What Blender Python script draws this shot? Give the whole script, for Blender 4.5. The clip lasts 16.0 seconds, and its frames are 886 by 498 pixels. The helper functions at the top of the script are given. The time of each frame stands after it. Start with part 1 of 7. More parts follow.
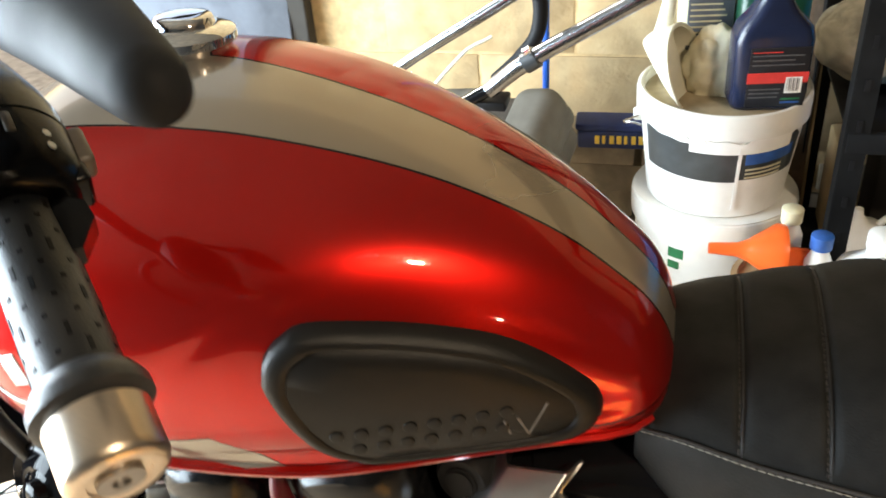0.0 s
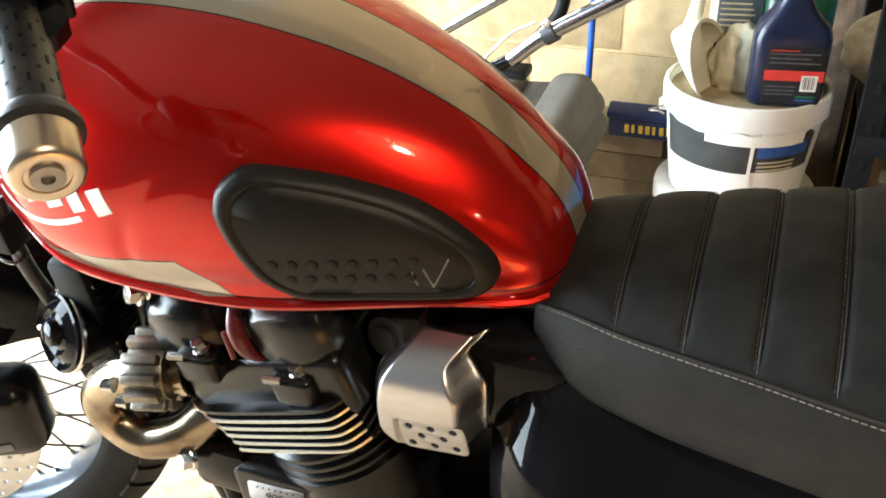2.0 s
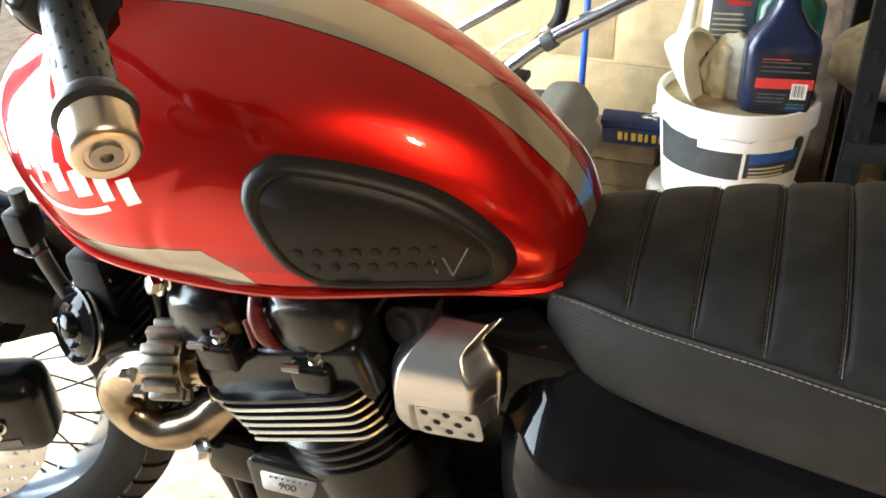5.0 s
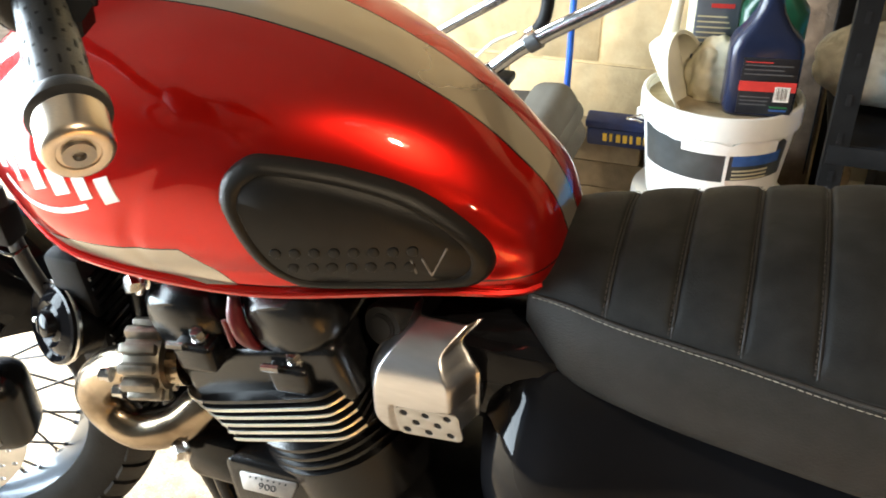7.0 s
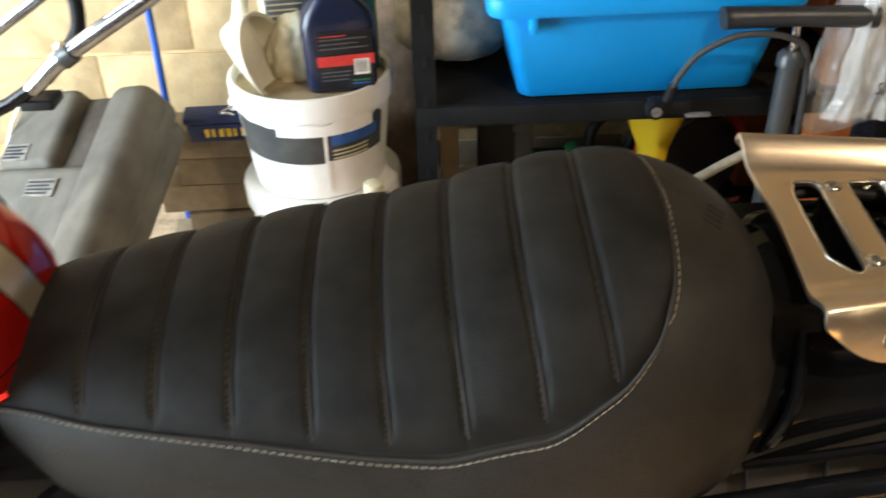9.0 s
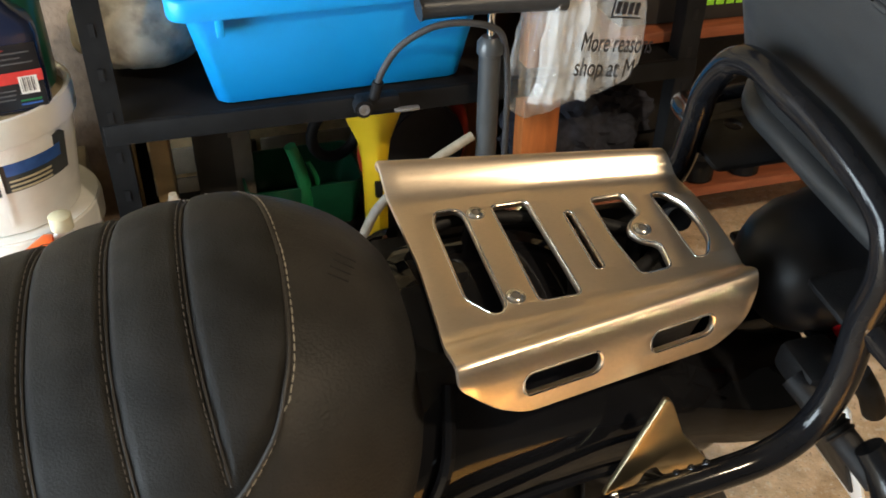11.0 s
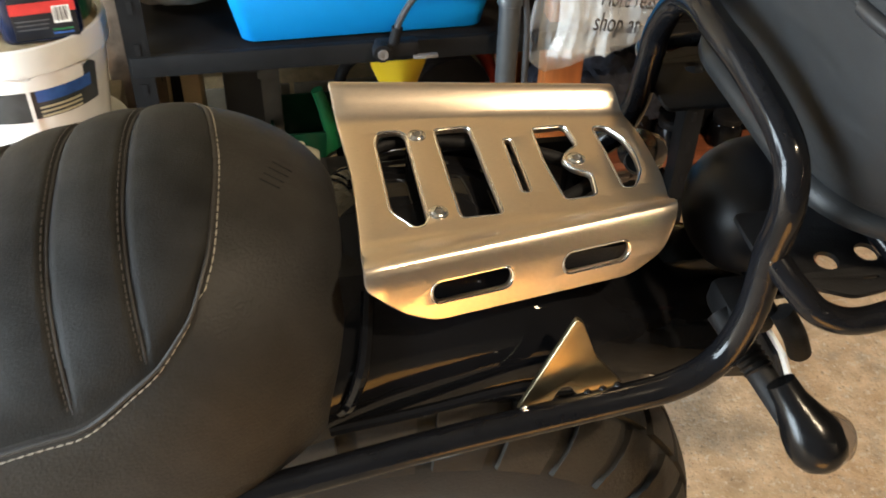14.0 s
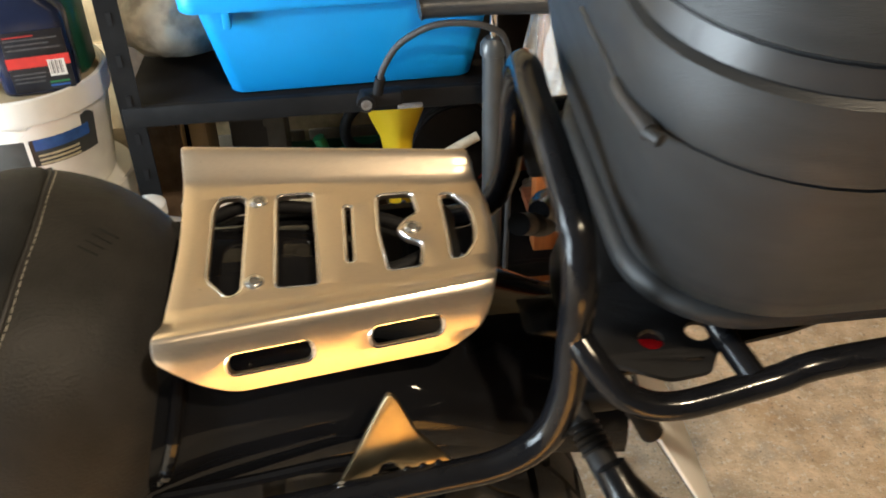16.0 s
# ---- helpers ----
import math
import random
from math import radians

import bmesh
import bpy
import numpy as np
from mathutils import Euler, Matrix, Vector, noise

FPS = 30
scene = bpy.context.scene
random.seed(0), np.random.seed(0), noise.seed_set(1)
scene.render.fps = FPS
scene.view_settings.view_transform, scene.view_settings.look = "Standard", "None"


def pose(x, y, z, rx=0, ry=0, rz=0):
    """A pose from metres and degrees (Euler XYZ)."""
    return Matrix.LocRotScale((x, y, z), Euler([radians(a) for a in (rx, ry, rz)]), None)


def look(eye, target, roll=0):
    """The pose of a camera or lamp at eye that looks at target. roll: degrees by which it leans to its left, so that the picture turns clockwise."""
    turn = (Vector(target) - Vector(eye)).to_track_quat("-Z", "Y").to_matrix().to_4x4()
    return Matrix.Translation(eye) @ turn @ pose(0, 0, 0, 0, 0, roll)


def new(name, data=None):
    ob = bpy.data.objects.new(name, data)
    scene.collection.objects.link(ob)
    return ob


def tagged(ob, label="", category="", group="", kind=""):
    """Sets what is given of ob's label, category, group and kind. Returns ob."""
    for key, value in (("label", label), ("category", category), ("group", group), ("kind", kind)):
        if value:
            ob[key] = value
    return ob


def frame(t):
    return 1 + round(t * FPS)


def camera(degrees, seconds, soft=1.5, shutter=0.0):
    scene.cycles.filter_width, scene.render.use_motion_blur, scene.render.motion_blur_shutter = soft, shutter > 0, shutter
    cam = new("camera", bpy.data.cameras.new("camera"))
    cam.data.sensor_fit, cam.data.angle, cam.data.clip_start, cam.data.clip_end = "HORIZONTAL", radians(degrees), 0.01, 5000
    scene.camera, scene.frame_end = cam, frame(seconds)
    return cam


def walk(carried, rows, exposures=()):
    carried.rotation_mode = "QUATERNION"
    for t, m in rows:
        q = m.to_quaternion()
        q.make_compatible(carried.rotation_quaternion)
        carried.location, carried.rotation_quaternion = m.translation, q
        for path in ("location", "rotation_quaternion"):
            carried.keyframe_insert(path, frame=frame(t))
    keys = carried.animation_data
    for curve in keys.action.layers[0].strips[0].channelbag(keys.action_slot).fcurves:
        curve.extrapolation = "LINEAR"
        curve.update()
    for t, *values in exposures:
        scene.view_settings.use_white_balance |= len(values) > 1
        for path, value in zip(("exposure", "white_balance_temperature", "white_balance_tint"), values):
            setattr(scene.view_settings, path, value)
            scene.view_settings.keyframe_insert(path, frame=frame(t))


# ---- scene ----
cam = camera(52.7, 16.0, soft=1.7, shutter=0.4)
PATH = [
    (0, (0.0063, 0.0234, 1.1383), (-0.4131, 1.4751, 0.1609), -4.7),
    (0.5, (0.1071, -0.0369, 1.1374), (-0.459, 1.3896, 0.1969), -4.9),
    (1, (0.153, -0.072, 1.1266), (-0.4626, 1.3482, 0.2077), -3.7),
    (1.5, (0.1638, -0.0765, 1.1239), (-0.4842, 1.3284, 0.205), -4.1),
    (2, (0.1575, -0.0882, 1.105), (-0.423, 1.3329, 0.1654), -1.9),
    (2.5, (0.1458, -0.108, 1.1014), (-0.4527, 1.2987, 0.1519), -2.7),
    (3, (0.1377, -0.1197, 1.1032), (-0.4356, 1.3095, 0.1708), -2.0),
    (3.5, (0.1359, -0.1287, 1.1068), (-0.4131, 1.3275, 0.2014), -1.2),
    (4, (0.1431, -0.1287, 1.1059), (-0.4176, 1.3176, 0.1933), -2.1),
    (6.3, (0.1359, -0.126, 1.0996), (-0.4041, 1.323, 0.178), 0.6),
    (6.5, (0.135, -0.1269, 1.1014), (-0.4194, 1.3212, 0.1861), 0.1),
    (7, (0.1485, -0.1251, 1.1023), (-0.3816, 1.3311, 0.1852), -0.3),
    (7.5, (0.1755, -0.1179, 1.1023), (-0.315, 1.3509, 0.1843), -1.0),
    (8, (0.2133, -0.0963, 1.105), (-0.1881, 1.3932, 0.178), -1.9),
    (8.5, (0.2808, -0.0441, 1.1077), (0.1413, 1.4697, 0.1447), -1.9),
    (9, (0.3105, 0.0243, 1.1131), (0.3276, 1.5246, 0.1186), -1.8),
    (9.5, (0.351, 0.0954, 1.1185), (0.6165, 1.5678, 0.1186), 0.4),
    (10, (0.3762, 0.1233, 1.1158), (0.8361, 1.5282, 0.088), 0.7),
    (10.2, (0.3843, 0.1323, 1.1086), (0.8811, 1.5111, 0.0637), 1.5),
    (12.3, (0.4914, 0.0243, 1.1095), (0.7461, 1.5129, 0.1294), 1.1),
    (12.5, (0.4914, 0.0153, 1.1086), (0.7434, 1.5084, 0.1348), 1.7),
    (13, (0.4995, -0.0081, 1.1059), (0.7434, 1.4805, 0.124), 0.5),
    (13.5, (0.4995, -0.0162, 1.1068), (0.7596, 1.4598, 0.1096), 0.7),
    (14, (0.504, 0.0459, 1.1005), (0.8127, 1.4445, 0.0106), 1.5),
    (14.5, (0.504, 0.1062, 1.0996), (0.8793, 1.4598, -0.0263), 1.0),
    (15, (0.5184, 0.1188, 1.0996), (0.9063, 1.4841, -0.0065), 3.2),
    (15.5, (0.576, 0.081, 1.1023), (0.8208, 1.5021, 0.0259), 2.5),
    (16, (0.6759, 0.0396, 1.1122), (0.8253, 1.5084, 0.0817), -1.5),
]
walk(cam, [(t, look(eye, target, roll)) for t, eye, target, roll in PATH],
     ((0, -0.2), (4.0, -0.08), (7.5, -0.08), (8.5, -0.18), (10.0, -0.25), (12.5, 0.28), (15, 0.28), (16, 0.18)))

# ---- light: daylight from the open garage door, two small warm lamps, an added gold downlight ----
world = bpy.data.worlds.new("daylight")
scene.world = world
world.use_nodes = True
wn, wl = world.node_tree.nodes, world.node_tree.links
sky = wn.new("ShaderNodeTexSky")
sky.sky_type = "NISHITA"
sky.sun_disc = False
SUN_EL, SUN_AZ = 32.0, 302.0
sky.sun_elevation, sky.sun_rotation = radians(SUN_EL), radians(SUN_AZ)
wl.new(sky.outputs[0], wn["Background"].inputs[0])
wn["Background"].inputs[1].default_value = 0.17


def lamp(name, kind, m, energy, colour, **more):
    data = bpy.data.lights.new(name, kind)
    data.energy, data.color = energy, colour
    for key, value in more.items():
        if key == "angle":
            data.angle = value
        elif key == "size":
            data.size = value
        elif key == "size_y":
            data.shape, data.size_y = "RECTANGLE", value
        elif key == "radius":
            data.shadow_soft_size = value
    ob = new(name, data)
    ob.matrix_world = m
    return ob


az = radians(SUN_AZ)
sun_from = Vector((math.sin(az) * math.cos(radians(SUN_EL)), math.cos(az) * math.cos(radians(SUN_EL)), math.sin(radians(SUN_EL))))
lamp("sun", "SUN", look(sun_from * 10, (0, 0, 0)), 4.2, (1.0, 0.93, 0.82), angle=radians(0.5))
# the sky's light through the wide open end of the garage
lamp("door_daylight", "AREA", look((-2.12, 0.28, 0.90), (0.2, 0.28, 0.82)), 335.0, (0.76, 0.90, 1.0), size=2.3, size_y=1.5)
# a ceiling spot turned to the shelves, a bulkhead lamp on the side wall: place, way it faces, watts, colour
LAMPS = (((1.25, -0.60, 2.36), (-0.14, 0.90, -0.34), 42.0, (1.0, 0.80, 0.55)), ((2.75, -1.91, 1.60), (0, 1, 0), 9.0, (1.0, 0.78, 0.50)))
for spot, way, watts, tone in LAMPS:
    lamp("lamp_light", "AREA", look(spot, Vector(spot) + Vector(way)), watts, tone, size=0.10)
# unseen downlight, added to throw gold light on the bike's rear
DOWNLIGHT = (0.86, -0.50, 2.43)
down = lamp("downlight_light", "SPOT", look(DOWNLIGHT, (0.86, -0.499, 0)), 2400.0, (1.0, 0.60, 0.16), radius=0.04)
down.data.spot_size, down.data.spot_blend = radians(17), 0.6


def smooth_curve(points):
    """A monotone cubic through (x, y) pairs."""
    xs, ys = np.array(points, float).T
    h, d = np.diff(xs), np.diff(ys) / np.diff(xs)
    m = np.concatenate([[d[0]], (d[:-1] + d[1:]) / 2, [d[-1]]])
    for n in range(len(d)):
        if d[n] == 0:
            m[n] = m[n + 1] = 0
        else:
            a, b = m[n] / d[n], m[n + 1] / d[n]
            if n and d[n - 1] * d[n] <= 0:
                m[n], a = 0, 0
            s = a * a + b * b
            if s > 9:
                m[n], m[n + 1] = 3 * a * d[n] / s ** 0.5, 3 * b * d[n] / s ** 0.5

    def f(x):
        x = min(max(x, xs[0]), xs[-1])
        n = min(max(int(np.searchsorted(xs, x)) - 1, 0), len(h) - 1)
        t = (x - xs[n]) / h[n]
        return ((1 + 2 * t) * (1 - t) ** 2 * ys[n] + t * (1 - t) ** 2 * h[n] * m[n]
                + t * t * (3 - 2 * t) * ys[n + 1] + t * t * (t - 1) * h[n] * m[n + 1])
    return f


def ease(a, b, x):
    t = min(max((x - a) / (b - a), 0.0), 1.0)
    return t * t * (3 - 2 * t)


tank_top = smooth_curve([(-0.542, 0.787), (-0.532, 0.828), (-0.5015, 0.870), (-0.451, 0.900), (-0.391, 0.9215), (-0.320, 0.9255), (-0.270, 0.9217), (-0.210, 0.909),
                         (-0.15, 0.890), (-0.10, 0.867), (-0.05, 0.835), (-0.019, 0.806), (0.004, 0.780), (0.016, 0.757), (0.022, 0.738)])
tank_base = smooth_curve([(-0.542, 0.787), (-0.50, 0.772), (-0.45, 0.752), (-0.417, 0.7425), (-0.37, 0.733), (-0.29, 0.727), (-0.226, 0.7235), (-0.145, 0.7215), (-0.09, 0.7205), (-0.04, 0.7165), (0.007, 0.711), (0.022, 0.7105)])
tank_half = smooth_curve([(-0.542, 0.031), (-0.527, 0.073), (-0.4915, 0.114), (-0.441, 0.150), (-0.381, 0.174), (-0.320, 0.1765), (-0.260, 0.1725), (-0.2, 0.162),
                          (-0.13, 0.1366), (-0.06, 0.1075), (0.0, 0.0785), (0.014, 0.062), (0.022, 0.0445)])


def knee(x, z):
    """Depth of the knee recess."""
    r = ((x + 0.115) / 0.165) ** 2 + ((z - 0.775) / 0.09) ** 2
    crease = 0.0016 * math.exp(-((math.sqrt(r) - 1.13) / 0.045) ** 2) * ease(-0.17, -0.22, x) * ease(0.725, 0.75, z)
    return crease + 0.009 * ease(1.9, 0.25, r) * ease(0.03, -0.03, x) * ease(0.722, 0.746, z)


def tank_point(x, a):
    """A point of the tank's skin at the station x; a runs from 0 (ridge) past 1 (widest) to 2 (lip)."""
    top, base, half = tank_top(x), tank_base(x), tank_half(x)
    mid = base + 0.28 * (top - base)
    n = 2.44
    if a <= 1:
        t = a * math.pi / 2
        y = half * math.sin(t) ** (2 / n)
        z = mid + (top - mid) * max(math.cos(t), 0.0) ** (2 / n)
    else:
        t = a - 1
        y = half * (1 - 0.10 * t * t)
        z = mid + (base - mid) * t
    y -= knee(x, z) * ease(0.35, 0.8, y / half)
    if a > 1.93:
        y += 0.004
    return x, y, z


def tank_y(x, z):
    """Half-width of the tank's skin at the station x and the height z."""
    top, base, half = tank_top(x), tank_base(x), tank_half(x)
    mid = base + 0.28 * (top - base)
    if z >= mid:
        y = half * max(1 - min((z - mid) / (top - mid), 1.0) ** 2.44, 0.0) ** (1 / 2.44)
    else:
        y = half * (1 - 0.10 * min((mid - z) / (mid - base), 1.0) ** 2)
    return y - knee(x, z) * ease(0.35, 0.8, y / half)

# ---- materials ----


def material(name, colour, rough=0.5, metal=0.0, vary=0.15, scale=30.0, bump=0.0, bump_scale=200.0, coat=0.0, coat_rough=0.03, second=None, stain=0.0, stain_scale=4.0,
             specular=0.5, transmission=0.0, ior=1.45, stretch=(1, 1, 1), spread=0.0):
    """A procedural surface: base colour varied at two scales, roughness that follows, fine relief."""
    mat = bpy.data.materials.new(name)
    mat.use_nodes = True
    nodes, links = mat.node_tree.nodes, mat.node_tree.links
    bsdf = nodes["Principled BSDF"]
    bsdf.inputs["Metallic"].default_value, bsdf.inputs["Roughness"].default_value = metal, rough
    bsdf.inputs["Coat Weight"].default_value, bsdf.inputs["Coat Roughness"].default_value = coat, coat_rough
    bsdf.inputs["Specular IOR Level"].default_value = specular
    bsdf.inputs["Transmission Weight"].default_value, bsdf.inputs["IOR"].default_value = transmission, ior
    where = nodes.new("ShaderNodeTexCoord")
    shape = nodes.new("ShaderNodeMapping")
    shape.inputs["Scale"].default_value = stretch
    links.new(where.outputs["Object"], shape.inputs["Vector"])

    def cloud(size, detail=4.0):
        n = nodes.new("ShaderNodeTexNoise")
        n.inputs["Scale"].default_value, n.inputs["Detail"].default_value = size, detail
        links.new(shape.outputs["Vector"], n.inputs["Vector"])
        return n.outputs["Fac"]

    dark = [c * (1 - vary) for c in colour]
    light = [min(c * (1 + vary), 1.0) for c in (second or colour)]
    ramp = nodes.new("ShaderNodeMapRange")
    ramp.inputs["From Min"].default_value, ramp.inputs["From Max"].default_value = 0.3, 0.7
    links.new(cloud(scale), ramp.inputs["Value"])
    mix = nodes.new("ShaderNodeMix")
    mix.data_type = "RGBA"
    mix.inputs["A"].default_value, mix.inputs["B"].default_value = (*dark, 1), (*light, 1)
    links.new(ramp.outputs["Result"], mix.inputs["Factor"])
    out = mix.outputs["Result"]
    if stain:
        ramp2 = nodes.new("ShaderNodeMapRange")
        ramp2.inputs["From Min"].default_value, ramp2.inputs["From Max"].default_value = 0.48, 0.68
        ramp2.inputs["To Max"].default_value = stain
        links.new(cloud(stain_scale, 8.0), ramp2.inputs["Value"])
        mix2 = nodes.new("ShaderNodeMix")
        mix2.data_type = "RGBA"
        mix2.inputs["B"].default_value = (*[c * 0.35 for c in colour], 1)
        links.new(ramp2.outputs["Result"], mix2.inputs["Factor"])
        links.new(out, mix2.inputs["A"])
        out = mix2.outputs["Result"]
    if spread:
        info, hsv = nodes.new("ShaderNodeObjectInfo"), nodes.new("ShaderNodeHueSaturation")
        r = nodes.new("ShaderNodeMapRange")
        r.inputs["To Min"].default_value, r.inputs["To Max"].default_value = 1 - spread, 1 + spread
        links.new(info.outputs["Random"], r.inputs["Value"])
        links.new(r.outputs["Result"], hsv.inputs["Value"])
        links.new(out, hsv.inputs["Color"])
        out = hsv.outputs["Color"]
    links.new(out, bsdf.inputs["Base Color"])
    ro = nodes.new("ShaderNodeMapRange")
    ro.inputs["To Min"].default_value, ro.inputs["To Max"].default_value = max(rough * 0.8, 0.02), min(rough * 1.25, 1.0)
    links.new(cloud(scale * 0.7), ro.inputs["Value"])
    links.new(ro.outputs["Result"], bsdf.inputs["Roughness"])
    if bump:
        b = nodes.new("ShaderNodeBump")
        b.inputs["Strength"].default_value, b.inputs["Distance"].default_value = bump, 0.002
        links.new(cloud(bump_scale, 6.0), b.inputs["Height"])
        links.new(b.outputs["Normal"], bsdf.inputs["Normal"])
    return mat


RED = (0.47, 0.0085, 0.005)


def tank_paint():
    """Metallic red under clear coat, a silver stripe over the ridge and a silver panel low at the front, with dark pinstripes."""
    mat = material("tank_paint", RED, rough=0.28, metal=0.75, vary=0.05, scale=7.0, coat=1.0, coat_rough=0.025)
    nodes, links = mat.node_tree.nodes, mat.node_tree.links
    bsdf = nodes["Principled BSDF"]
    bsdf.inputs["Coat IOR"].default_value = 1.46
    red = bsdf.inputs["Base Color"].links[0].from_socket
    where, sep = nodes.new("ShaderNodeTexCoord"), nodes.new("ShaderNodeSeparateXYZ")
    links.new(where.outputs["Object"], sep.inputs[0])
    x, y, z = sep.outputs

    def op(kind, a, b=None, c=None):
        n = nodes.new("ShaderNodeMath")
        n.operation = kind
        for slot, v in zip(n.inputs, (a, b, c)):
            if v is None:
                continue
            if isinstance(v, (int, float)):
                slot.default_value = v
            else:
                links.new(v, slot)
        return n.outputs[0]

    def line(x0, v0, x1, v1):
        n = nodes.new("ShaderNodeMapRange")
        for key, v in (("From Min", x0), ("To Min", v0), ("From Max", x1), ("To Max", v1)):
            n.inputs[key].default_value = v
        links.new(x, n.inputs["Value"])
        return n.outputs["Result"]

    def band(value, edge, width):
        """1 where value is below edge."""
        return op("LESS_THAN", op("SUBTRACT", value, edge), width)

    # the stripe's half-width narrows towards the seat
    half = op("ADD", op("ADD", line(-0.45, 0.0495, -0.29, 0.0437), line(-0.29, 0.0, -0.13, -0.0158)), line(-0.13, 0.0, 0.02, -0.0120))
    side = op("ABSOLUTE", y)
    high = op("GREATER_THAN", z, line(-0.05, 0.80, 0.03, 0.70))
    stripe = op("MULTIPLY", band(side, half, 0.0), high)
    stripe_line = op("MULTIPLY", band(side, half, 0.0020), high)
    # the low front panel: under a line that rises to the rear, then falls steeply to a point
    roof = op("MINIMUM", line(-0.42, 0.757, -0.263, 0.7665), line(-0.263, 0.7665, -0.224, 0.7285))
    panel = op("MULTIPLY", band(z, roof, 0.0), op("GREATER_THAN", z, line(-0.42, 0.748, -0.25, 0.7285)))
    panel_line = op("MULTIPLY", band(z, roof, 0.0016), op("GREATER_THAN", z, line(-0.42, 0.748, -0.25, 0.7285)))
    silver = op("MAXIMUM", stripe, panel)
    lined = op("MAXIMUM", stripe_line, panel_line)

    def blend(fac, a, colour):
        n = nodes.new("ShaderNodeMix")
        n.data_type = "RGBA"
        links.new(fac, n.inputs["Factor"])
        links.new(a, n.inputs["A"])
        n.inputs["B"].default_value = (*colour, 1)
        return n.outputs["Result"]

    out = blend(silver, blend(lined, red, (0.015, 0.012, 0.012)), (0.42, 0.372, 0.305))
    links.new(out, bsdf.inputs["Base Color"])
    links.new(out, bsdf.inputs["Specular Tint"])
    return mat


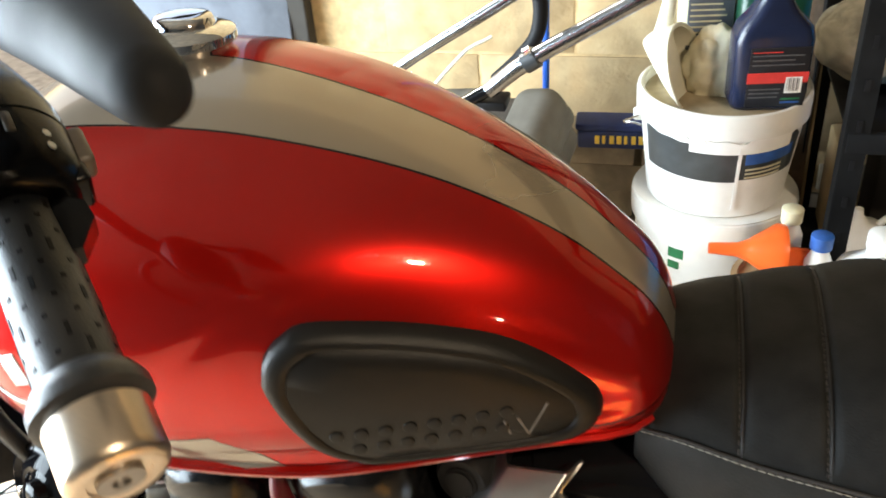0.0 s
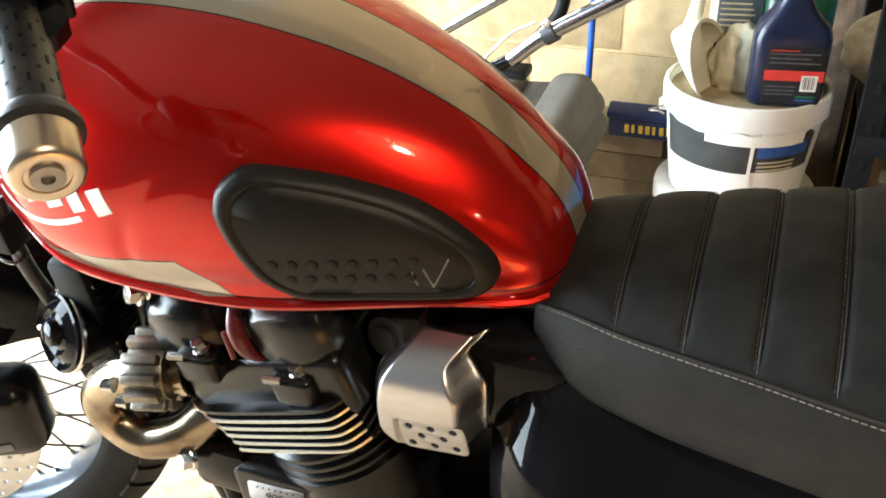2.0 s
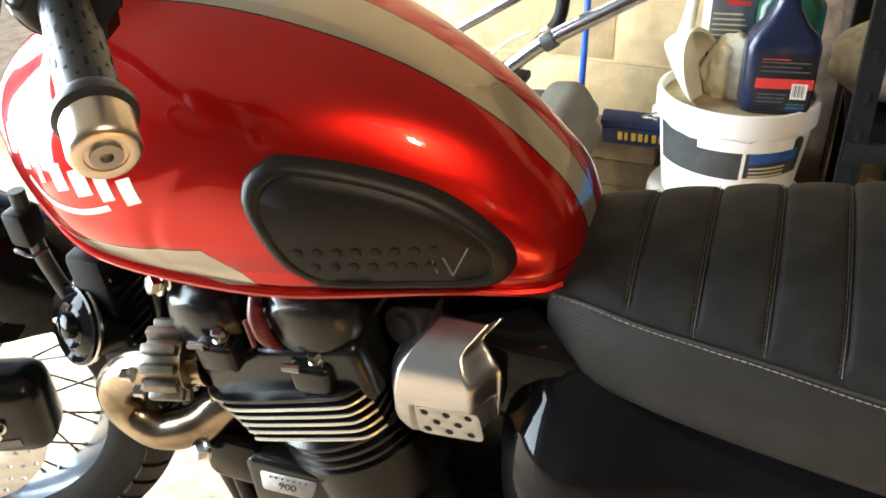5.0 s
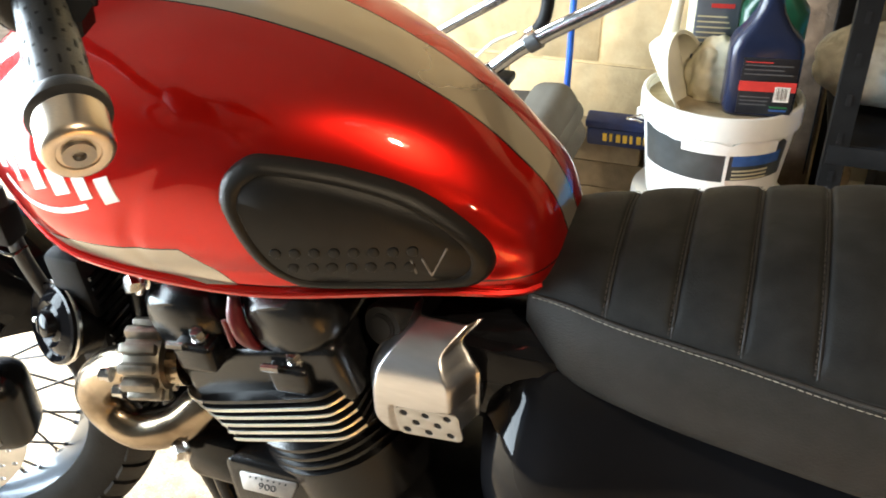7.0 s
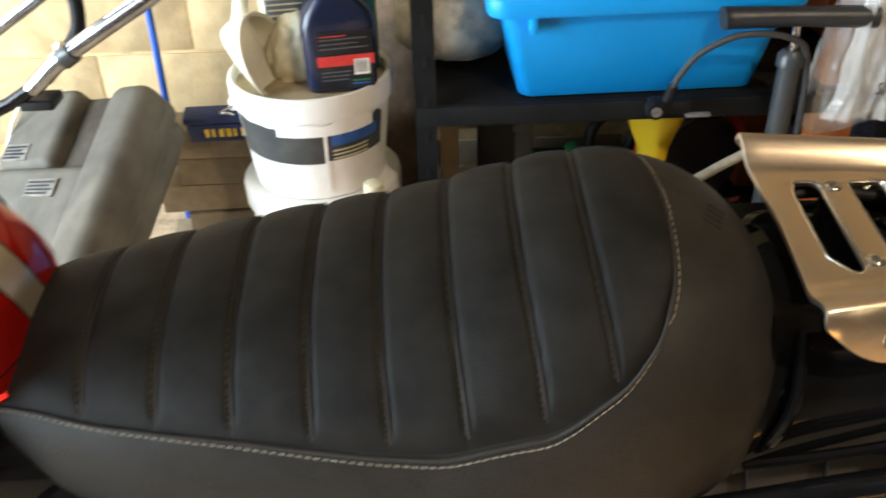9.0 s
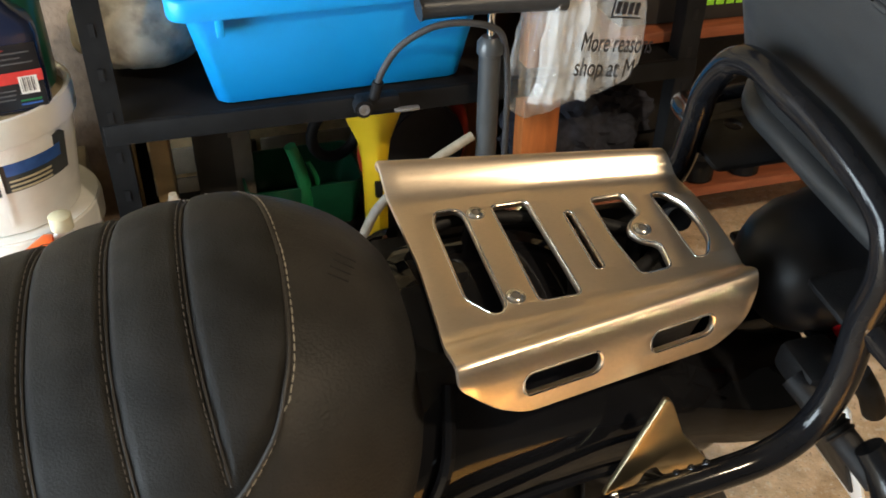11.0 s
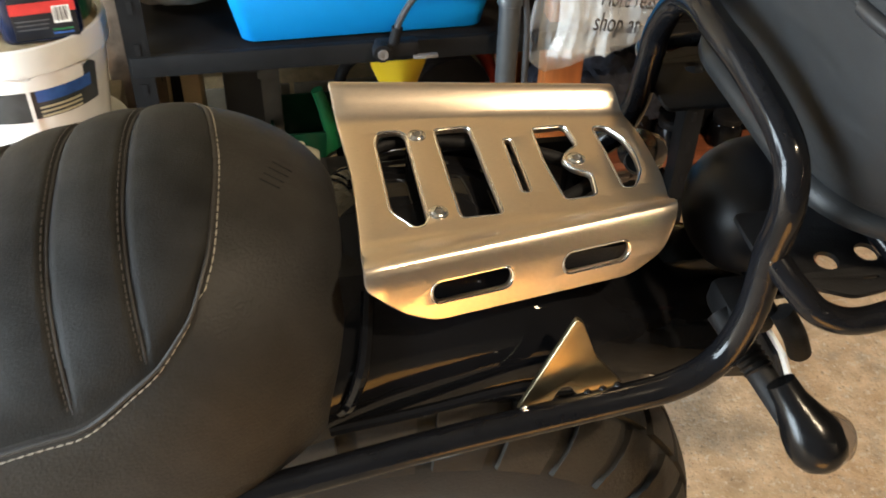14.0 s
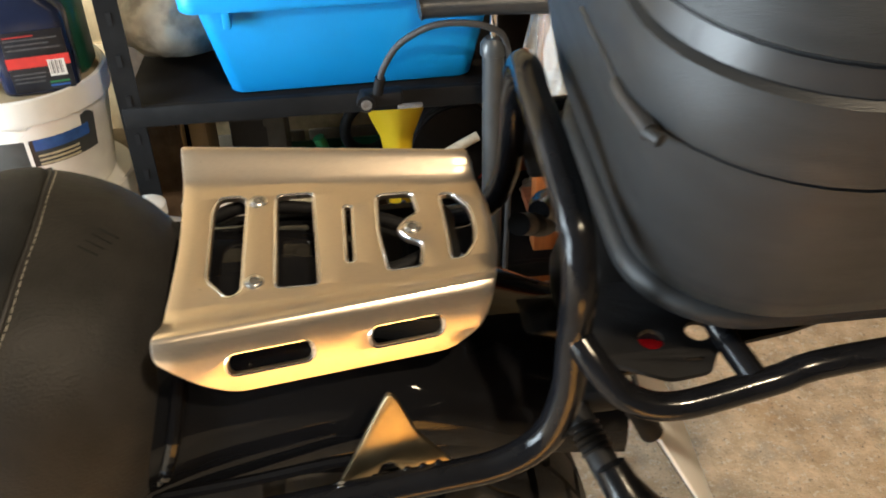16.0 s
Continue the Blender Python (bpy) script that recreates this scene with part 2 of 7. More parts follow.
M = {
    "tank": tank_paint(),
    "gloss_black": material("gloss_black_paint", (0.006, 0.006, 0.007), 0.04, vary=0.2, scale=14, specular=0.18),
    "tube_black": material("black_powder_coat", (0.006, 0.006, 0.007), 0.13, vary=0.2, scale=60, bump=0.02, bump_scale=400, specular=0.24),
    "satin_black": material("satin_black_paint", (0.0045, 0.0045, 0.005), 0.2, vary=0.25, scale=40, bump=0.06, bump_scale=500, specular=0.25),
    "engine": material("satin_engine_black", (0.0060, 0.0060, 0.0065), 0.20, vary=0.25, scale=60, bump=0.10, bump_scale=700, specular=0.45),
    "matt_black": material("matt_black_plastic", (0.008, 0.008, 0.009), 0.55, vary=0.25, scale=50, bump=0.2, bump_scale=500, specular=0.25),
    "tray": material("dull_black_tray", (0.012, 0.012, 0.012), 0.45, vary=0.2, scale=40, bump=0.15, bump_scale=400, specular=0.3),
    "rubber": material("black_rubber", (0.026, 0.027, 0.029), 0.36, vary=0.2, scale=60, bump=0.15, bump_scale=900),
    "pad": material("knee_pad_rubber", (0.0095, 0.0092, 0.0088), 0.33, vary=0.15, scale=50, bump=0.2, bump_scale=1300, specular=0.34),
    "tread": material("dusty_tread_rubber", (0.020, 0.0172, 0.0138), 0.7, vary=0.3, scale=30, bump=0.3, bump_scale=300, stain=0.3),
    # darker than the dusty blocks: the shade in the grooves is in this colour
    "tyre": material("groove_shade_rubber", (0.010, 0.0095, 0.009), 0.75, vary=0.35, scale=20, bump=0.3, bump_scale=300, stain=0.3),
    "seat_top": material("charcoal_seat_cloth", (0.0108, 0.0106, 0.0104), 0.62, vary=0.45, scale=34, bump=0.26, bump_scale=760, specular=0.22),
    "seat_side": material("charcoal_vinyl", (0.0200, 0.0192, 0.0184), 0.52, vary=0.22, scale=40, bump=0.33, bump_scale=480, specular=0.26),
    "thread": material("pale_thread", (0.31, 0.29, 0.25), 0.8, vary=0.2, scale=300),
    "piping": material("dark_piping", (0.028, 0.027, 0.027), 0.55, vary=0.2, scale=200),
    "alloy": material("brushed_aluminium", (0.78, 0.655, 0.520), 0.30, metal=1.0, vary=0.04, scale=260, stretch=(1, 6, 1)),
    "shield": material("brushed_steel", (0.56, 0.55, 0.55), 0.31, metal=1.0, vary=0.05, scale=40, bump=0.02, bump_scale=300, stretch=(1, 1, 6)),
    # the gusset's base is tinted gold to carry the warm light it mirrors
    "gusset": material("gold_tinted_dark_steel", (0.36, 0.29, 0.175), 0.33, metal=1.0, vary=0.12, scale=60, bump=0.05),
    "satin_tube": material("worn_satin_tube", (0.40, 0.41, 0.43), 0.24, metal=1.0, vary=0.15, scale=50, stain=0.3, stain_scale=30),
    "steel": material("bright_steel", (0.65, 0.64, 0.62), 0.2, metal=1.0, vary=0.1, scale=80),
    "polished": material("polished_cut_aluminium", (0.86, 0.87, 0.89), 0.18, metal=1.0, vary=0.08, scale=120),
    "fin_edge": material("machined_fin_edge", (0.78, 0.76, 0.72), 0.30, metal=1.0, vary=0.06, scale=200),
    "chrome": material("chrome", (0.82, 0.82, 0.82), 0.05, metal=1.0, vary=0.03, scale=30),
    "header": material("heat_tinted_steel", (0.23, 0.165, 0.105), 0.22, metal=1.0, vary=0.25, scale=18, second=(0.40, 0.33, 0.245), stain=0.6, stain_scale=25),
    "cast": material("cast_grey_metal", (0.36, 0.34, 0.32), 0.42, metal=1.0, vary=0.15, scale=90, bump=0.15, bump_scale=900),
    "clamp": material("bronzed_cast_clamp", (0.25, 0.225, 0.19), 0.38, metal=1.0, vary=0.2, scale=90, bump=0.15, bump_scale=900, stain=0.3, stain_scale=40),
    "dark_steel": material("dark_plated_steel", (0.30, 0.28, 0.26), 0.2, metal=1.0, vary=0.15, scale=80),
    "red_cap": material("red_plug_cap", (0.10, 0.010, 0.013), 0.35, vary=0.15, scale=60, coat=0.3),
    "red_lens": material("red_lens", (0.45, 0.006, 0.01), 0.12, vary=0.1, scale=60, coat=0.8),
    "switch_grey": material("brown_grey_switch_plastic", (0.10, 0.085, 0.070), 0.35, vary=0.15, scale=60, bump=0.05, bump_scale=500),
    "label_grey": material("grey_label_print", (0.085, 0.085, 0.09), 0.5, vary=0.2, scale=80),
    "white_print": material("white_print", (0.84, 0.83, 0.80), 0.35, vary=0.04, scale=80, coat=0.6),
    "clear_lens": material("clear_lens", (0.75, 0.74, 0.72), 0.1, vary=0.05, scale=60, coat=0.8),
    "smoky_lens": material("smoky_lens", (0.34, 0.27, 0.22), 0.22, vary=0.1, scale=60, coat=0.5, transmission=0.5),
    "luggage": material("dark_luggage_plastic", (0.0160, 0.0166, 0.0174), 0.42, vary=0.16, scale=26, bump=0.22, bump_scale=420, stretch=(1, 1, 5), specular=0.34),
    "luggage_band": material("black_luggage_band", (0.016, 0.016, 0.017), 0.35, vary=0.2, scale=40, bump=0.1, bump_scale=600),
    "concrete": material("worn_concrete", (0.43, 0.345, 0.25), 0.85, vary=0.10, scale=22, bump=0.7, bump_scale=140, second=(0.51, 0.425, 0.31), stain=0.38, stain_scale=26),
    "grit": material("loose_grit", (0.40, 0.33, 0.25), 0.9, vary=0.5, scale=60, second=(0.55, 0.47, 0.37)),
    "block": material("painted_block", (0.49, 0.345, 0.175), 0.85, vary=0.14, scale=12, bump=0.7, bump_scale=120, second=(0.55, 0.41, 0.23), stain=0.4, stain_scale=9, spread=0.07),
    "mortar": material("mortar", (0.58, 0.42, 0.22), 0.95, vary=0.2, scale=40, bump=0.7, bump_scale=200),
    "brick": material("dull_brick", (0.30, 0.245, 0.17), 0.9, vary=0.2, scale=20, bump=0.7, bump_scale=200, stain=0.4, stain_scale=14, spread=0.2),
    "plaster": material("grey_plaster", (0.42, 0.41, 0.39), 0.9, vary=0.12, scale=5, bump=0.3, bump_scale=80, stain=0.2),
    # wall and ceiling tones set low so the tank and gloss parts mirror less light
    "dark_wall": material("plain_dark_wall", (0.040, 0.036, 0.031), 0.9, vary=0.2, scale=6, bump=0.3, bump_scale=60, stain=0.3),
    "ceiling": material("dark_boards", (0.12, 0.098, 0.072), 0.9, vary=0.2, scale=6, bump=0.3, bump_scale=60, stain=0.3),
    "white_tub": material("white_tub_plastic", (0.80, 0.79, 0.75), 0.38, vary=0.05, scale=12, bump=0.06, bump_scale=200, stain=0.18, stain_scale=14),
    "dark_label": material("charcoal_label", (0.045, 0.05, 0.052), 0.35, vary=0.2, scale=30, stain=0.2, stain_scale=20),
    "blue_print": material("blue_print", (0.03, 0.10, 0.34), 0.4, vary=0.2, scale=60),
    "green_print": material("green_print", (0.02, 0.16, 0.06), 0.4, vary=0.2, scale=60),
    "red_print": material("red_print", (0.62, 0.045, 0.04), 0.4, vary=0.15, scale=40),
    "dried_paint": material("dried_white_paint", (0.83, 0.82, 0.79), 0.5, vary=0.05, scale=30, bump=0.3, bump_scale=150),
    "grime": material("tub_contents", (0.38, 0.31, 0.20), 0.85, vary=0.3, scale=16, bump=0.5, bump_scale=60, stain=0.4, stain_scale=20),
    "navy": material("navy_bottle", (0.012, 0.018, 0.046), 0.24, vary=0.15, scale=25, coat=0.25, coat_rough=0.2),
    "label_black": material("black_bottle_label", (0.014, 0.014, 0.018), 0.35, vary=0.2, scale=50),
    "dark_green": material("green_bottle", (0.006, 0.06, 0.03), 0.3, vary=0.2, scale=25, coat=0.2),
    "grey_can": material("cream_bottle", (0.60, 0.55, 0.37), 0.4, vary=0.15, scale=30, stain=0.2),
    "milky": material("milky_funnel_plastic", (0.74, 0.71, 0.58), 0.4, vary=0.07, scale=20, stain=0.15, stain_scale=16),
    "film": material("crumpled_yellowed_film", (0.70, 0.65, 0.48), 0.35, vary=0.2, scale=25, bump=0.5, bump_scale=50, second=(0.75, 0.70, 0.52)),
    "case_grey": material("dusty_grey_case", (0.108, 0.096, 0.077), 0.75, vary=0.28, scale=14, bump=0.3, bump_scale=500, stain=0.2, stain_scale=8),
    "blue_bag": material("blue_woven_bag", (0.008, 0.020, 0.085), 0.5, vary=0.2, scale=40, bump=0.3, bump_scale=300),
    "yellow_print": material("yellow_print", (0.75, 0.50, 0.06), 0.5, vary=0.1, scale=50),
    "blue_pole": material("blue_painted_pole", (0.02, 0.10, 0.48), 0.35, vary=0.15, scale=30),
    "case_label": material("worn_grey_label", (0.17, 0.155, 0.13), 0.7, vary=0.3, scale=60),
    "case_recess": material("shaded_brown_recess", (0.040, 0.030, 0.020), 0.8, vary=0.3, scale=40, bump=0.2, bump_scale=300),
    "shelf": material("black_shelf_metal", (0.0095, 0.0095, 0.0100), 0.55, vary=0.35, scale=16, bump=0.1, bump_scale=300, stain=0.25, specular=0.12),
    "crate": material("bright_blue_plastic", (0.004, 0.31, 0.80), 0.42, vary=0.05, scale=8, bump=0.08, bump_scale=300),
    "sack": material("stained_grey_sack", (0.46, 0.43, 0.35), 0.7, vary=0.25, scale=22, bump=0.35, bump_scale=60, stain=0.75, stain_scale=26),
    "cardboard": material("tan_cardboard", (0.42, 0.30, 0.16), 0.85, vary=0.15, scale=20, bump=0.2, bump_scale=200, stain=0.2),
    "grey_tube": material("grey_pump_metal", (0.045, 0.05, 0.055), 0.35, vary=0.12, scale=40, coat=0.2),
    "hose": material("grey_hose", (0.040, 0.040, 0.043), 0.45, vary=0.2, scale=200, bump=0.5, bump_scale=900),
    "yellow": material("yellow_plastic", (0.80, 0.56, 0.02), 0.4, vary=0.06, scale=20, stain=0.12, stain_scale=20),
    "orange": material("orange_plastic", (0.85, 0.13, 0.02), 0.35, vary=0.08, scale=20, coat=0.2),
    "red_plastic": material("red_plastic", (0.55, 0.05, 0.025), 0.4, vary=0.12, scale=20),
    "green_plastic": material("green_plastic", (0.006, 0.13, 0.045), 0.4, vary=0.12, scale=20),
    "white_plastic": material("white_can_plastic", (0.78, 0.77, 0.74), 0.35, vary=0.04, scale=14, stain=0.08),
    "wood": material("orange_stained_wood", (0.46, 0.14, 0.035), 0.5, vary=0.18, scale=14, bump=0.25, bump_scale=120, stretch=(6, 6, 1), stain=0.2, stain_scale=6),
    "plank": material("red_brown_plank", (0.26, 0.075, 0.03), 0.6, vary=0.25, scale=14, bump=0.25, bump_scale=120, stretch=(1, 6, 6), stain=0.3, stain_scale=6),
    "dark_box": material("dark_carton", (0.030, 0.027, 0.025), 0.7, vary=0.3, scale=10, bump=0.2, bump_scale=100, stain=0.3),
    "fluff": material("dark_blue_fleece", (0.022, 0.024, 0.036), 0.95, vary=0.45, scale=60, bump=1.0, bump_scale=120),
    "rope": material("dirty_rope", (0.33, 0.29, 0.23), 0.9, vary=0.2, scale=60, bump=0.7, bump_scale=260),
    "carpet": material("brown_sacking", (0.16, 0.11, 0.075), 0.95, vary=0.35, scale=30, bump=0.8, bump_scale=120),
    "lime": material("lime_green_plastic", (0.32, 0.75, 0.05), 0.4, vary=0.06, scale=20),
    "board": material("pale_painted_panel", (0.12, 0.135, 0.165), 0.7, vary=0.2, scale=9, stain=0.5, stain_scale=11),
}


def carrier_film():
    mat = material("carrier_bag_film", (0.78, 0.78, 0.77), 0.16, vary=0.08, scale=30, bump=0.9, bump_scale=70, coat=0.6)
    nodes, links = mat.node_tree.nodes, mat.node_tree.links
    bsdf, out = nodes["Principled BSDF"], nodes["Material Output"]
    clear, mix = nodes.new("ShaderNodeBsdfTransparent"), nodes.new("ShaderNodeMixShader")
    mix.inputs[0].default_value = 0.30
    links.new(clear.outputs[0], mix.inputs[1])
    links.new(bsdf.outputs[0], mix.inputs[2])
    links.new(mix.outputs[0], out.inputs[0])
    return mat


M["bag"] = carrier_film()


def floor_concrete():
    """Old concrete: broad stains, coarse mottling, pale and dark grains, pitted relief."""
    mat = material("worn_garage_concrete", (0.57, 0.405, 0.25), 0.88, vary=0.14, scale=34, second=(0.64, 0.48, 0.32), stain=0.36, stain_scale=18)
    nodes, links = mat.node_tree.nodes, mat.node_tree.links
    bsdf = nodes["Principled BSDF"]
    out = bsdf.inputs["Base Color"].links[0].from_socket
    where = nodes.new("ShaderNodeTexCoord")

    def speck(size, low, high, colour, strength):
        nonlocal out
        n, ramp, mix = nodes.new("ShaderNodeTexNoise"), nodes.new("ShaderNodeMapRange"), nodes.new("ShaderNodeMix")
        n.inputs["Scale"].default_value, n.inputs["Detail"].default_value, n.inputs["Roughness"].default_value = size, 3.0, 0.6
        links.new(where.outputs["Object"], n.inputs["Vector"])
        ramp.inputs["From Min"].default_value, ramp.inputs["From Max"].default_value, ramp.inputs["To Max"].default_value = low, high, strength
        links.new(n.outputs["Fac"], ramp.inputs["Value"])
        mix.data_type = "RGBA"
        mix.inputs["B"].default_value = (*colour, 1)
        links.new(ramp.outputs["Result"], mix.inputs["Factor"])
        links.new(out, mix.inputs["A"])
        out = mix.outputs["Result"]
        return n.outputs["Fac"]

    speck(7, 0.50, 0.68, (0.44, 0.27, 0.13), 0.55)
    speck(19, 0.55, 0.70, (0.33, 0.29, 0.24), 0.5)
    speck(75, 0.55, 0.70, (0.70, 0.62, 0.50), 0.75)
    pits = speck(130, 0.60, 0.70, (0.14, 0.11, 0.085), 0.7)
    speck(300, 0.62, 0.70, (0.70, 0.66, 0.58), 0.8)
    speck(210, 0.66, 0.72, (0.28, 0.10, 0.05), 0.8)
    links.new(out, bsdf.inputs["Base Color"])
    b = nodes.new("ShaderNodeBump")
    b.inputs["Strength"].default_value, b.inputs["Distance"].default_value = 0.8, 0.003
    b.invert = True
    links.new(pits, b.inputs["Height"])
    links.new(b.outputs["Normal"], bsdf.inputs["Normal"])
    return mat


M["floor"] = floor_concrete()

# ---- builders ----


def part(name, bm, mat, parent=None, label="", smooth=40.0):
    """Links a bmesh as one mesh object under a thing or under a part."""
    bmesh.ops.recalc_face_normals(bm, faces=bm.faces)
    mesh = bpy.data.meshes.new(name)
    if smooth:
        for f in bm.faces:
            f.smooth = True
        for e in bm.edges:
            if len(e.link_faces) == 2 and e.calc_face_angle(0.0) > radians(smooth):
                e.smooth = False
    bm.to_mesh(mesh)
    bm.free()
    mesh.materials.append(mat)
    ob = new(name, mesh)
    if parent is not None:
        ob.parent = parent
    if label:
        ob["label"] = label
    return ob


def thing(name, label, category, m=None, group="", kind=""):
    ob = new(name)
    ob.empty_display_size = 0.05
    if m is not None:
        ob.matrix_world = m
    return tagged(ob, label, category, group, kind)


def joined(*parts):
    bm = bmesh.new()
    for p in parts:
        mesh = bpy.data.meshes.new("scratch")
        p.to_mesh(mesh)
        p.free()
        bm.from_mesh(mesh)
        bpy.data.meshes.remove(mesh)
    return bm


def rbox(x0, x1, y0, y1, z0, z1, r=0.004, seg=2):
    """A box between two corners with rounded edges."""
    bm = bmesh.new()
    bmesh.ops.create_cube(bm, size=1)
    bmesh.ops.transform(bm, verts=bm.verts, matrix=Matrix.Translation(((x0 + x1) / 2, (y0 + y1) / 2, (z0 + z1) / 2)) @ Matrix.Diagonal((abs(x1 - x0), abs(y1 - y0), abs(z1 - z0), 1)))
    if r:
        bmesh.ops.bevel(bm, geom=bm.edges[:], offset=r, segments=seg, affect="EDGES", profile=0.5)
    return bm


def moved(bm, m):
    bmesh.ops.transform(bm, verts=bm.verts, matrix=m)
    return bm


def loft(rings, caps=True, closed=True):
    """Skins a list of rings of points."""
    bm = bmesh.new()
    rows = [[bm.verts.new(p) for p in ring] for ring in rings]
    n = len(rows[0])
    for a, b in zip(rows, rows[1:]):
        for k in range(n if closed else n - 1):
            bm.faces.new((a[k], a[(k + 1) % n], b[(k + 1) % n], b[k]))
    if caps:
        bm.faces.new(rows[0])
        bm.faces.new(rows[-1][::-1])
    return bm


def spline(points, step=6):
    """Catmull-Rom through points."""
    p = [Vector(q) for q in points]
    p = [2 * p[0] - p[1]] + p + [2 * p[-1] - p[-2]]
    out = []
    for a, b, c, d in zip(p, p[1:], p[2:], p[3:]):
        for k in range(step):
            t = k / step
            out.append(0.5 * (2 * b + (c - a) * t + (2 * a - 5 * b + 4 * c - d) * t * t + (3 * b - a - 3 * c + d) * t ** 3))
    return out + [p[-2]]


def tube(points, r, sides=14, step=6, curved=True, caps=True):
    """A round tube along points; r is a number or a function of the share of the way."""
    line = spline(points, step) if curved else [Vector(q) for q in points]
    rings, up = [], None
    for n, q in enumerate(line):
        d = (line[min(n + 1, len(line) - 1)] - line[max(n - 1, 0)]).normalized()
        if up is None:
            up = d.orthogonal().normalized()
        up = (up - d * up.dot(d)).normalized()
        side = d.cross(up)
        rr = r(n / (len(line) - 1)) if callable(r) else r
        rings.append([q + (up * math.cos(2 * math.pi * k / sides) + side * math.sin(2 * math.pi * k / sides)) * rr for k in range(sides)])
    return loft(rings, caps)


def turned(profile, sides=32, at=(0, 0, 0), axis=(0, 0, 1), caps=True):
    """A body of revolution; profile is (radius, height) pairs along the axis."""
    turn = Vector((0, 0, 1)).rotation_difference(Vector(axis)).to_matrix()
    rings = []
    for r, h in profile:
        r = max(r, 1e-4)
        rings.append([Vector(at) + turn @ Vector((r * math.cos(2 * math.pi * k / sides), r * math.sin(2 * math.pi * k / sides), h)) for k in range(sides)])
    return loft(rings, caps)


def flat(outline, holes=(), depth=0.004, bevel=0.0008, cuts=()):
    """A sheet in the xy plane cut to an outline, with holes; cuts: lines y = c or x = c that add edges for bending."""
    data = bpy.data.curves.new("sheet", "CURVE")
    data.dimensions, data.fill_mode = "2D", "BOTH"
    data.extrude, data.bevel_depth, data.bevel_resolution = depth / 2 - bevel, bevel, 1
    for ring in (outline, *holes):
        s = data.splines.new("POLY")
        s.points.add(len(ring) - 1)
        for p, (x, y) in zip(s.points, ring):
            p.co = (x, y, 0, 1)
        s.use_cyclic_u = True
    ob = new("scratch", data)
    mesh = bpy.data.meshes.new_from_object(ob.evaluated_get(bpy.context.evaluated_depsgraph_get()))
    bm = bmesh.new()
    bm.from_mesh(mesh)
    bpy.data.objects.remove(ob)
    bpy.data.curves.remove(data)
    bpy.data.meshes.remove(mesh)
    bmesh.ops.remove_doubles(bm, verts=bm.verts, dist=1e-6)
    for axis, c in cuts:
        normal = (1, 0, 0) if axis == "x" else (0, 1, 0)
        bmesh.ops.bisect_plane(bm, geom=bm.verts[:] + bm.edges[:] + bm.faces[:], plane_co=(c, c, 0), plane_no=normal)
    return bm


def bottle_rings(sections, n=6):
    """Skins rounded-rectangle sections (z, half-width, half-depth, corner, shift)."""
    rings = []
    for z, hx, hy, r, sx in sections:
        ring = []
        for qx, qy, a0 in ((1, 1, 0), (-1, 1, 90), (-1, -1, 180), (1, -1, 270)):
            for k in range(n + 1):
                a = radians(a0 + 90 * k / n)
                ring.append(Vector((sx + qx * (hx - r) + r * math.cos(a), qy * (hy - r) + r * math.sin(a), z)))
        rings.append(ring)
    return loft(rings)


def round_poly(points, r, seg=4):
    """Polygon with rounded corners, in 2D."""
    out, n = [], len(points)
    for k in range(n):
        a, b, c = (Vector((*points[(k + d) % n], 0)) for d in (-1, 0, 1))
        u, v = (a - b), (c - b)
        d = min(r, 0.48 * u.length, 0.48 * v.length)
        p, q = b + u.normalized() * d, b + v.normalized() * d
        for i in range(seg + 1):
            t = i / seg
            w = p * (1 - t) ** 2 + b * 2 * t * (1 - t) + q * t * t
            out.append((w.x, w.y))
    return out


def slot(x0, x1, y0, y1, seg=5):
    """A slot with round ends along x."""
    r, ym = (y1 - y0) / 2, (y0 + y1) / 2
    out = []
    for k in range(seg * 2 + 1):
        a = -math.pi / 2 + math.pi * k / (seg * 2)
        out.append((x1 - r + r * math.cos(a), ym + r * math.sin(a)))
    for k in range(seg * 2 + 1):
        a = math.pi / 2 + math.pi * k / (seg * 2)
        out.append((x0 + r + r * math.cos(a), ym + r * math.sin(a)))
    return out


def lettering(name, text, size, m, mat, parent, depth=0.0006, squeeze=1.0):
    """Raised letters in the built-in font, as a mesh."""
    data = bpy.data.curves.new(name, "FONT")
    data.body, data.size, data.extrude = text, size, depth
    data.align_x, data.align_y = "CENTER", "CENTER"
    ob = new("scratch", data)
    mesh = bpy.data.meshes.new_from_object(ob.evaluated_get(bpy.context.evaluated_depsgraph_get()))
    bpy.data.objects.remove(ob)
    bpy.data.curves.remove(data)
    bm = bmesh.new()
    bm.from_mesh(mesh)
    bpy.data.meshes.remove(mesh)
    moved(bm, m @ Matrix.Diagonal((squeeze, 1, 1, 1)))
    return part(name, bm, mat, parent, smooth=0)


def bolt(at, axis, r, h, name, mat, parent, label=""):
    """A hexagon head on a washer."""
    bm = joined(turned([(r * 1.25, 0), (r * 1.25, h * 0.25), (r * 1.1, h * 0.3)], 20, at, axis), turned([(r, h * 0.25), (r, h * 0.95), (r * 0.85, h)], 6, at, axis))
    return part(name, bm, mat, parent, label, smooth=25)

# ---- the garage ----


def structure(name, bm, mat, label):
    return tagged(part(name, bm, mat, None, smooth=0), label, "structure", kind="structure")


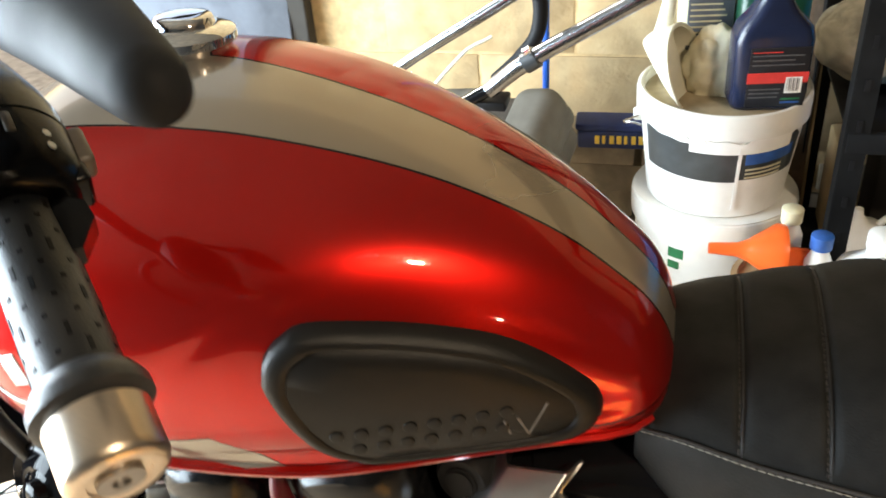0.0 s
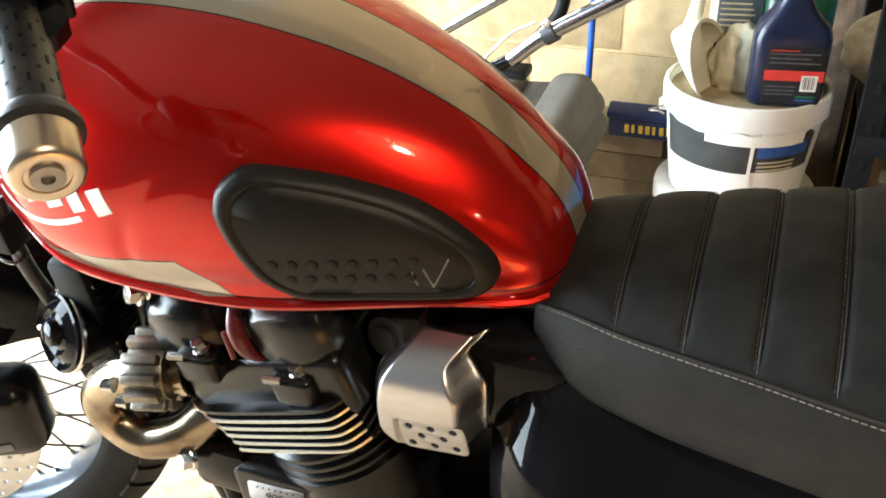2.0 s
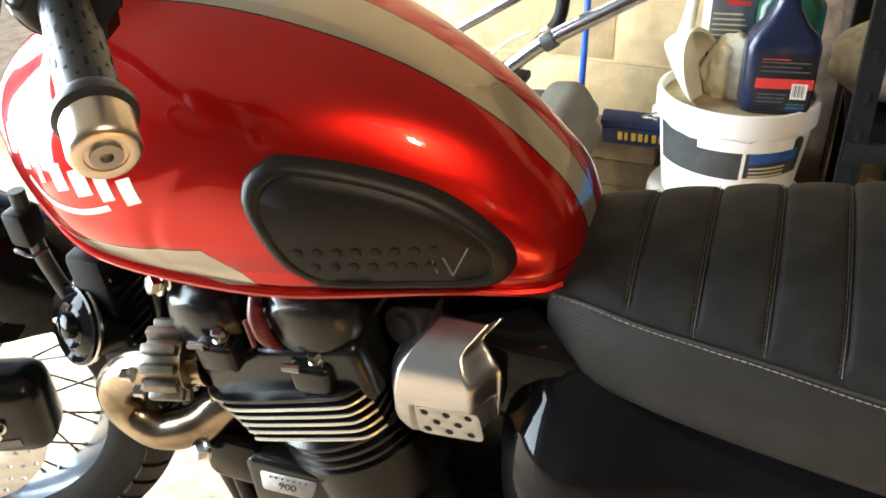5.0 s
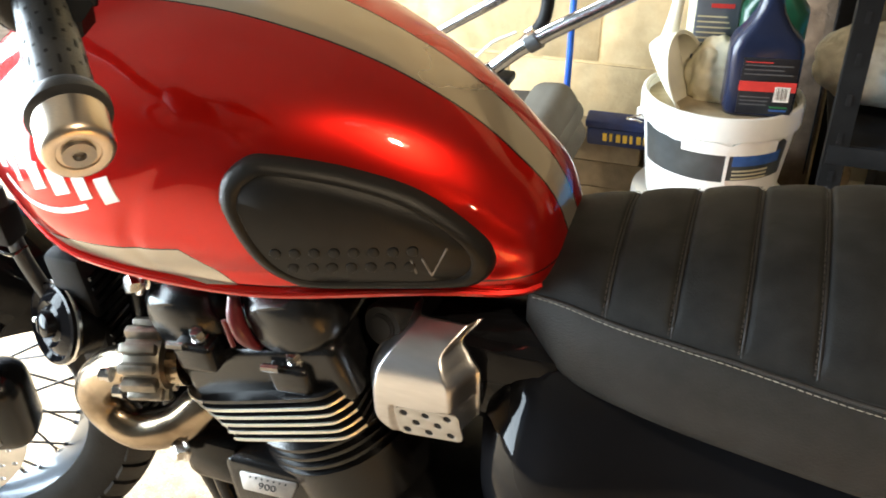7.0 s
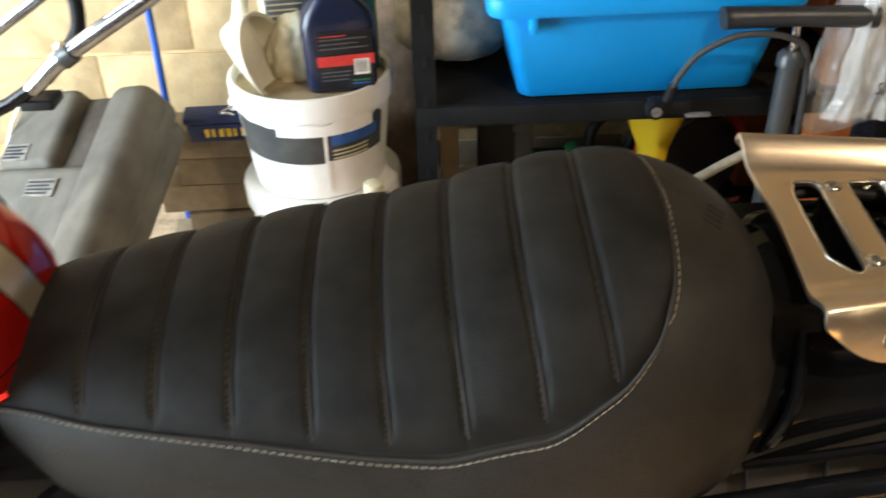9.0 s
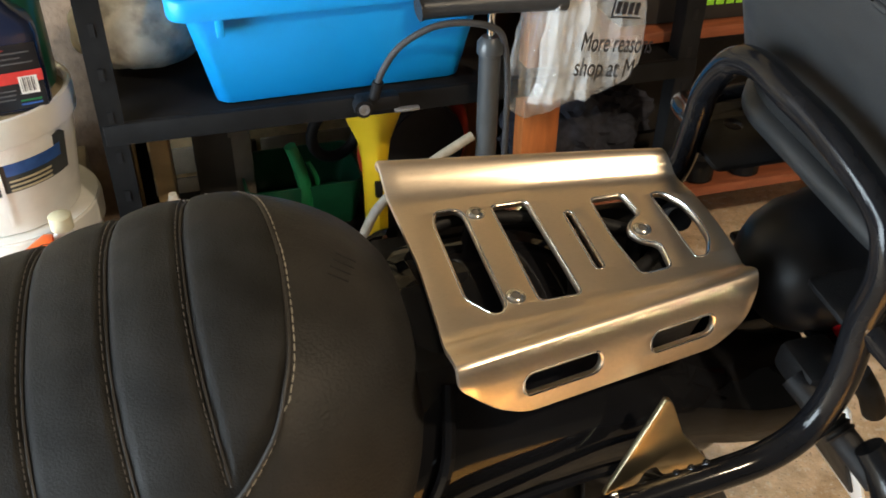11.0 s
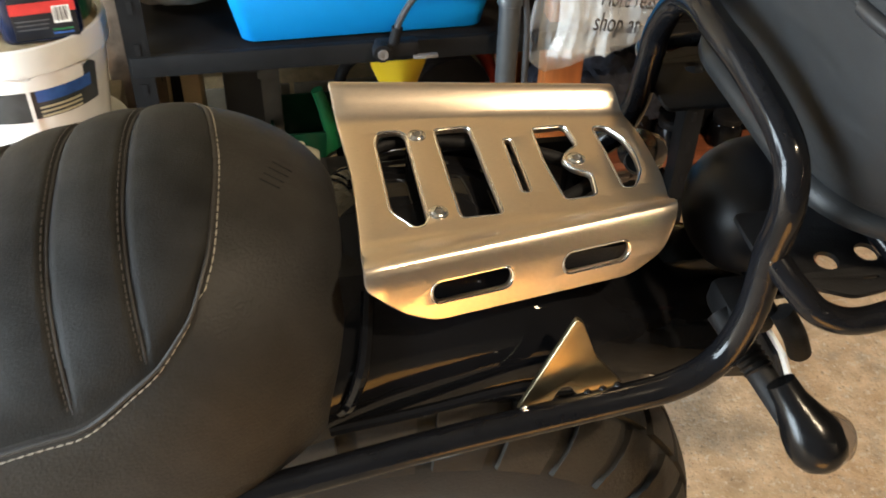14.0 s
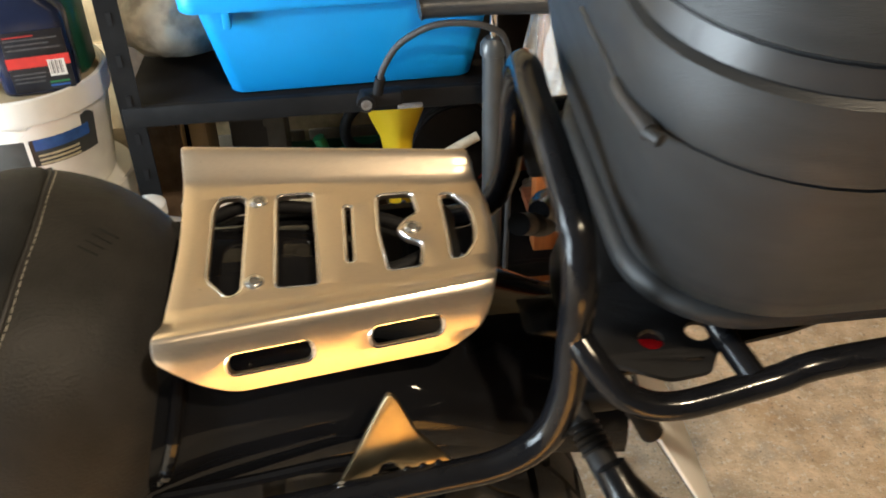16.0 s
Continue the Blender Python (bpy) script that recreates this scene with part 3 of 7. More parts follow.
WALL_Y = 1.93
floor = structure("floor", rbox(-2.2, 3.4, -2.0, 2.05, -0.12, 0.0, 0), M["floor"], "worn tan concrete garage floor with specks and stains")
ground = structure("ground", joined(rbox(-400, -2.2, -400, 400, -0.2, -0.02, 0), rbox(-2.2, 400, 2.13, 400, -0.2, -0.02, 0)), M["concrete"], "bare pale driveway outside the garage")
wall_back = structure("wall_back", rbox(-0.86, 3.4, WALL_Y + 0.012, WALL_Y + 0.2, 0, 2.45, 0), M["mortar"], "garage wall of tan painted blocks over brick courses")
# the other walls and the ceiling are unseen, darkened to dim the bike's reflections
wall_front = structure("wall_front", rbox(-2.2, 3.4, -2.2, -2.0, 0, 2.45, 0), M["dark_wall"], "unseen garage side wall, darkened to dim reflections")
wall_east = structure("wall_east", rbox(3.4, 3.6, -2.2, 2.13, 0, 2.45, 0), M["dark_wall"], "unseen garage end wall, darkened to dim reflections")
wall_west = structure("wall_west", joined(rbox(-2.38, -2.2, -2.2, -1.45, 0, 2.45, 0), rbox(-2.38, -2.2, -1.45, 2.13, 2.0, 2.45, 0)), M["dark_wall"], "unseen garage end wall with a wide open doorway, darkened to dim reflections")
lintel = structure("lintel", rbox(-2.2, -0.86, WALL_Y + 0.012, WALL_Y + 0.2, 2.0, 2.45, 0), M["plaster"], "plain lintel over the open corner of the garage")
ceiling = structure("ceiling", rbox(-2.38, 3.6, -2.2, 2.13, 2.45, 2.55, 0), M["ceiling"], "unseen boarded garage ceiling, darkened to dim reflections")
for (spot, way, watts, tone), back, label in zip(LAMPS, ((0, 0, 0.09), (0, -0.09, 0)), ("small white ceiling spotlight, switched on", "small round white bulkhead lamp, switched on")):
    fitting = thing("spotlight" if back[2] else "bulkhead_lamp", label, "lamp", Matrix.Translation(Vector(spot) + Vector(back)))
    turn = Vector((0, 0, -1)).rotation_difference(Vector(way)).to_matrix().to_4x4()
    root = Vector((0, 0, -1)) if back[2] else Vector((0, 1, 0))
    part("base", turned([(0.06, 0.0), (0.06, 0.012)], 32, (0, 0, 0), root), M["white_plastic"], fitting)
    part("stem", tube([root * 0.010, root * 0.06], 0.012, 12, 1, curved=False), M["white_plastic"], fitting)
    part("shade", moved(turned([(0.03, 0.06), (0.10, 0.05), (0.105, -0.02), (0.098, -0.02), (0.09, 0.03), (0.03, 0.04)], 32), Matrix.Translation(-Vector(back)) @ turn), M["white_plastic"], fitting)
# fitting made up for the added downlight
fitting = thing("downlight", "unseen ceiling downlight, added for gold light on the bike's rear", "lamp", Matrix.Translation((0.86, -0.50, 2.45)))
part("rim", turned([(0.06, 0.0), (0.085, 0.0), (0.085, -0.006), (0.06, -0.012)], 32, caps=False), M["white_plastic"], fitting)
part("base", turned([(0.06, -0.001), (0.055, -0.002)], 32), M["white_plastic"], fitting)
trim = structure("trim", rbox(-0.875, -0.815, WALL_Y - 0.035, WALL_Y + 0.011, 0, 2.0, 0.004), M["dark_wall"], "dark timber post at the end of the wall")

chips = random.Random(21)
grit = []
for k in range(260):
    x, y, r = chips.uniform(0.75, 1.75), chips.uniform(-0.35, 0.75), chips.uniform(0.0012, 0.0042)
    bit = bmesh.new()
    bmesh.ops.create_icosphere(bit, subdivisions=1, radius=r)
    for v in bit.verts:
        v.co = Vector((v.co.x * chips.uniform(0.7, 1.5), v.co.y * chips.uniform(0.7, 1.3), v.co.z * 0.55 + r * 0.35))
    grit.append(moved(bit, pose(x, y, 0, 0, 0, chips.uniform(0, 180))))
tagged(part("grit", joined(*grit), M["grit"], None), "loose pale grit and crumbs on the concrete floor", "grit", kind="stuff")

# ---- the motorcycle: x to its rear, y to its right, z up; it leans on its side stand ----
LEAN = pose(0, 0.654, 0, 8.0, 0, 0)
bike = thing("motorcycle", "red and silver retro motorcycle leaning on its side stand", "motorcycle", LEAN)


def build_tank():
    stations = [-0.542 + 0.564 * (0.5 - 0.5 * math.cos(math.pi * k / 190)) for k in range(191)]
    around = [2 * k / 64 for k in range(65)]
    rings = []
    for x in stations:
        right = [tank_point(x, a) for a in around]
        under = [(x, right[-1][1] - 0.012, right[-1][2] + 0.002)]
        ring = [Vector((p[0], -p[1], p[2])) for p in (under + right[::-1])] + [Vector(p) for p in right[1:] + under]
        rings.append(ring)
    tank = part("tank", loft(rings), M["tank"], bike, "metallic red tank with a silver stripe and dark pinstripes", smooth=60)
    # red flange along the lower seam
    for s in (-1, 1):
        line = [(x, s * (tank_half(x) * 0.9 + 0.003), tank_base(x) - 0.001) for x in np.linspace(-0.50, 0.016, 30)]
        part("seam_flange", tube(line, 0.0035, 6, 1, curved=False), M["tank_red"], tank)
    # filler cap, set to the right of the ridge
    seat_of_cap, up = (-0.336, 0.060, 0.921), (0.02, 0.18, 0.98)
    cap = part("filler_cap", turned([(0.030, -0.012), (0.030, 0.0030), (0.0345, 0.0040), (0.0360, 0.0052), (0.0360, 0.0116), (0.0348, 0.0130), (0.0300, 0.0150), (0.0245, 0.0172), (0.0225, 0.0174), (0.0218, 0.0190), (0.0208, 0.0225), (0.0190, 0.0238), (0.0120, 0.0245), (0.0004, 0.0247)], 56,
                                    seat_of_cap, up), M["chrome"], tank, "polished chrome screw-on filler cap")
    # ring of knurls round the cap
    ribs = []
    turn = Vector((0, 0, 1)).rotation_difference(Vector(up).normalized()).to_matrix().to_4x4()
    for k in range(72):
        a = 2 * math.pi * k / 72
        ribs.append(moved(rbox(0.0352, 0.0366, -0.0008, 0.0008, 0.0056, 0.0112, 0), Matrix.Translation(seat_of_cap) @ turn @ Matrix.Rotation(a, 4, "Z")))
    part("knurled_rim", joined(*ribs), M["chrome"], cap)
    return tank


def on_tank(x, z, off):
    return Vector((x, -(tank_y(x, z) + off), z))


def build_knee_pad(s):
    """A moulded rubber pad; outline in x, z round the recess."""
    corner = [(-0.2165, 0.822), (-0.2135, 0.837), (-0.204, 0.8465), (-0.190, 0.8505), (-0.153, 0.842), (-0.117, 0.830), (-0.084, 0.815), (-0.057, 0.7955), (-0.0293, 0.768), (-0.0215, 0.750), (-0.024, 0.738),
              (-0.036, 0.730), (-0.061, 0.7285), (-0.10, 0.7305), (-0.150, 0.733), (-0.172, 0.738), (-0.189, 0.7555), (-0.202, 0.779), (-0.2125, 0.806)]
    ring = spline([(x, 0, z) for x, z in corner + corner[:1]], 5)[:-1]
    mid = Vector((-0.122, 0, 0.785))
    rings = []
    for share, off in ((1.0, -0.003), (1.0, 0.004), (0.985, 0.0085), (0.95, 0.012), (0.89, 0.0135), (0.855, 0.0128), (0.845, 0.0112), (0.835, 0.0112), (0.825, 0.0122), (0.6, 0.0125), (0.3, 0.0125), (0.05, 0.0125)):
        rings.append([])
        for p in ring:
            q = mid + (p - mid) * share
            w = on_tank(q.x, q.z, off)
            rings[-1].append(Vector((w.x, w.y * -s, w.z)))
    pad = part("knee_pad", loft(rings), M["pad"], bike, "black moulded rubber knee pad with raised dots", smooth=50)
    if s < 0:
        for row, (x0, z0) in enumerate(((-0.177, 0.7765), (-0.166, 0.7612))):
            for k in range(7 if row else 8):
                x = x0 + k * 0.0141
                z = z0 - 0.0009 * k
                part("raised_dot", turned([(0.0046, -0.001), (0.0046, 0.0003), (0.0042, 0.0009), (0.0034, 0.0011), (0.0005, 0.0012)], 16, on_tank(x, z, 0.0128), (0.28, -0.95, 0.15)), M["pad"], pad)
        for a, b in (((-0.066, 0.744), (-0.054, 0.770)), ((-0.066, 0.744), (-0.072, 0.763)), ((-0.077, 0.748), (-0.080, 0.762))):
            p, q = on_tank(*a, 0.013), on_tank(*b, 0.013)
            part("raised_bar", tube([p, q], 0.0009, 6, 1, curved=False), M["pad_edge"], pad)
    return pad


def build_logo():
    """Plain white bars with an underline, curved on the tank's flank."""
    def bar(points, w, name):
        rings = []
        for n, (x, z) in enumerate(points):
            a, b = points[max(n - 1, 0)], points[min(n + 1, len(points) - 1)]
            d = Vector((b[0] - a[0], b[1] - a[1])).normalized()
            up = (-d.y * w / 2, d.x * w / 2)
            rings.append([on_tank(x + up[0], z + up[1], 0.0007), on_tank(x - up[0], z - up[1], 0.0007), on_tank(x - up[0], z - up[1], -0.001), on_tank(x + up[0], z + up[1], -0.001)])
        part(name, loft(rings), M["white_print"], bike.children[0], smooth=0)
    base = smooth_curve([(-0.455, 0.834), (-0.40, 0.824), (-0.35, 0.822), (-0.30, 0.821)])
    for k, w in enumerate((0.0125, 0.0135, 0.007, 0.0135, 0.0165, 0.0125, 0.0135)):
        x = -0.446 + 0.0228 * k
        z = base(x)
        bar([(x - 0.0035, z + 0.0105), (x - 0.0012, z + 0.0035), (x + 0.0012, z - 0.0035), (x + 0.0035, z - 0.0105)], w, "logo_bar")
    bar([(x, base(x) - 0.017 - 0.012 * math.sin(math.pi * (x + 0.42) / 0.09)) for x in np.linspace(-0.42, -0.33, 14)], 0.005, "logo_swoosh")


seat_top = smooth_curve([(0.0, 0.728), (0.03, 0.738), (0.06, 0.743), (0.113, 0.751), (0.165, 0.760), (0.21, 0.767), (0.261, 0.775), (0.304, 0.783), (0.351, 0.797), (0.395, 0.809), (0.43, 0.814), (0.46, 0.812),
                         (0.50, 0.798), (0.53, 0.775), (0.548, 0.745), (0.556, 0.71)])
seat_base = smooth_curve([(0.0, 0.675), (0.04, 0.645), (0.1, 0.640), (0.2, 0.637), (0.3, 0.634), (0.4, 0.640), (0.48, 0.655), (0.52, 0.668), (0.556, 0.68)])
seat_half = smooth_curve([(0.0, 0.070), (0.04, 0.096), (0.1, 0.116), (0.2, 0.134), (0.3, 0.146), (0.37, 0.150), (0.43, 0.147), (0.48, 0.133), (0.52, 0.108), (0.54, 0.083), (0.552, 0.052), (0.556, 0.03)])
stitch_half = smooth_curve([(0.0, 0.064), (0.068, 0.088), (0.131, 0.103), (0.174, 0.111), (0.24, 0.1225), (0.28, 0.128), (0.326, 0.132), (0.372, 0.132), (0.407, 0.125), (0.435, 0.111), (0.454, 0.084), (0.463, 0.045), (0.466, 0.0)])
SEAMS = [(0.068, 0.004), (0.121, 0.003), (0.173, 0.003), (0.224, 0.005), (0.272, 0.007), (0.319, 0.009), (0.366, 0.011), (0.411, 0.012)]


def bow(b, y):
    """How far a rib seam falls back at y from the centre line."""
    return b * (abs(y) / 0.13) ** 2.5


def seat_skin(x, y):
    """Height of the seat's skin over x, y (y >= 0 from the centre line)."""
    top, base, half = seat_top(x), seat_base(x), seat_half(x)
    n = 2.5
    z = base + (top - base) * max(1 - min(y / half, 1.0) ** n, 0.0) ** (1 / n)
    return z


def build_seat():
    """The padded seat: ribbed cloth inside the stitched line, plain vinyl outside it, and the pan below."""
    stations = sorted(set([round(0.556 * k / 200, 5) for k in range(201)] + [round(0.424 + 0.045 * k / 60, 5) for k in range(61)]))
    rings, inner = [], []
    for x in stations:
        half, sh = seat_half(x), stitch_half(x) if x < 0.4659 else 0.0
        count = 48
        ys = [half * math.sin(k / count * math.pi / 2) ** (2 / 2.5) for k in range(count + 1)]
        if sh > 0.002:
            ys[min(range(1, count), key=lambda k: abs(ys[k] - sh))] = sh
        ring, flags = [], []
        for k in range(-count, count + 1):
            y = ys[abs(k)]
            z = seat_skin(x, y)
            inside = ease(sh, sh - 0.012, y) if sh else 0.0
            if inside:
                gap = min(abs(x - (c + bow(b, y))) for c, b in SEAMS)
                z += inside * (0.0022 * (1 - math.exp(-(gap / 0.013) ** 2)) - 0.0056 * math.exp(-(gap / 0.0024) ** 2))
            if sh:
                z -= 0.0022 * math.exp(-((y - sh) / 0.004) ** 2)
            ring.append(Vector((x, math.copysign(y, k), z)))
            flags.append(sh > 0 and y <= sh + 1e-6)
        b = seat_base(x)
        ring += [Vector((x, half * 0.9, b - 0.006)), Vector((x, -half * 0.9, b - 0.006))]
        rings.append(ring)
        inner.append(flags + [False, False])
    made = {}
    for name in ("top", "side"):
        bm = bmesh.new()
        rows = [[bm.verts.new(p) for p in ring] for ring in rings]
        n = len(rows[0])
        for i in range(len(rows) - 1):
            for k in range(n):
                j = (k + 1) % n
                corner = ((i, k), (i, j), (i + 1, j), (i + 1, k))
                cloth = [inner[r][c] for r, c in corner]
                if sum(cloth) == 3:
                    out = cloth.index(False)
                    tri = [corner[c] for c in range(4) if c != out]
                    other = [corner[(out + d) % 4] for d in (-1, 0, 1)]
                    for pick in ((tri,) if name == "top" else (other,)):
                        bm.faces.new([rows[r][c] for r, c in pick])
                elif (sum(cloth) == 4) == (name == "top"):
                    bm.faces.new([rows[r][c] for r, c in corner])
        if name == "side":
            bm.faces.new(rows[0])
            bm.faces.new(rows[-1][::-1])
        bmesh.ops.delete(bm, geom=[v for v in bm.verts if not v.link_faces], context="VERTS")
        made[name] = bm
    seat = part("seat", made["top"], M["seat_top"], bike, "charcoal seat with stitched cross ribs and pale edge stitching", smooth=70)
    part("side_panel", made["side"], M["seat_side"], seat, "grained grey vinyl skirt of the seat", smooth=70)
    return seat


def skin_at(x, y, lift):
    return Vector((x, y, seat_skin(x, abs(y)) + lift))


def build_seat_trim(seat):
    # the stitched line: along both sides and round the back
    xs = list(np.linspace(0.004, 0.434, 60)) + list(np.linspace(0.439, 0.4655, 14))
    side = [(x, stitch_half(x)) for x in xs]
    loop = [(x, -y) for x, y in side] + [(x, y) for x, y in side[::-1]]
    line = [skin_at(x, y * 1.02, 0.0004) for x, y in loop]
    part("piping", tube(line, 0.0014, 8, 1, curved=False), M["piping"], seat)
    # pale thread in short stitches beside the piping
    line = [skin_at(min(x + 0.003 * (1 if abs(y) < 0.09 and x > 0.394 else 0), 0.469), y * 1.035, 0.0004) for x, y in loop]
    length = [0.0]
    for a, b in zip(line, line[1:]):
        length.append(length[-1] + (b - a).length)

    def along(d):
        n = max(int(np.searchsorted(length, d)) - 1, 0)
        n = min(n, len(line) - 2)
        return line[n].lerp(line[n + 1], (d - length[n]) / max(length[n + 1] - length[n], 1e-6))

    stitches, d = [], 0.0
    while d < length[-1] - 0.006:
        stitches.append(tube([along(d), along(d + 0.0022), along(d + 0.0045)], lambda t: 0.0006 * (0.55 + 0.45 * math.sin(math.pi * t)), 5, 1, curved=False))
        d += 0.0058
    tagged(part("stitching", joined(*stitches), M["thread"], seat, "pale thread stitching"), kind="stuff")
    for c, b in SEAMS:
        pts = []
        for k in range(-20, 21):
            y = k / 20 * 0.97 * stitch_half(min(c + 0.01, 0.45))
            pts.append(Vector((c + bow(b, y), y, seat_skin(c + bow(b, y), abs(y)) - 0.0030)))
        seam = part("rib_seam", tube(pts, 0.0009, 5, 1, curved=False), M["piping"], seat)
        fine = []
        for p, q in zip(pts, pts[1:]):
            steps = max(int((q - p).length / 0.0034), 1)
            for i in range(steps):
                u, v = p.lerp(q, (i + 0.1) / steps), p.lerp(q, (i + 0.72) / steps)
                lift = Vector((-0.0024, 0, 0.0026))
                fine.append(tube([u + lift, v + lift], 0.00042, 4, 1, curved=False))
        tagged(part("rib_stitching", joined(*fine), M["seam_thread"], seam), kind="stuff")
    # embossed bars on the back of the seat
    for k, (dx, w) in enumerate(((0.0, 0.016), (0.007, 0.022), (0.015, 0.020), (0.022, 0.013))):
        a, c = (0.492 + dx * 0.4, -0.010 + k * 0.007), (0.504 + dx * 0.4, -0.014 + k * 0.007)
        part("embossed_bar", tube([skin_at(*a, 0.0002), skin_at(*c, 0.0002)], 0.0007, 6, 1, curved=False), M["seat_top"], seat)
    part("seat_pan", loft([[Vector((x, s * seat_half(x) * w, seat_base(x) + dz)) for s, w, dz in ((-1, 0.93, 0.0), (1, 0.93, 0.0), (1, 0.8, -0.022), (-1, 0.8, -0.022))] for x in np.linspace(0.01, 0.545, 40)]),
         M["matt_black"], seat)


def build_plate():
    """Bent and slotted aluminium luggage plate behind the seat."""
    crest = lambda x: 0.094 + (0.066 - 0.094) * (x - 0.548) / (0.748 - 0.548)
    W = 1.42
    outline = [(0.548, -1.0), (0.551, -0.5), (0.553, 0.0), (0.551, 0.5), (0.548, 1.0), (0.548, 1.10), (0.572, 1.32), (0.590, W), (0.614, W), (0.722, W), (0.742, 1.28), (0.750, 1.05), (0.753, 0.9),
               (0.759, 0.4), (0.760, 0.0), (0.759, -0.4), (0.753, -0.9), (0.750, -1.05), (0.742, -1.28), (0.722, -W), (0.614, -W), (0.590, -W), (0.572, -1.32), (0.548, -1.10)]
    outline = [(x, y / 0.08) for x, y in round_poly([(x, y * 0.08) for x, y in outline], 0.007, 4)]
    n = lambda pts: [(x, y / crest(x)) for x, y in pts]
    holes = [n(round_poly([(0.575, 0.048), (0.590, 0.048), (0.595, 0.042), (0.595, -0.045), (0.590, -0.051), (0.584, -0.051), (0.571, -0.034), (0.571, 0.036)], 0.004, 4)),
             n(round_poly([(0.614, 0.046), (0.641, 0.046), (0.644, -0.047), (0.615, -0.047)], 0.005, 4)),
             n([(b, a) for a, b in slot(-0.029, 0.029, 0.6605, 0.6675)]),
             n(round_poly([(0.684, 0.038), (0.710, 0.038), (0.713, 0.015), (0.703, 0.010), (0.697, 0.0), (0.703, -0.010), (0.713, -0.015), (0.710, -0.038), (0.687, -0.040), (0.683, 0.0)], 0.005, 4)),
             n(round_poly([(0.728, 0.034), (0.738, 0.034), (0.748, 0.018), (0.750, 0.0), (0.748, -0.018), (0.739, -0.033), (0.729, -0.034), (0.729, 0.0)], 0.005, 4))]
    for s in (-1, 1):
        for x0, x1 in ((0.586, 0.639), (0.672, 0.719)):
            a = [(x, s * y) for x, y in slot(x0, x1, 0.0, 0.012)]
            holes.append([(x, s * 1.135 + y * 0.0150 / 0.012 * 1.0 / 0.1 * 1.05) for x, y in a])
    cuts = [("y", s * v) for s in (-1, 1) for v in (0.62, 0.70, 0.78, 0.86, 0.92, 0.96, 0.985, 1.0, 1.015, 1.04, 1.07)] + [("x", 0.56 + 0.02 * k) for k in range(10)]
    bm = flat(outline, holes, 0.0050, 0.0018, cuts)

    def bent(x, t, d):
        """Where a point of the flat sheet lies once its two sides are folded down."""
        s, a = (1 if t >= 0 else -1), abs(t)
        c = crest(x)
        rise = 0.0125 * ease(0.70, 1.0, a)
        if a <= 1.0:
            y, z = c * a, 0.783 + rise
            ny, nz = -s * 0.35 * ease(0.6, 0.85, a) * ease(1.0, 0.9, a), 1.0
        else:
            out = a - 1.0
            bend = min(out / 0.07, 1.0)
            y = c + 0.012 * (1 - math.exp(-out * 6)) + 0.004 * out
            z = 0.7955 - 0.100 * max(out - 0.02, 0) - 0.03 * min(out, 0.02)
            ny, nz = s * 0.9 * bend, 1.0 - 0.75 * bend
        q = Vector((0, ny, nz)).normalized() * d
        return Vector((x, s * y + q.y, z + q.z))

    for v in bm.verts:
        v.co = bent(*v.co)
    plate = part("luggage_plate", bm, M["alloy"], bike, "brushed aluminium luggage plate with cut slots and bent edges", smooth=30)
    # the cut edges of the slots are rounded off and polished
    for ring in holes:
        line = [bent(x, t, 0.0018) for x, t in ring]
        part("slot_edge", tube(line + line[:1], 0.0010, 6, 1, curved=False), M["polished"], plate)
    for x, y in ((0.602, 0.040), (0.602, -0.040), (0.7065, 0.0)):
        screw = part("screw", turned([(0.0050, 0.0), (0.0050, 0.0007), (0.0042, 0.0016), (0.0030, 0.0018), (0.0028, 0.0005), (0.0003, 0.0005)], 20, (x, y, 0.7855)), M["steel"], plate)
        part("washer", turned([(0.0064, 0), (0.0064, 0.0007), (0.0052, 0.0009)], 24, (x, y, 0.7853)), M["steel"], screw)
        part("hex_socket", turned([(0.0028, 0.0), (0.0028, 0.0008)], 6, (x, y, 0.7860)), M["cast"], screw)
        part("spacer", turned([(0.008, -0.03), (0.008, 0.0)], 12, (x, y, 0.781)), M["gloss_black"], plate)
    return plate


M["tank_red"] = material("flange_red", RED, rough=0.34, metal=0.75, vary=0.10, scale=900.0, coat=1.0)
M["pad_edge"] = material("worn_pad_edge", (0.16, 0.15, 0.145), 0.5, vary=0.2, scale=200)
M["seam_thread"] = material("dusty_seam_thread", (0.055, 0.048, 0.040), 0.8, vary=0.2, scale=300)
tank = build_tank()
for s in (-1, 1):
    build_knee_pad(s)
build_logo()
seat = build_seat()
build_seat_trim(seat)
plate = build_plate()

M["bowl_black"] = material("dull_black_paint", (0.006, 0.006, 0.007), 0.38, vary=0.2, scale=40, bump=0.1, bump_scale=700, specular=0.28)
# rear frame rails and hoop
HOOP = [(0.450, 0.132, 0.640), (0.477, 0.135, 0.643), (0.586, 0.136, 0.669), (0.700, 0.136, 0.689), (0.748, 0.135, 0.698), (0.776, 0.132, 0.718), (0.788, 0.127, 0.755), (0.790, 0.119, 0.800), (0.790, 0.117, 0.838),
        (0.789, 0.098, 0.866), (0.786, 0.047, 0.880), (0.785, 0.0, 0.882)]
side_line = [(x, -y, z) for x, y, z in HOOP]
# the far leg stands closer to the middle
FAR = [(0.787, 0.036, 0.880), (0.789, 0.066, 0.865), (0.790, 0.086, 0.830), (0.790, 0.088, 0.800), (0.788, 0.091, 0.755), (0.776, 0.098, 0.718), (0.748, 0.108, 0.698), (0.700, 0.122, 0.689), (0.586, 0.134, 0.669), (0.477, 0.135, 0.643), (0.450, 0.132, 0.640)]
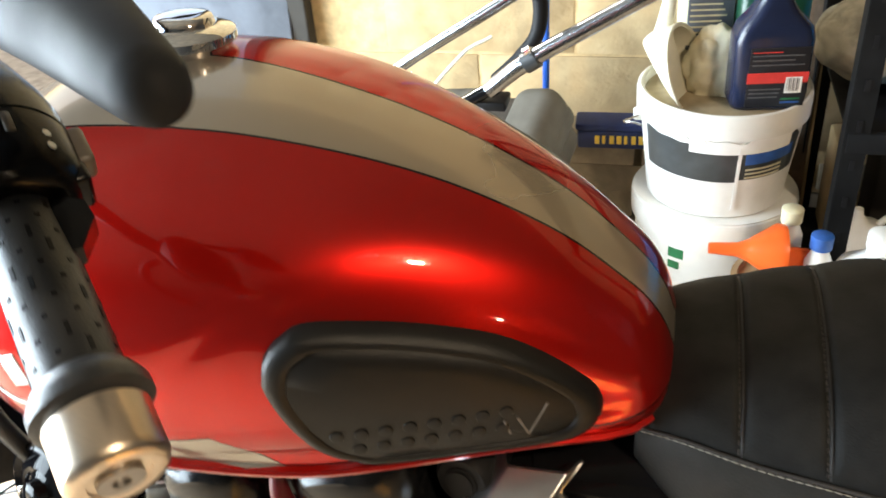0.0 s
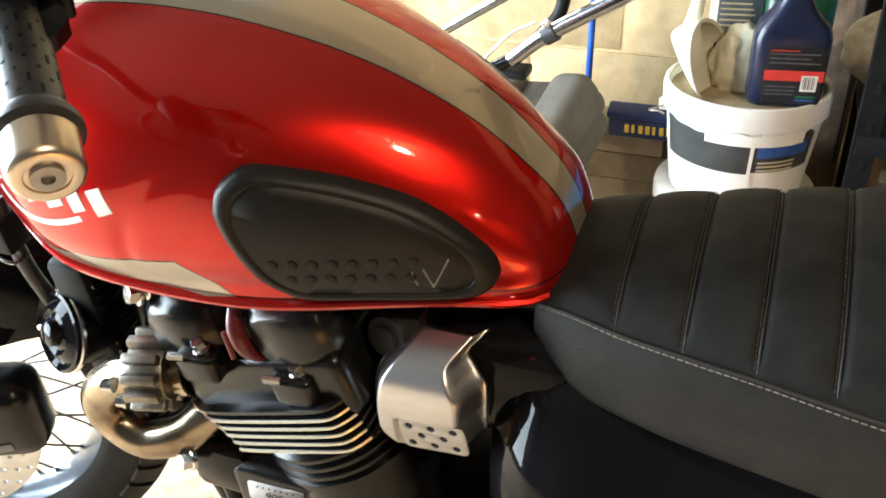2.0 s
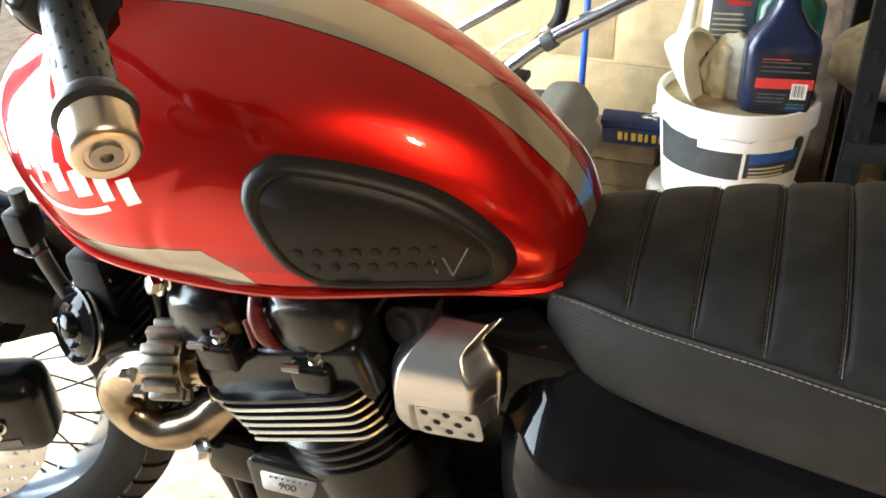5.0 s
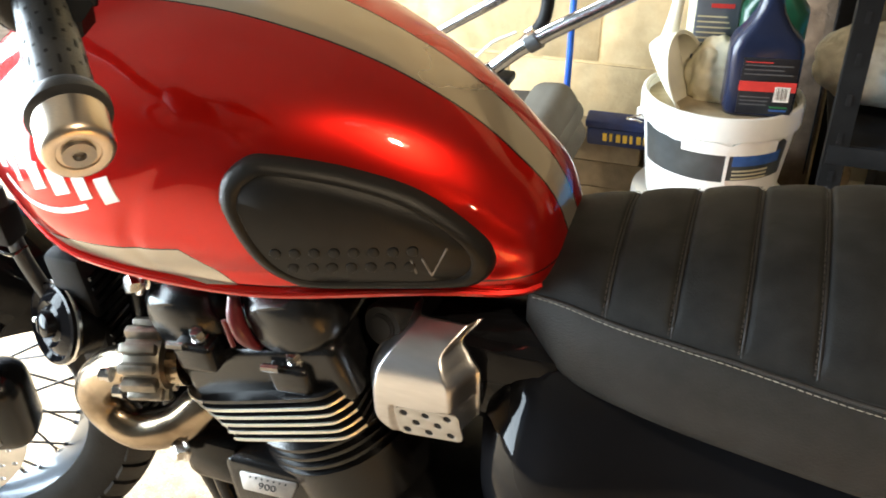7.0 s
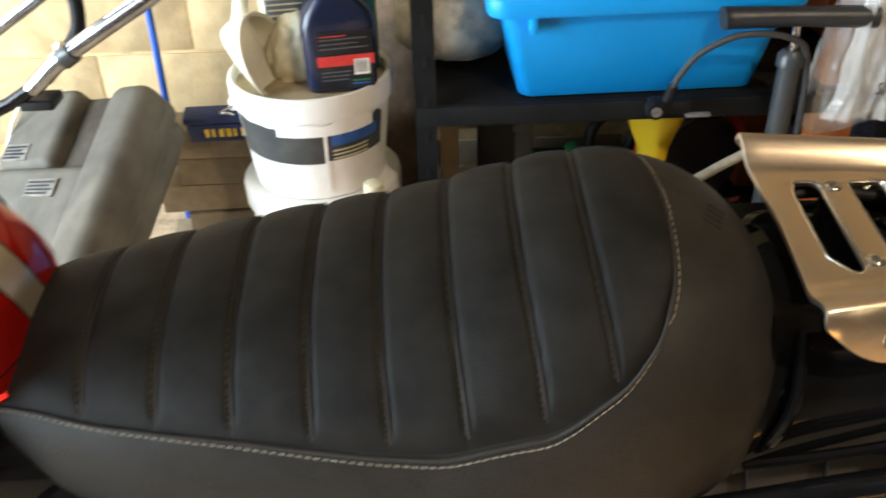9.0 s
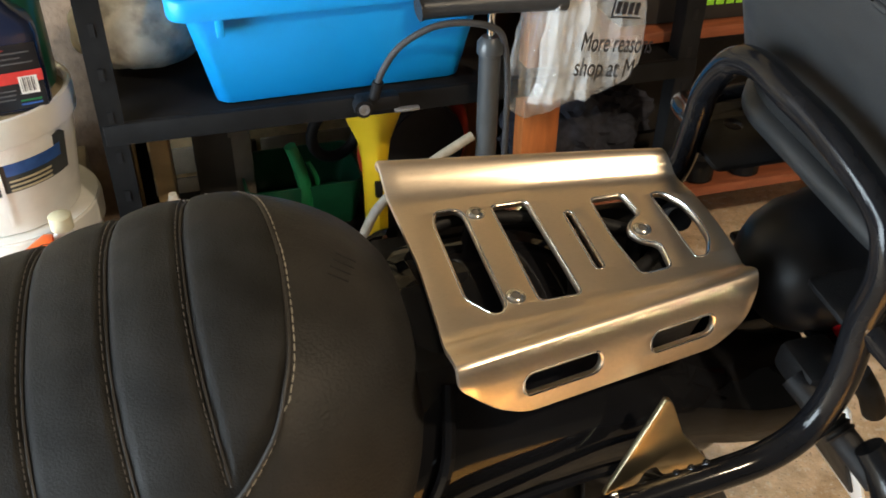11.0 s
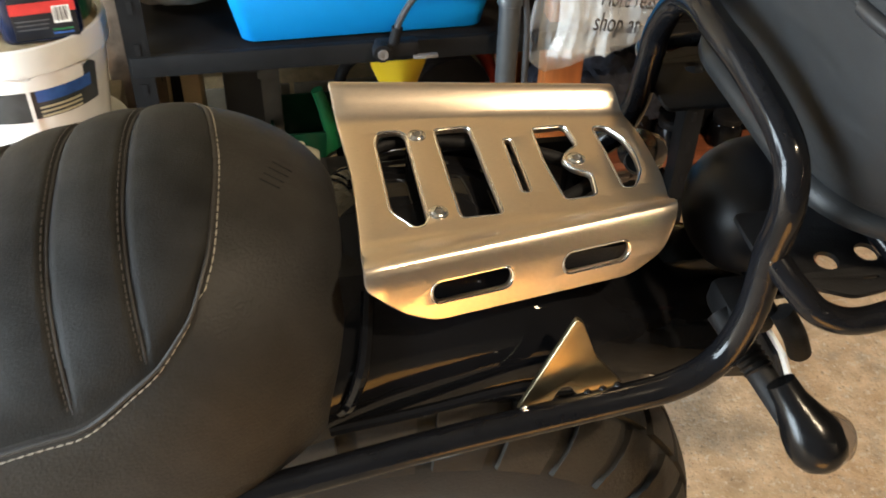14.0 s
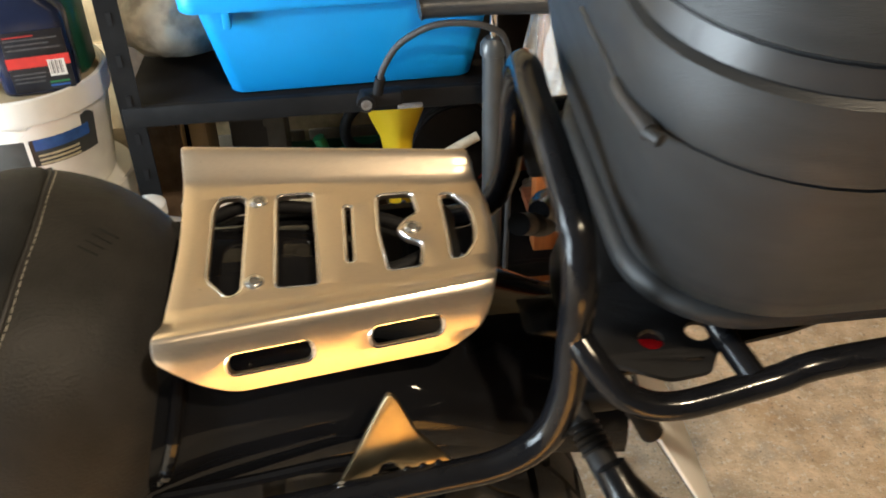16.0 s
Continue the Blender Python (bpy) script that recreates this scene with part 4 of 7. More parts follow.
hoop = part("grab_hoop", tube(side_line + FAR, 0.0102, 18, 8), M["tube_black"], bike, "black bent tube hoop and rear frame rails")


def weld(at, r, parent):
    part("weld_bead", turned([(0.3 * r, -r * 0.8), (r * 0.9, -r * 0.4), (r, 0), (r * 0.9, r * 0.4), (0.3 * r, r * 0.8)], 14, at, (0.3, -0.8, 0.3)), M["dark_steel"], parent)


for s in (-1, 1):
    rail = part("carrier_rail", tube([(0.790, 0.088 if s > 0 else -0.119, 0.800), (0.801, 0.112 if s > 0 else -0.137, 0.788), (0.818, s * 0.150, 0.774), (0.846, s * 0.155, 0.769), (0.90, s * 0.151, 0.778), (0.965, s * 0.146, 0.788), (1.25, s * 0.135, 0.792)], 0.0088, 14, 6), M["tube_black"], bike)
    weld((0.791, 0.091 if s > 0 else -0.123, 0.800), 0.0080, rail)
    for x in (0.892, 1.02, 1.20):
        part("carrier_strut", tube([(x, s * 0.148, 0.779), (x - 0.012, s * 0.10, 0.786), (x - 0.012, 0, 0.788)], 0.008, 10, 4), M["tube_black"], rail)
    # gusset between rail and mudguard, with a notch in its foot
    bm = flat(round_poly([(0.645, 0.674), (0.668, 0.679), (0.673, 0.690), (0.681, 0.691), (0.686, 0.682), (0.719, 0.683), (0.696, 0.712), (0.684, 0.742), (0.680, 0.745)], 0.003, 2), (), 0.004, 0.0006)
    moved(bm, Matrix(((1, 0, 0, 0), (0, 0, -1, 0), (0, 1, 0, 0), (0, 0, 0, 1))))
    moved(bm, Matrix.Translation((0, s * 0.118, 0)) @ Matrix.Shear("XY", 4, (0, 0)))
    for v in bm.verts:
        v.co.y += s * (0.690 - v.co.z) * 0.20
    part("gusset", bm, M["gusset"], hoop, "dull dark steel gusset, gold reflection in its colour")
    for x, z in ((0.634, 0.682), (0.643, 0.684), (0.652, 0.687), (0.668, 0.691), (0.689, 0.696), (0.699, 0.698), (0.709, 0.700)):
        part("weld_bead", turned([(0.0012, -0.003), (0.0030, -0.001), (0.0030, 0.001), (0.0012, 0.003)], 10, (x, s * 0.130, z - 0.002), (1, 0, 0.2)), M["tube_black"], hoop)
    bolt((0.646, s * 0.131, 0.686), (0, s, 0.5), 0.0032, 0.005, "rack_bolt", M["steel"], hoop)


def build_mudguard():
    rings = []
    for k in range(31):
        x = 0.50 + 0.360 * k / 30
        top = 0.767 - 0.10 * ease(0.62, 0.86, x) - 0.02 * ease(0.56, 0.50, x)
        low = smooth_curve([(0.50, 0.655), (0.56, 0.664), (0.65, 0.680), (0.72, 0.668), (0.78, 0.640), (0.86, 0.606)])(x)
        half = smooth_curve([(0.50, 0.112), (0.56, 0.104), (0.65, 0.098), (0.74, 0.090), (0.815, 0.080), (0.86, 0.072)])(x)
        ring = []
        for n in range(-32, 33):
            a = n / 32 * math.pi / 2
            y = half * math.copysign(abs(math.sin(a)) ** (2 / 2.25), n)
            ring.append(Vector((x, y, low + (top - low) * max(math.cos(a), 0) ** (2 / 2.25))))
        ring = [ring[0] - Vector((0, 0, 0.006))] + ring + [ring[-1] - Vector((0, 0, 0.006))]
        inner = [Vector((x, p.y * 0.95, p.z - 0.006 if abs(p.y) < half * 0.98 else p.z)) for p in ring[::-1]]
        rings.append(ring + inner)
    guard = part("rear_mudguard", loft(rings), M["gloss_black"], bike, "gloss black rear mudguard", smooth=60)
    # raised edge bead along the seat joint and the lower lip
    for s in (-1, 1):
        part("edge_bead", tube([(0.512, s * 0.101, 0.664), (0.527, s * 0.104, 0.673), (0.535, s * 0.108, 0.690), (0.545, s * 0.100, 0.72), (0.552, s * 0.07, 0.752)], 0.0045, 8, 5), M["gloss_black"], guard)
        part("lower_lip", tube([(x, s * 0.108, z) for x, z in ((0.52, 0.659), (0.58, 0.667), (0.65, 0.680), (0.70, 0.678))], 0.004, 8, 5), M["gloss_black"], guard)
    # under-tray and wires behind the plate
    part("under_tray", rbox(0.50, 0.78, -0.075, 0.075, 0.60, 0.655, 0.02, 3), M["gloss_black"], guard)
    # the dark plastic tray that shows through the slots, with raised lids
    tray = part("tool_tray", bottle_rings([(0.70, 0.088, 0.050, 0.02, 0.648), (0.745, 0.092, 0.058, 0.02, 0.648), (0.7575, 0.092, 0.060, 0.02, 0.648), (0.7575, 0.086, 0.054, 0.018, 0.648), (0.746, 0.084, 0.052, 0.016, 0.648)]), M["tray"], guard, "dull black tray under the plate")
    for x0, x1 in ((0.586, 0.612), (0.622, 0.662), (0.682, 0.712)):
        part("tray_lid", rbox(x0, x1, -0.044, -0.004, 0.744, 0.762, 0.005, 3), M["tray"], tray)
    # black block added so the gap between seat and plate stays dark
    part("seat_bumper", loft([[Vector((x, s * w, z)) for s, w, z in ((-1, 0.098, 0.66), (-1, 0.088, 0.72), (-1, 0.06, 0.757), (1, 0.06, 0.757), (1, 0.088, 0.72), (1, 0.098, 0.66))] for x in (0.535, 0.552, 0.566)]), M["matt_black"], guard)
    # frame loop under the plate
    part("plate_stay", tube([(0.565, -0.05, 0.766), (0.60, -0.052, 0.772), (0.68, -0.03, 0.772), (0.72, 0.0, 0.768), (0.68, 0.03, 0.772), (0.60, 0.052, 0.772), (0.565, 0.05, 0.766)], 0.005, 10, 6), M["matt_black"], guard)


def build_tail():
    lamp_body = part("tail_lamp", turned([(0.004, 0.0), (0.022, 0.003), (0.038, 0.012), (0.047, 0.024), (0.053, 0.040), (0.055, 0.062), (0.057, 0.065), (0.057, 0.070)], 40, (0.808, 0, 0.720), (1, 0, 0.03)), M["bowl_black"], bike,
                     "black bowl tail lamp with red lens", smooth=60)
    part("lens", turned([(0.055, 0.0), (0.054, 0.010), (0.046, 0.018), (0.03, 0.023), (0.004, 0.025)], 36, (0.878, 0, 0.722), (1, 0, 0.03)), M["red_lens"], lamp_body)
    part("lamp_bracket", rbox(0.78, 0.86, -0.02, 0.02, 0.64, 0.69, 0.006), M["satin_black"], lamp_body)
    # drilled bracket plates of the carrier, inside its rails
    for s in (-1, 1):
        hole = lambda x, y, r: [(x + r * math.cos(2 * math.pi * k / 16), y + r * math.sin(2 * math.pi * k / 16)) for k in range(16)]
        bm = flat(round_poly([(0.800, 0.060), (0.800, 0.118), (0.8455, 0.1403), (0.871, 0.1373), (0.881, 0.1197), (0.930, 0.112), (0.99, 0.095), (0.99, 0.060)], 0.005, 3),
                  [hole(0.842, 0.1095, 0.0085), hole(0.8725, 0.106, 0.0085), hole(0.903, 0.100, 0.0085), slot(0.857, 0.870, 0.1255, 0.1290)], 0.004, 0.0006)
        moved(bm, Matrix.Translation((0, 0, 0.774)) @ Matrix.Diagonal((1, s, 1, 1)))
        part("carrier_bracket", bm, M["matt_black"], bike, "black drilled carrier bracket plate")
    holder = part("plate_holder", rbox(0.84, 0.885, -0.07, 0.07, 0.690, 0.697, 0.003), M["satin_black"], bike)
    part("reflector", rbox(0.856, 0.892, -0.066, -0.040, 0.697, 0.709, 0.004), M["red_lens"], holder, "small red reflector")
    for s, dx, dz in ((-1, 0.0, 0.0), (1, 0.016, -0.042)):
        def spot(x, y, z, f=1.0):
            return Vector((x + dx * f, s * y, z + dz * f))
        stalk = part("indicator_stalk", tube([spot(0.800, 0.085, 0.704, 0), spot(0.808, 0.112, 0.696, 0.4), spot(0.819, 0.140, 0.684, 0.8), spot(0.827, 0.160, 0.675)], 0.0098, 18, 5), M["matt_black"], bike)
        for k in range(5):
            q = spot(0.808, 0.112, 0.696, 0.4).lerp(spot(0.814, 0.127, 0.690, 0.6), k / 4)
            part("rubber_rib", turned([(0.0100, -0.0015), (0.0112, 0), (0.0100, 0.0015)], 18, q, (0.28, s * 0.90, -0.33)), M["matt_black"], stalk)
        aim = (0.40, s * 0.70, -0.58)
        body = part("indicator", turned([(0.0100, -0.040), (0.0112, -0.027), (0.0148, -0.016), (0.0185, -0.006), (0.0203, 0.004), (0.0196, 0.013), (0.0155, 0.021), (0.0085, 0.026), (0.001, 0.0275)], 32, spot(0.832, 0.176, 0.680), aim), M["satin_black"], bike, "black bullet indicator with clear lens", smooth=60)
        part("lens", turned([(0.0190, -0.003), (0.0193, 0.004), (0.0172, 0.010), (0.011, 0.0135), (0.002, 0.0145)], 28, spot(0.844, 0.178, 0.674), (0.88, s * 0.05, -0.30)), M["smoky_lens"], body, "ribbed smoky clear lens")
    part("indicator_bracket", joined(rbox(0.800, 0.838, -0.100, -0.060, 0.690, 0.716, 0.006, 2), tube([(0.836, -0.100, 0.716), (0.848, -0.108, 0.698), (0.857, -0.111, 0.680)], 0.0085, 14, 4)), M["matt_black"], bike)
    plate_slope = Matrix.Translation((0.928, 0, 0.535)) @ Matrix.Rotation(radians(-27.5), 4, "Y")
    board = part("number_plate", moved(rbox(-0.0015, 0.0015, -0.083, 0.083, -0.105, 0.115, 0.0008), plate_slope), M["white_plastic"], bike, "white plastic number plate")
    part("plate_backing", moved(rbox(-0.006, -0.0016, -0.070, 0.070, -0.07, 0.10, 0.002), plate_slope), M["matt_black"], board)
    part("fender_end", rbox(0.775, 0.835, -0.060, 0.060, 0.600, 0.655, 0.022, 3), M["gloss_black"], bike)


def build_wheel(name, at, steer, rim_r, tyre_r, half, spokes, blocks):
    """A wire-spoked wheel on an empty: hub, rim, spokes, tyre with tread blocks."""
    wheel = new(name)
    wheel.parent = bike
    wheel.matrix_basis = Matrix.Translation(at) @ Matrix.Rotation(radians(steer), 4, "Z")
    axis = (0, 1, 0)
    w = half * 0.62
    part("rim", turned([(rim_r, -w), (rim_r + 0.012, -w), (rim_r + 0.012, -w * 0.85), (rim_r - 0.004, -w * 0.6), (rim_r - 0.012, -w * 0.25), (rim_r - 0.012, w * 0.25), (rim_r - 0.004, w * 0.6), (rim_r + 0.012, w * 0.85),
                        (rim_r + 0.012, w), (rim_r, w), (rim_r - 0.016, w * 0.3), (rim_r - 0.016, -w * 0.3), (rim_r, -w)], 72, (0, 0, 0), axis, caps=False), M["rim"], wheel)
    prof = []
    for k in range(17):
        a = -math.pi * 0.88 + math.pi * 1.76 * k / 16
        prof.append(((rim_r + tyre_r) / 2 + (tyre_r - rim_r) / 2 * math.cos(a) * 1.0 - 0.004, half * math.copysign(abs(math.sin(a)) ** 0.55, a)))
    part("tyre", turned(prof, 72, (0, 0, 0), axis, caps=False), M["tyre"], wheel)

    def skin(a, u, off):
        """A point over the tyre's skin: a round the axle, u across from -1 to 1."""
        th = math.copysign(math.asin(abs(u) ** (1 / 0.55)), u)
        r = (rim_r + tyre_r) / 2 + (tyre_r - rim_r) / 2 * math.cos(th) - 0.004 + off * math.cos(th * 0.8)
        return Vector((r * math.sin(a), half * u + off * math.sin(th * 0.8), r * math.cos(a)))

    # rows of blocks, skewed and staggered, with open grooves between
    tread = bmesh.new()
    step = 2 * math.pi / blocks
    for k in range(blocks):
        for row, (u0, u1, skew, fill) in enumerate(((-0.985, -0.70, 0.10, 0.74), (-0.64, -0.25, -0.40, 0.80), (-0.19, 0.19, 0.55, 0.82), (0.25, 0.64, 0.40, 0.80), (0.70, 0.985, -0.10, 0.74))):
            a = step * (k + 0.5 * (row % 2))
            grid = [[tread.verts.new(skin(a + step * ((i / 3 - 0.5) * fill + skew * (u - (u0 + u1) / 2)), u, off)) for i in range(4)] for off in (0.0055, -0.006) for u in (u0 + (u1 - u0) * m / 4 for m in range(5))]
            top, foot = grid[:5], grid[5:]
            for m in range(4):
                for i in range(3):
                    tread.faces.new((top[m][i], top[m][i + 1], top[m + 1][i + 1], top[m + 1][i]))
            rim_top = top[0] + [q[-1] for q in top[1:]] + top[-1][-2::-1] + [q[0] for q in top[-2:0:-1]]
            rim_foot = foot[0] + [q[-1] for q in foot[1:]] + foot[-1][-2::-1] + [q[0] for q in foot[-2:0:-1]]
            for i in range(len(rim_top)):
                o = (i + 1) % len(rim_top)
                tread.faces.new((rim_top[i], rim_foot[i], rim_foot[o], rim_top[o]))
    loose = [v for v in tread.verts if not v.link_faces]
    bmesh.ops.delete(tread, geom=loose, context="VERTS")
    bmesh.ops.recalc_face_normals(tread, faces=tread.faces)
    tagged(part("tread", tread, M["tread"], wheel, smooth=30), kind="stuff")
    part("hub", turned([(0.012, -0.065), (0.045, -0.06), (0.05, -0.045), (0.03, -0.03), (0.03, 0.03), (0.05, 0.045), (0.045, 0.06), (0.012, 0.065)], 32, (0, 0, 0), axis), M["satin_black"], wheel)
    for k in range(spokes):
        a = 2 * math.pi * k / spokes
        s = 1 if k % 2 else -1
        lean = (0.22 if (k // 2) % 2 else -0.22)
        p = Vector((0.045 * math.cos(a + lean * 2), s * 0.05, 0.045 * math.sin(a + lean * 2)))
        q = Vector(((rim_r - 0.01) * math.cos(a), s * 0.004, (rim_r - 0.01) * math.sin(a)))
        spoke = part("spoke", tube([p, q], 0.0017, 6, 1, curved=False), M["spoke"], wheel)
        part("nipple", tube([q.lerp(p, 0.07), q], 0.0034, 6, 1, curved=False), M["steel"], spoke)
    return wheel


M["rim"] = material("grey_rim", (0.06, 0.07, 0.085), 0.3, metal=0.6, vary=0.12, scale=30, coat=0.4)
M["spoke"] = material("dark_spoke", (0.08, 0.08, 0.085), 0.35, metal=0.8, vary=0.1, scale=60)


def build_front():
    wheel = build_wheel("front_wheel", (-0.858, -0.075, 0.325), 25.0, 0.226, 0.325, 0.052, 36, 44)
    disc_holes = []
    rr = lambda n, r, off=0.0: [(r * math.cos(2 * math.pi * k / n + off), r * math.sin(2 * math.pi * k / n + off)) for k in range(n)]
    for k in range(24):
        for m, r in enumerate((0.118, 0.133, 0.146)):
            a = 2 * math.pi * (k + 0.33 * m) / 24
            disc_holes.append([(r * math.cos(a) + x, r * math.sin(a) + y) for x, y in rr(8, 0.0042)])
    bm = flat(rr(72, 0.155), [rr(48, 0.102)] + disc_holes, 0.005, 0.0005)
    moved(bm, Matrix.Translation((0, -0.075, 0)) @ Matrix.Rotation(radians(90), 4, "X"))
    disc = part("brake_disc", bm, M["disc"], wheel, "drilled steel brake disc")
    spider = [tube([(0.04 * math.cos(a), -0.066, 0.04 * math.sin(a)), (0.106 * math.cos(a + 0.2), -0.074, 0.106 * math.sin(a + 0.2))], 0.009, 8, 1, curved=False) for a in (2 * math.pi * k / 5 for k in range(5))]
    part("disc_carrier", joined(*spider), M["satin_black"], disc)
    # caliper and fork leg
    cal = part("brake_caliper", moved(rbox(0.07, 0.185, -0.125, -0.045, -0.01, 0.115, 0.03, 4), Matrix.Rotation(radians(4), 4, "Y")), M["engine"], wheel, "black brake caliper")
    part("brake_hose", tube([(0.105, -0.134, 0.085), (0.085, -0.138, 0.125), (0.05, -0.135, 0.20), (0.0, -0.12, 0.30), (0.02, -0.09, 0.40)], 0.0050, 8, 6), M["rubber"], cal)
    part("hose_fitting", tube([(0.128, -0.130, 0.050), (0.118, -0.133, 0.066), (0.104, -0.134, 0.087)], lambda t: 0.0058 - 0.001 * t, 10, 4), M["steel"], cal, "plated hose fitting")
    bolt((0.131, -0.124, 0.045), (0, -1, 0.2), 0.0085, 0.014, "banjo_bolt", M["steel"], cal)
    part("print_bar", moved(rbox(0.085, 0.150, -0.1265, -0.1245, -0.002, 0.010, 0), Matrix.Rotation(radians(-4), 4, "Y")), M["pad_edge"], cal, smooth=0)
    for z in (0.03, 0.085):
        bolt((0.12, -0.124, z), (0, -1, 0), 0.008, 0.008, "caliper_bolt", M["steel"], cal)
    for s in (-1, 1):
        part("fork_leg", tube([(-0.04, s * 0.100, -0.03), (0.0, s * 0.100, 0.08), (0.19, s * 0.100, 0.46), (0.26, s * 0.100, 0.60)], lambda t: 0.026 if t < 0.6 else 0.021, 18, 4), M["satin_black"], wheel)
    rings = []
    for k in range(41):
        a = radians(-30 + 105 * k / 40)
        r = 0.345
        ring = []
        for n in range(-8, 9):
            t = n / 8
            ring.append(Vector(((r - 0.030 * t * t) * math.sin(a), 0.068 * t, (r - 0.030 * t * t) * math.cos(a))))
        skirt = 0.345 - 0.115 * ease(65, 45, math.degrees(a)) - 0.03
        ring = [Vector((skirt * math.sin(a), -0.074, skirt * math.cos(a)))] + ring
        ring += [Vector((p.x * 0.985, p.y * 0.96, p.z * 0.985)) for p in ring[::-1]]
        rings.append(ring)
    part("front_mudguard", loft(rings), M["gloss_black"], wheel, "gloss black front mudguard", smooth=60)
    return wheel


M["disc"] = material("brushed_disc_steel", (0.60, 0.59, 0.57), 0.3, metal=1.0, vary=0.08, scale=60)
build_mudguard()
build_tail()
build_wheel("rear_wheel", (0.562, 0, 0.321), 0.0, 0.160, 0.317, 0.098, 32, 30)
build_front()
part("headstock_frame", joined(tube([(-0.50, 0, 0.92), (-0.46, 0, 0.80), (-0.42, -0.06, 0.60), (-0.41, -0.075, 0.45), (-0.36, -0.08, 0.22)], 0.018, 14, 6), tube([(-0.46, 0, 0.80), (-0.42, 0.06, 0.60), (-0.41, 0.075, 0.45), (-0.36, 0.08, 0.22)], 0.018, 14, 6)),
     M["satin_black"], bike)
radiator = part("radiator", rbox(-0.50, -0.455, -0.10, 0.10, 0.40, 0.66, 0.008), M["matt_black"], bike, "black finned radiator")
for k in range(18):
    part("radiator_fin", rbox(-0.452, -0.449, -0.095, 0.095, 0.412 + 0.013 * k, 0.416 + 0.013 * k, 0), M["satin_black"], radiator)
# hoses and a cable clamp in front of the frame
hose = part("coolant_hose", tube([(-0.532, -0.092, 0.73), (-0.530, -0.095, 0.69), (-0.528, -0.095, 0.64), (-0.520, -0.085, 0.56), (-0.50, -0.08, 0.49)], 0.0085, 14, 5), M["rubber"], bike)
part("hose_clip", rbox(-0.545, -0.520, -0.112, -0.082, 0.672, 0.712, 0.004), M["matt_black"], hose)
part("clip_spring", tube([(-0.544, -0.112, 0.668), (-0.522, -0.112, 0.664), (-0.518, -0.095, 0.664)], 0.002, 6, 3), M["steel"], hose)
for x, y in ((-0.505, -0.075), (-0.485, -0.06)):
    part("cable", tube([(x, y, 0.80), (x + 0.004, y, 0.70), (x + 0.015, y, 0.60), (x + 0.03, y, 0.5)], 0.005, 8, 5), M["rubber"], hose)


def build_horn():
    horn = part("horn", turned([(0.042, 0.0), (0.0445, 0.004), (0.0445, 0.009), (0.041, 0.010), (0.036, 0.006), (0.031, 0.009), (0.025, 0.012), (0.020, 0.009), (0.015, 0.011), (0.013, 0.020), (0.008, 0.022), (0.0, 0.022)], 40,
                              (-0.500, -0.108, 0.575), (-0.35, -0.85, 0.40)), M["gloss_black"], bike, "round gloss black horn", smooth=35)
    part("rim_ring", turned([(0.0440, -0.002), (0.0462, 0.0), (0.0462, 0.003), (0.0440, 0.005)], 40, (-0.500, -0.108, 0.575), (-0.35, -0.85, 0.40)), M["steel"], horn)
    for a in range(3):
        q = Vector((-0.500 + 0.024 * math.cos(a * 2.1 + 1), -0.116 + 0.010 * math.sin(a * 2.1 + 1), 0.578 + 0.022 * math.sin(a * 2.1 + 1)))
        bolt(q, (-0.35, -0.85, 0.40), 0.003, 0.003, "horn_screw", M["steel"], horn)
    part("horn_body", turned([(0.040, -0.03), (0.040, 0.0)], 30, (-0.500, -0.108, 0.575), (-0.35, -0.85, 0.40)), M["satin_black"], horn)
    part("horn_bracket", tube([(-0.48, -0.06, 0.57), (-0.45, -0.03, 0.59)], 0.009, 8, 1), M["satin_black"], horn)


build_horn()

# the engine: cylinder head tilted forward, its fins rising to the rear
TILT = 17.0
HEAD = Matrix.Translation((-0.310, 0, 0.555)) @ Matrix.Rotation(radians(-TILT), 4, "Y")
FINS = HEAD @ Matrix.Rotation(radians(-3.5), 4, "Y")
engine = part("cylinder_head", moved(joined(rbox(-0.005, 0.185, -0.145, 0.145, -0.008, 0.062, 0.012, 3), rbox(0.010, 0.175, -0.125, 0.125, 0.05, 0.095, 0.02, 3)), HEAD), M["engine"], bike, "black twin cylinder head with bright-edged fins")


def lobe(u0, u1, w0, w1, name):
    """A rounded rocker-cover lobe that runs across the head."""
    rings = []
    for y in np.linspace(-0.146, 0.146, 25):
        e = 1 - 0.35 * max(0, (abs(y) - 0.118) / 0.028) ** 2
        ring = []
        for k in range(20):
            a = 2 * math.pi * k / 20
            c, s = math.cos(a), math.sin(a)
            ring.append(Vector(((u0 + u1) / 2 + (u1 - u0) / 2 * e * math.copysign(abs(c) ** 0.7, c), y, (w0 + w1) / 2 + (w1 - w0) / 2 * e * math.copysign(abs(s) ** 0.7, s))))
        rings.append(ring)
    return part(name, moved(loft(rings), HEAD), M["engine"], engine, smooth=50)


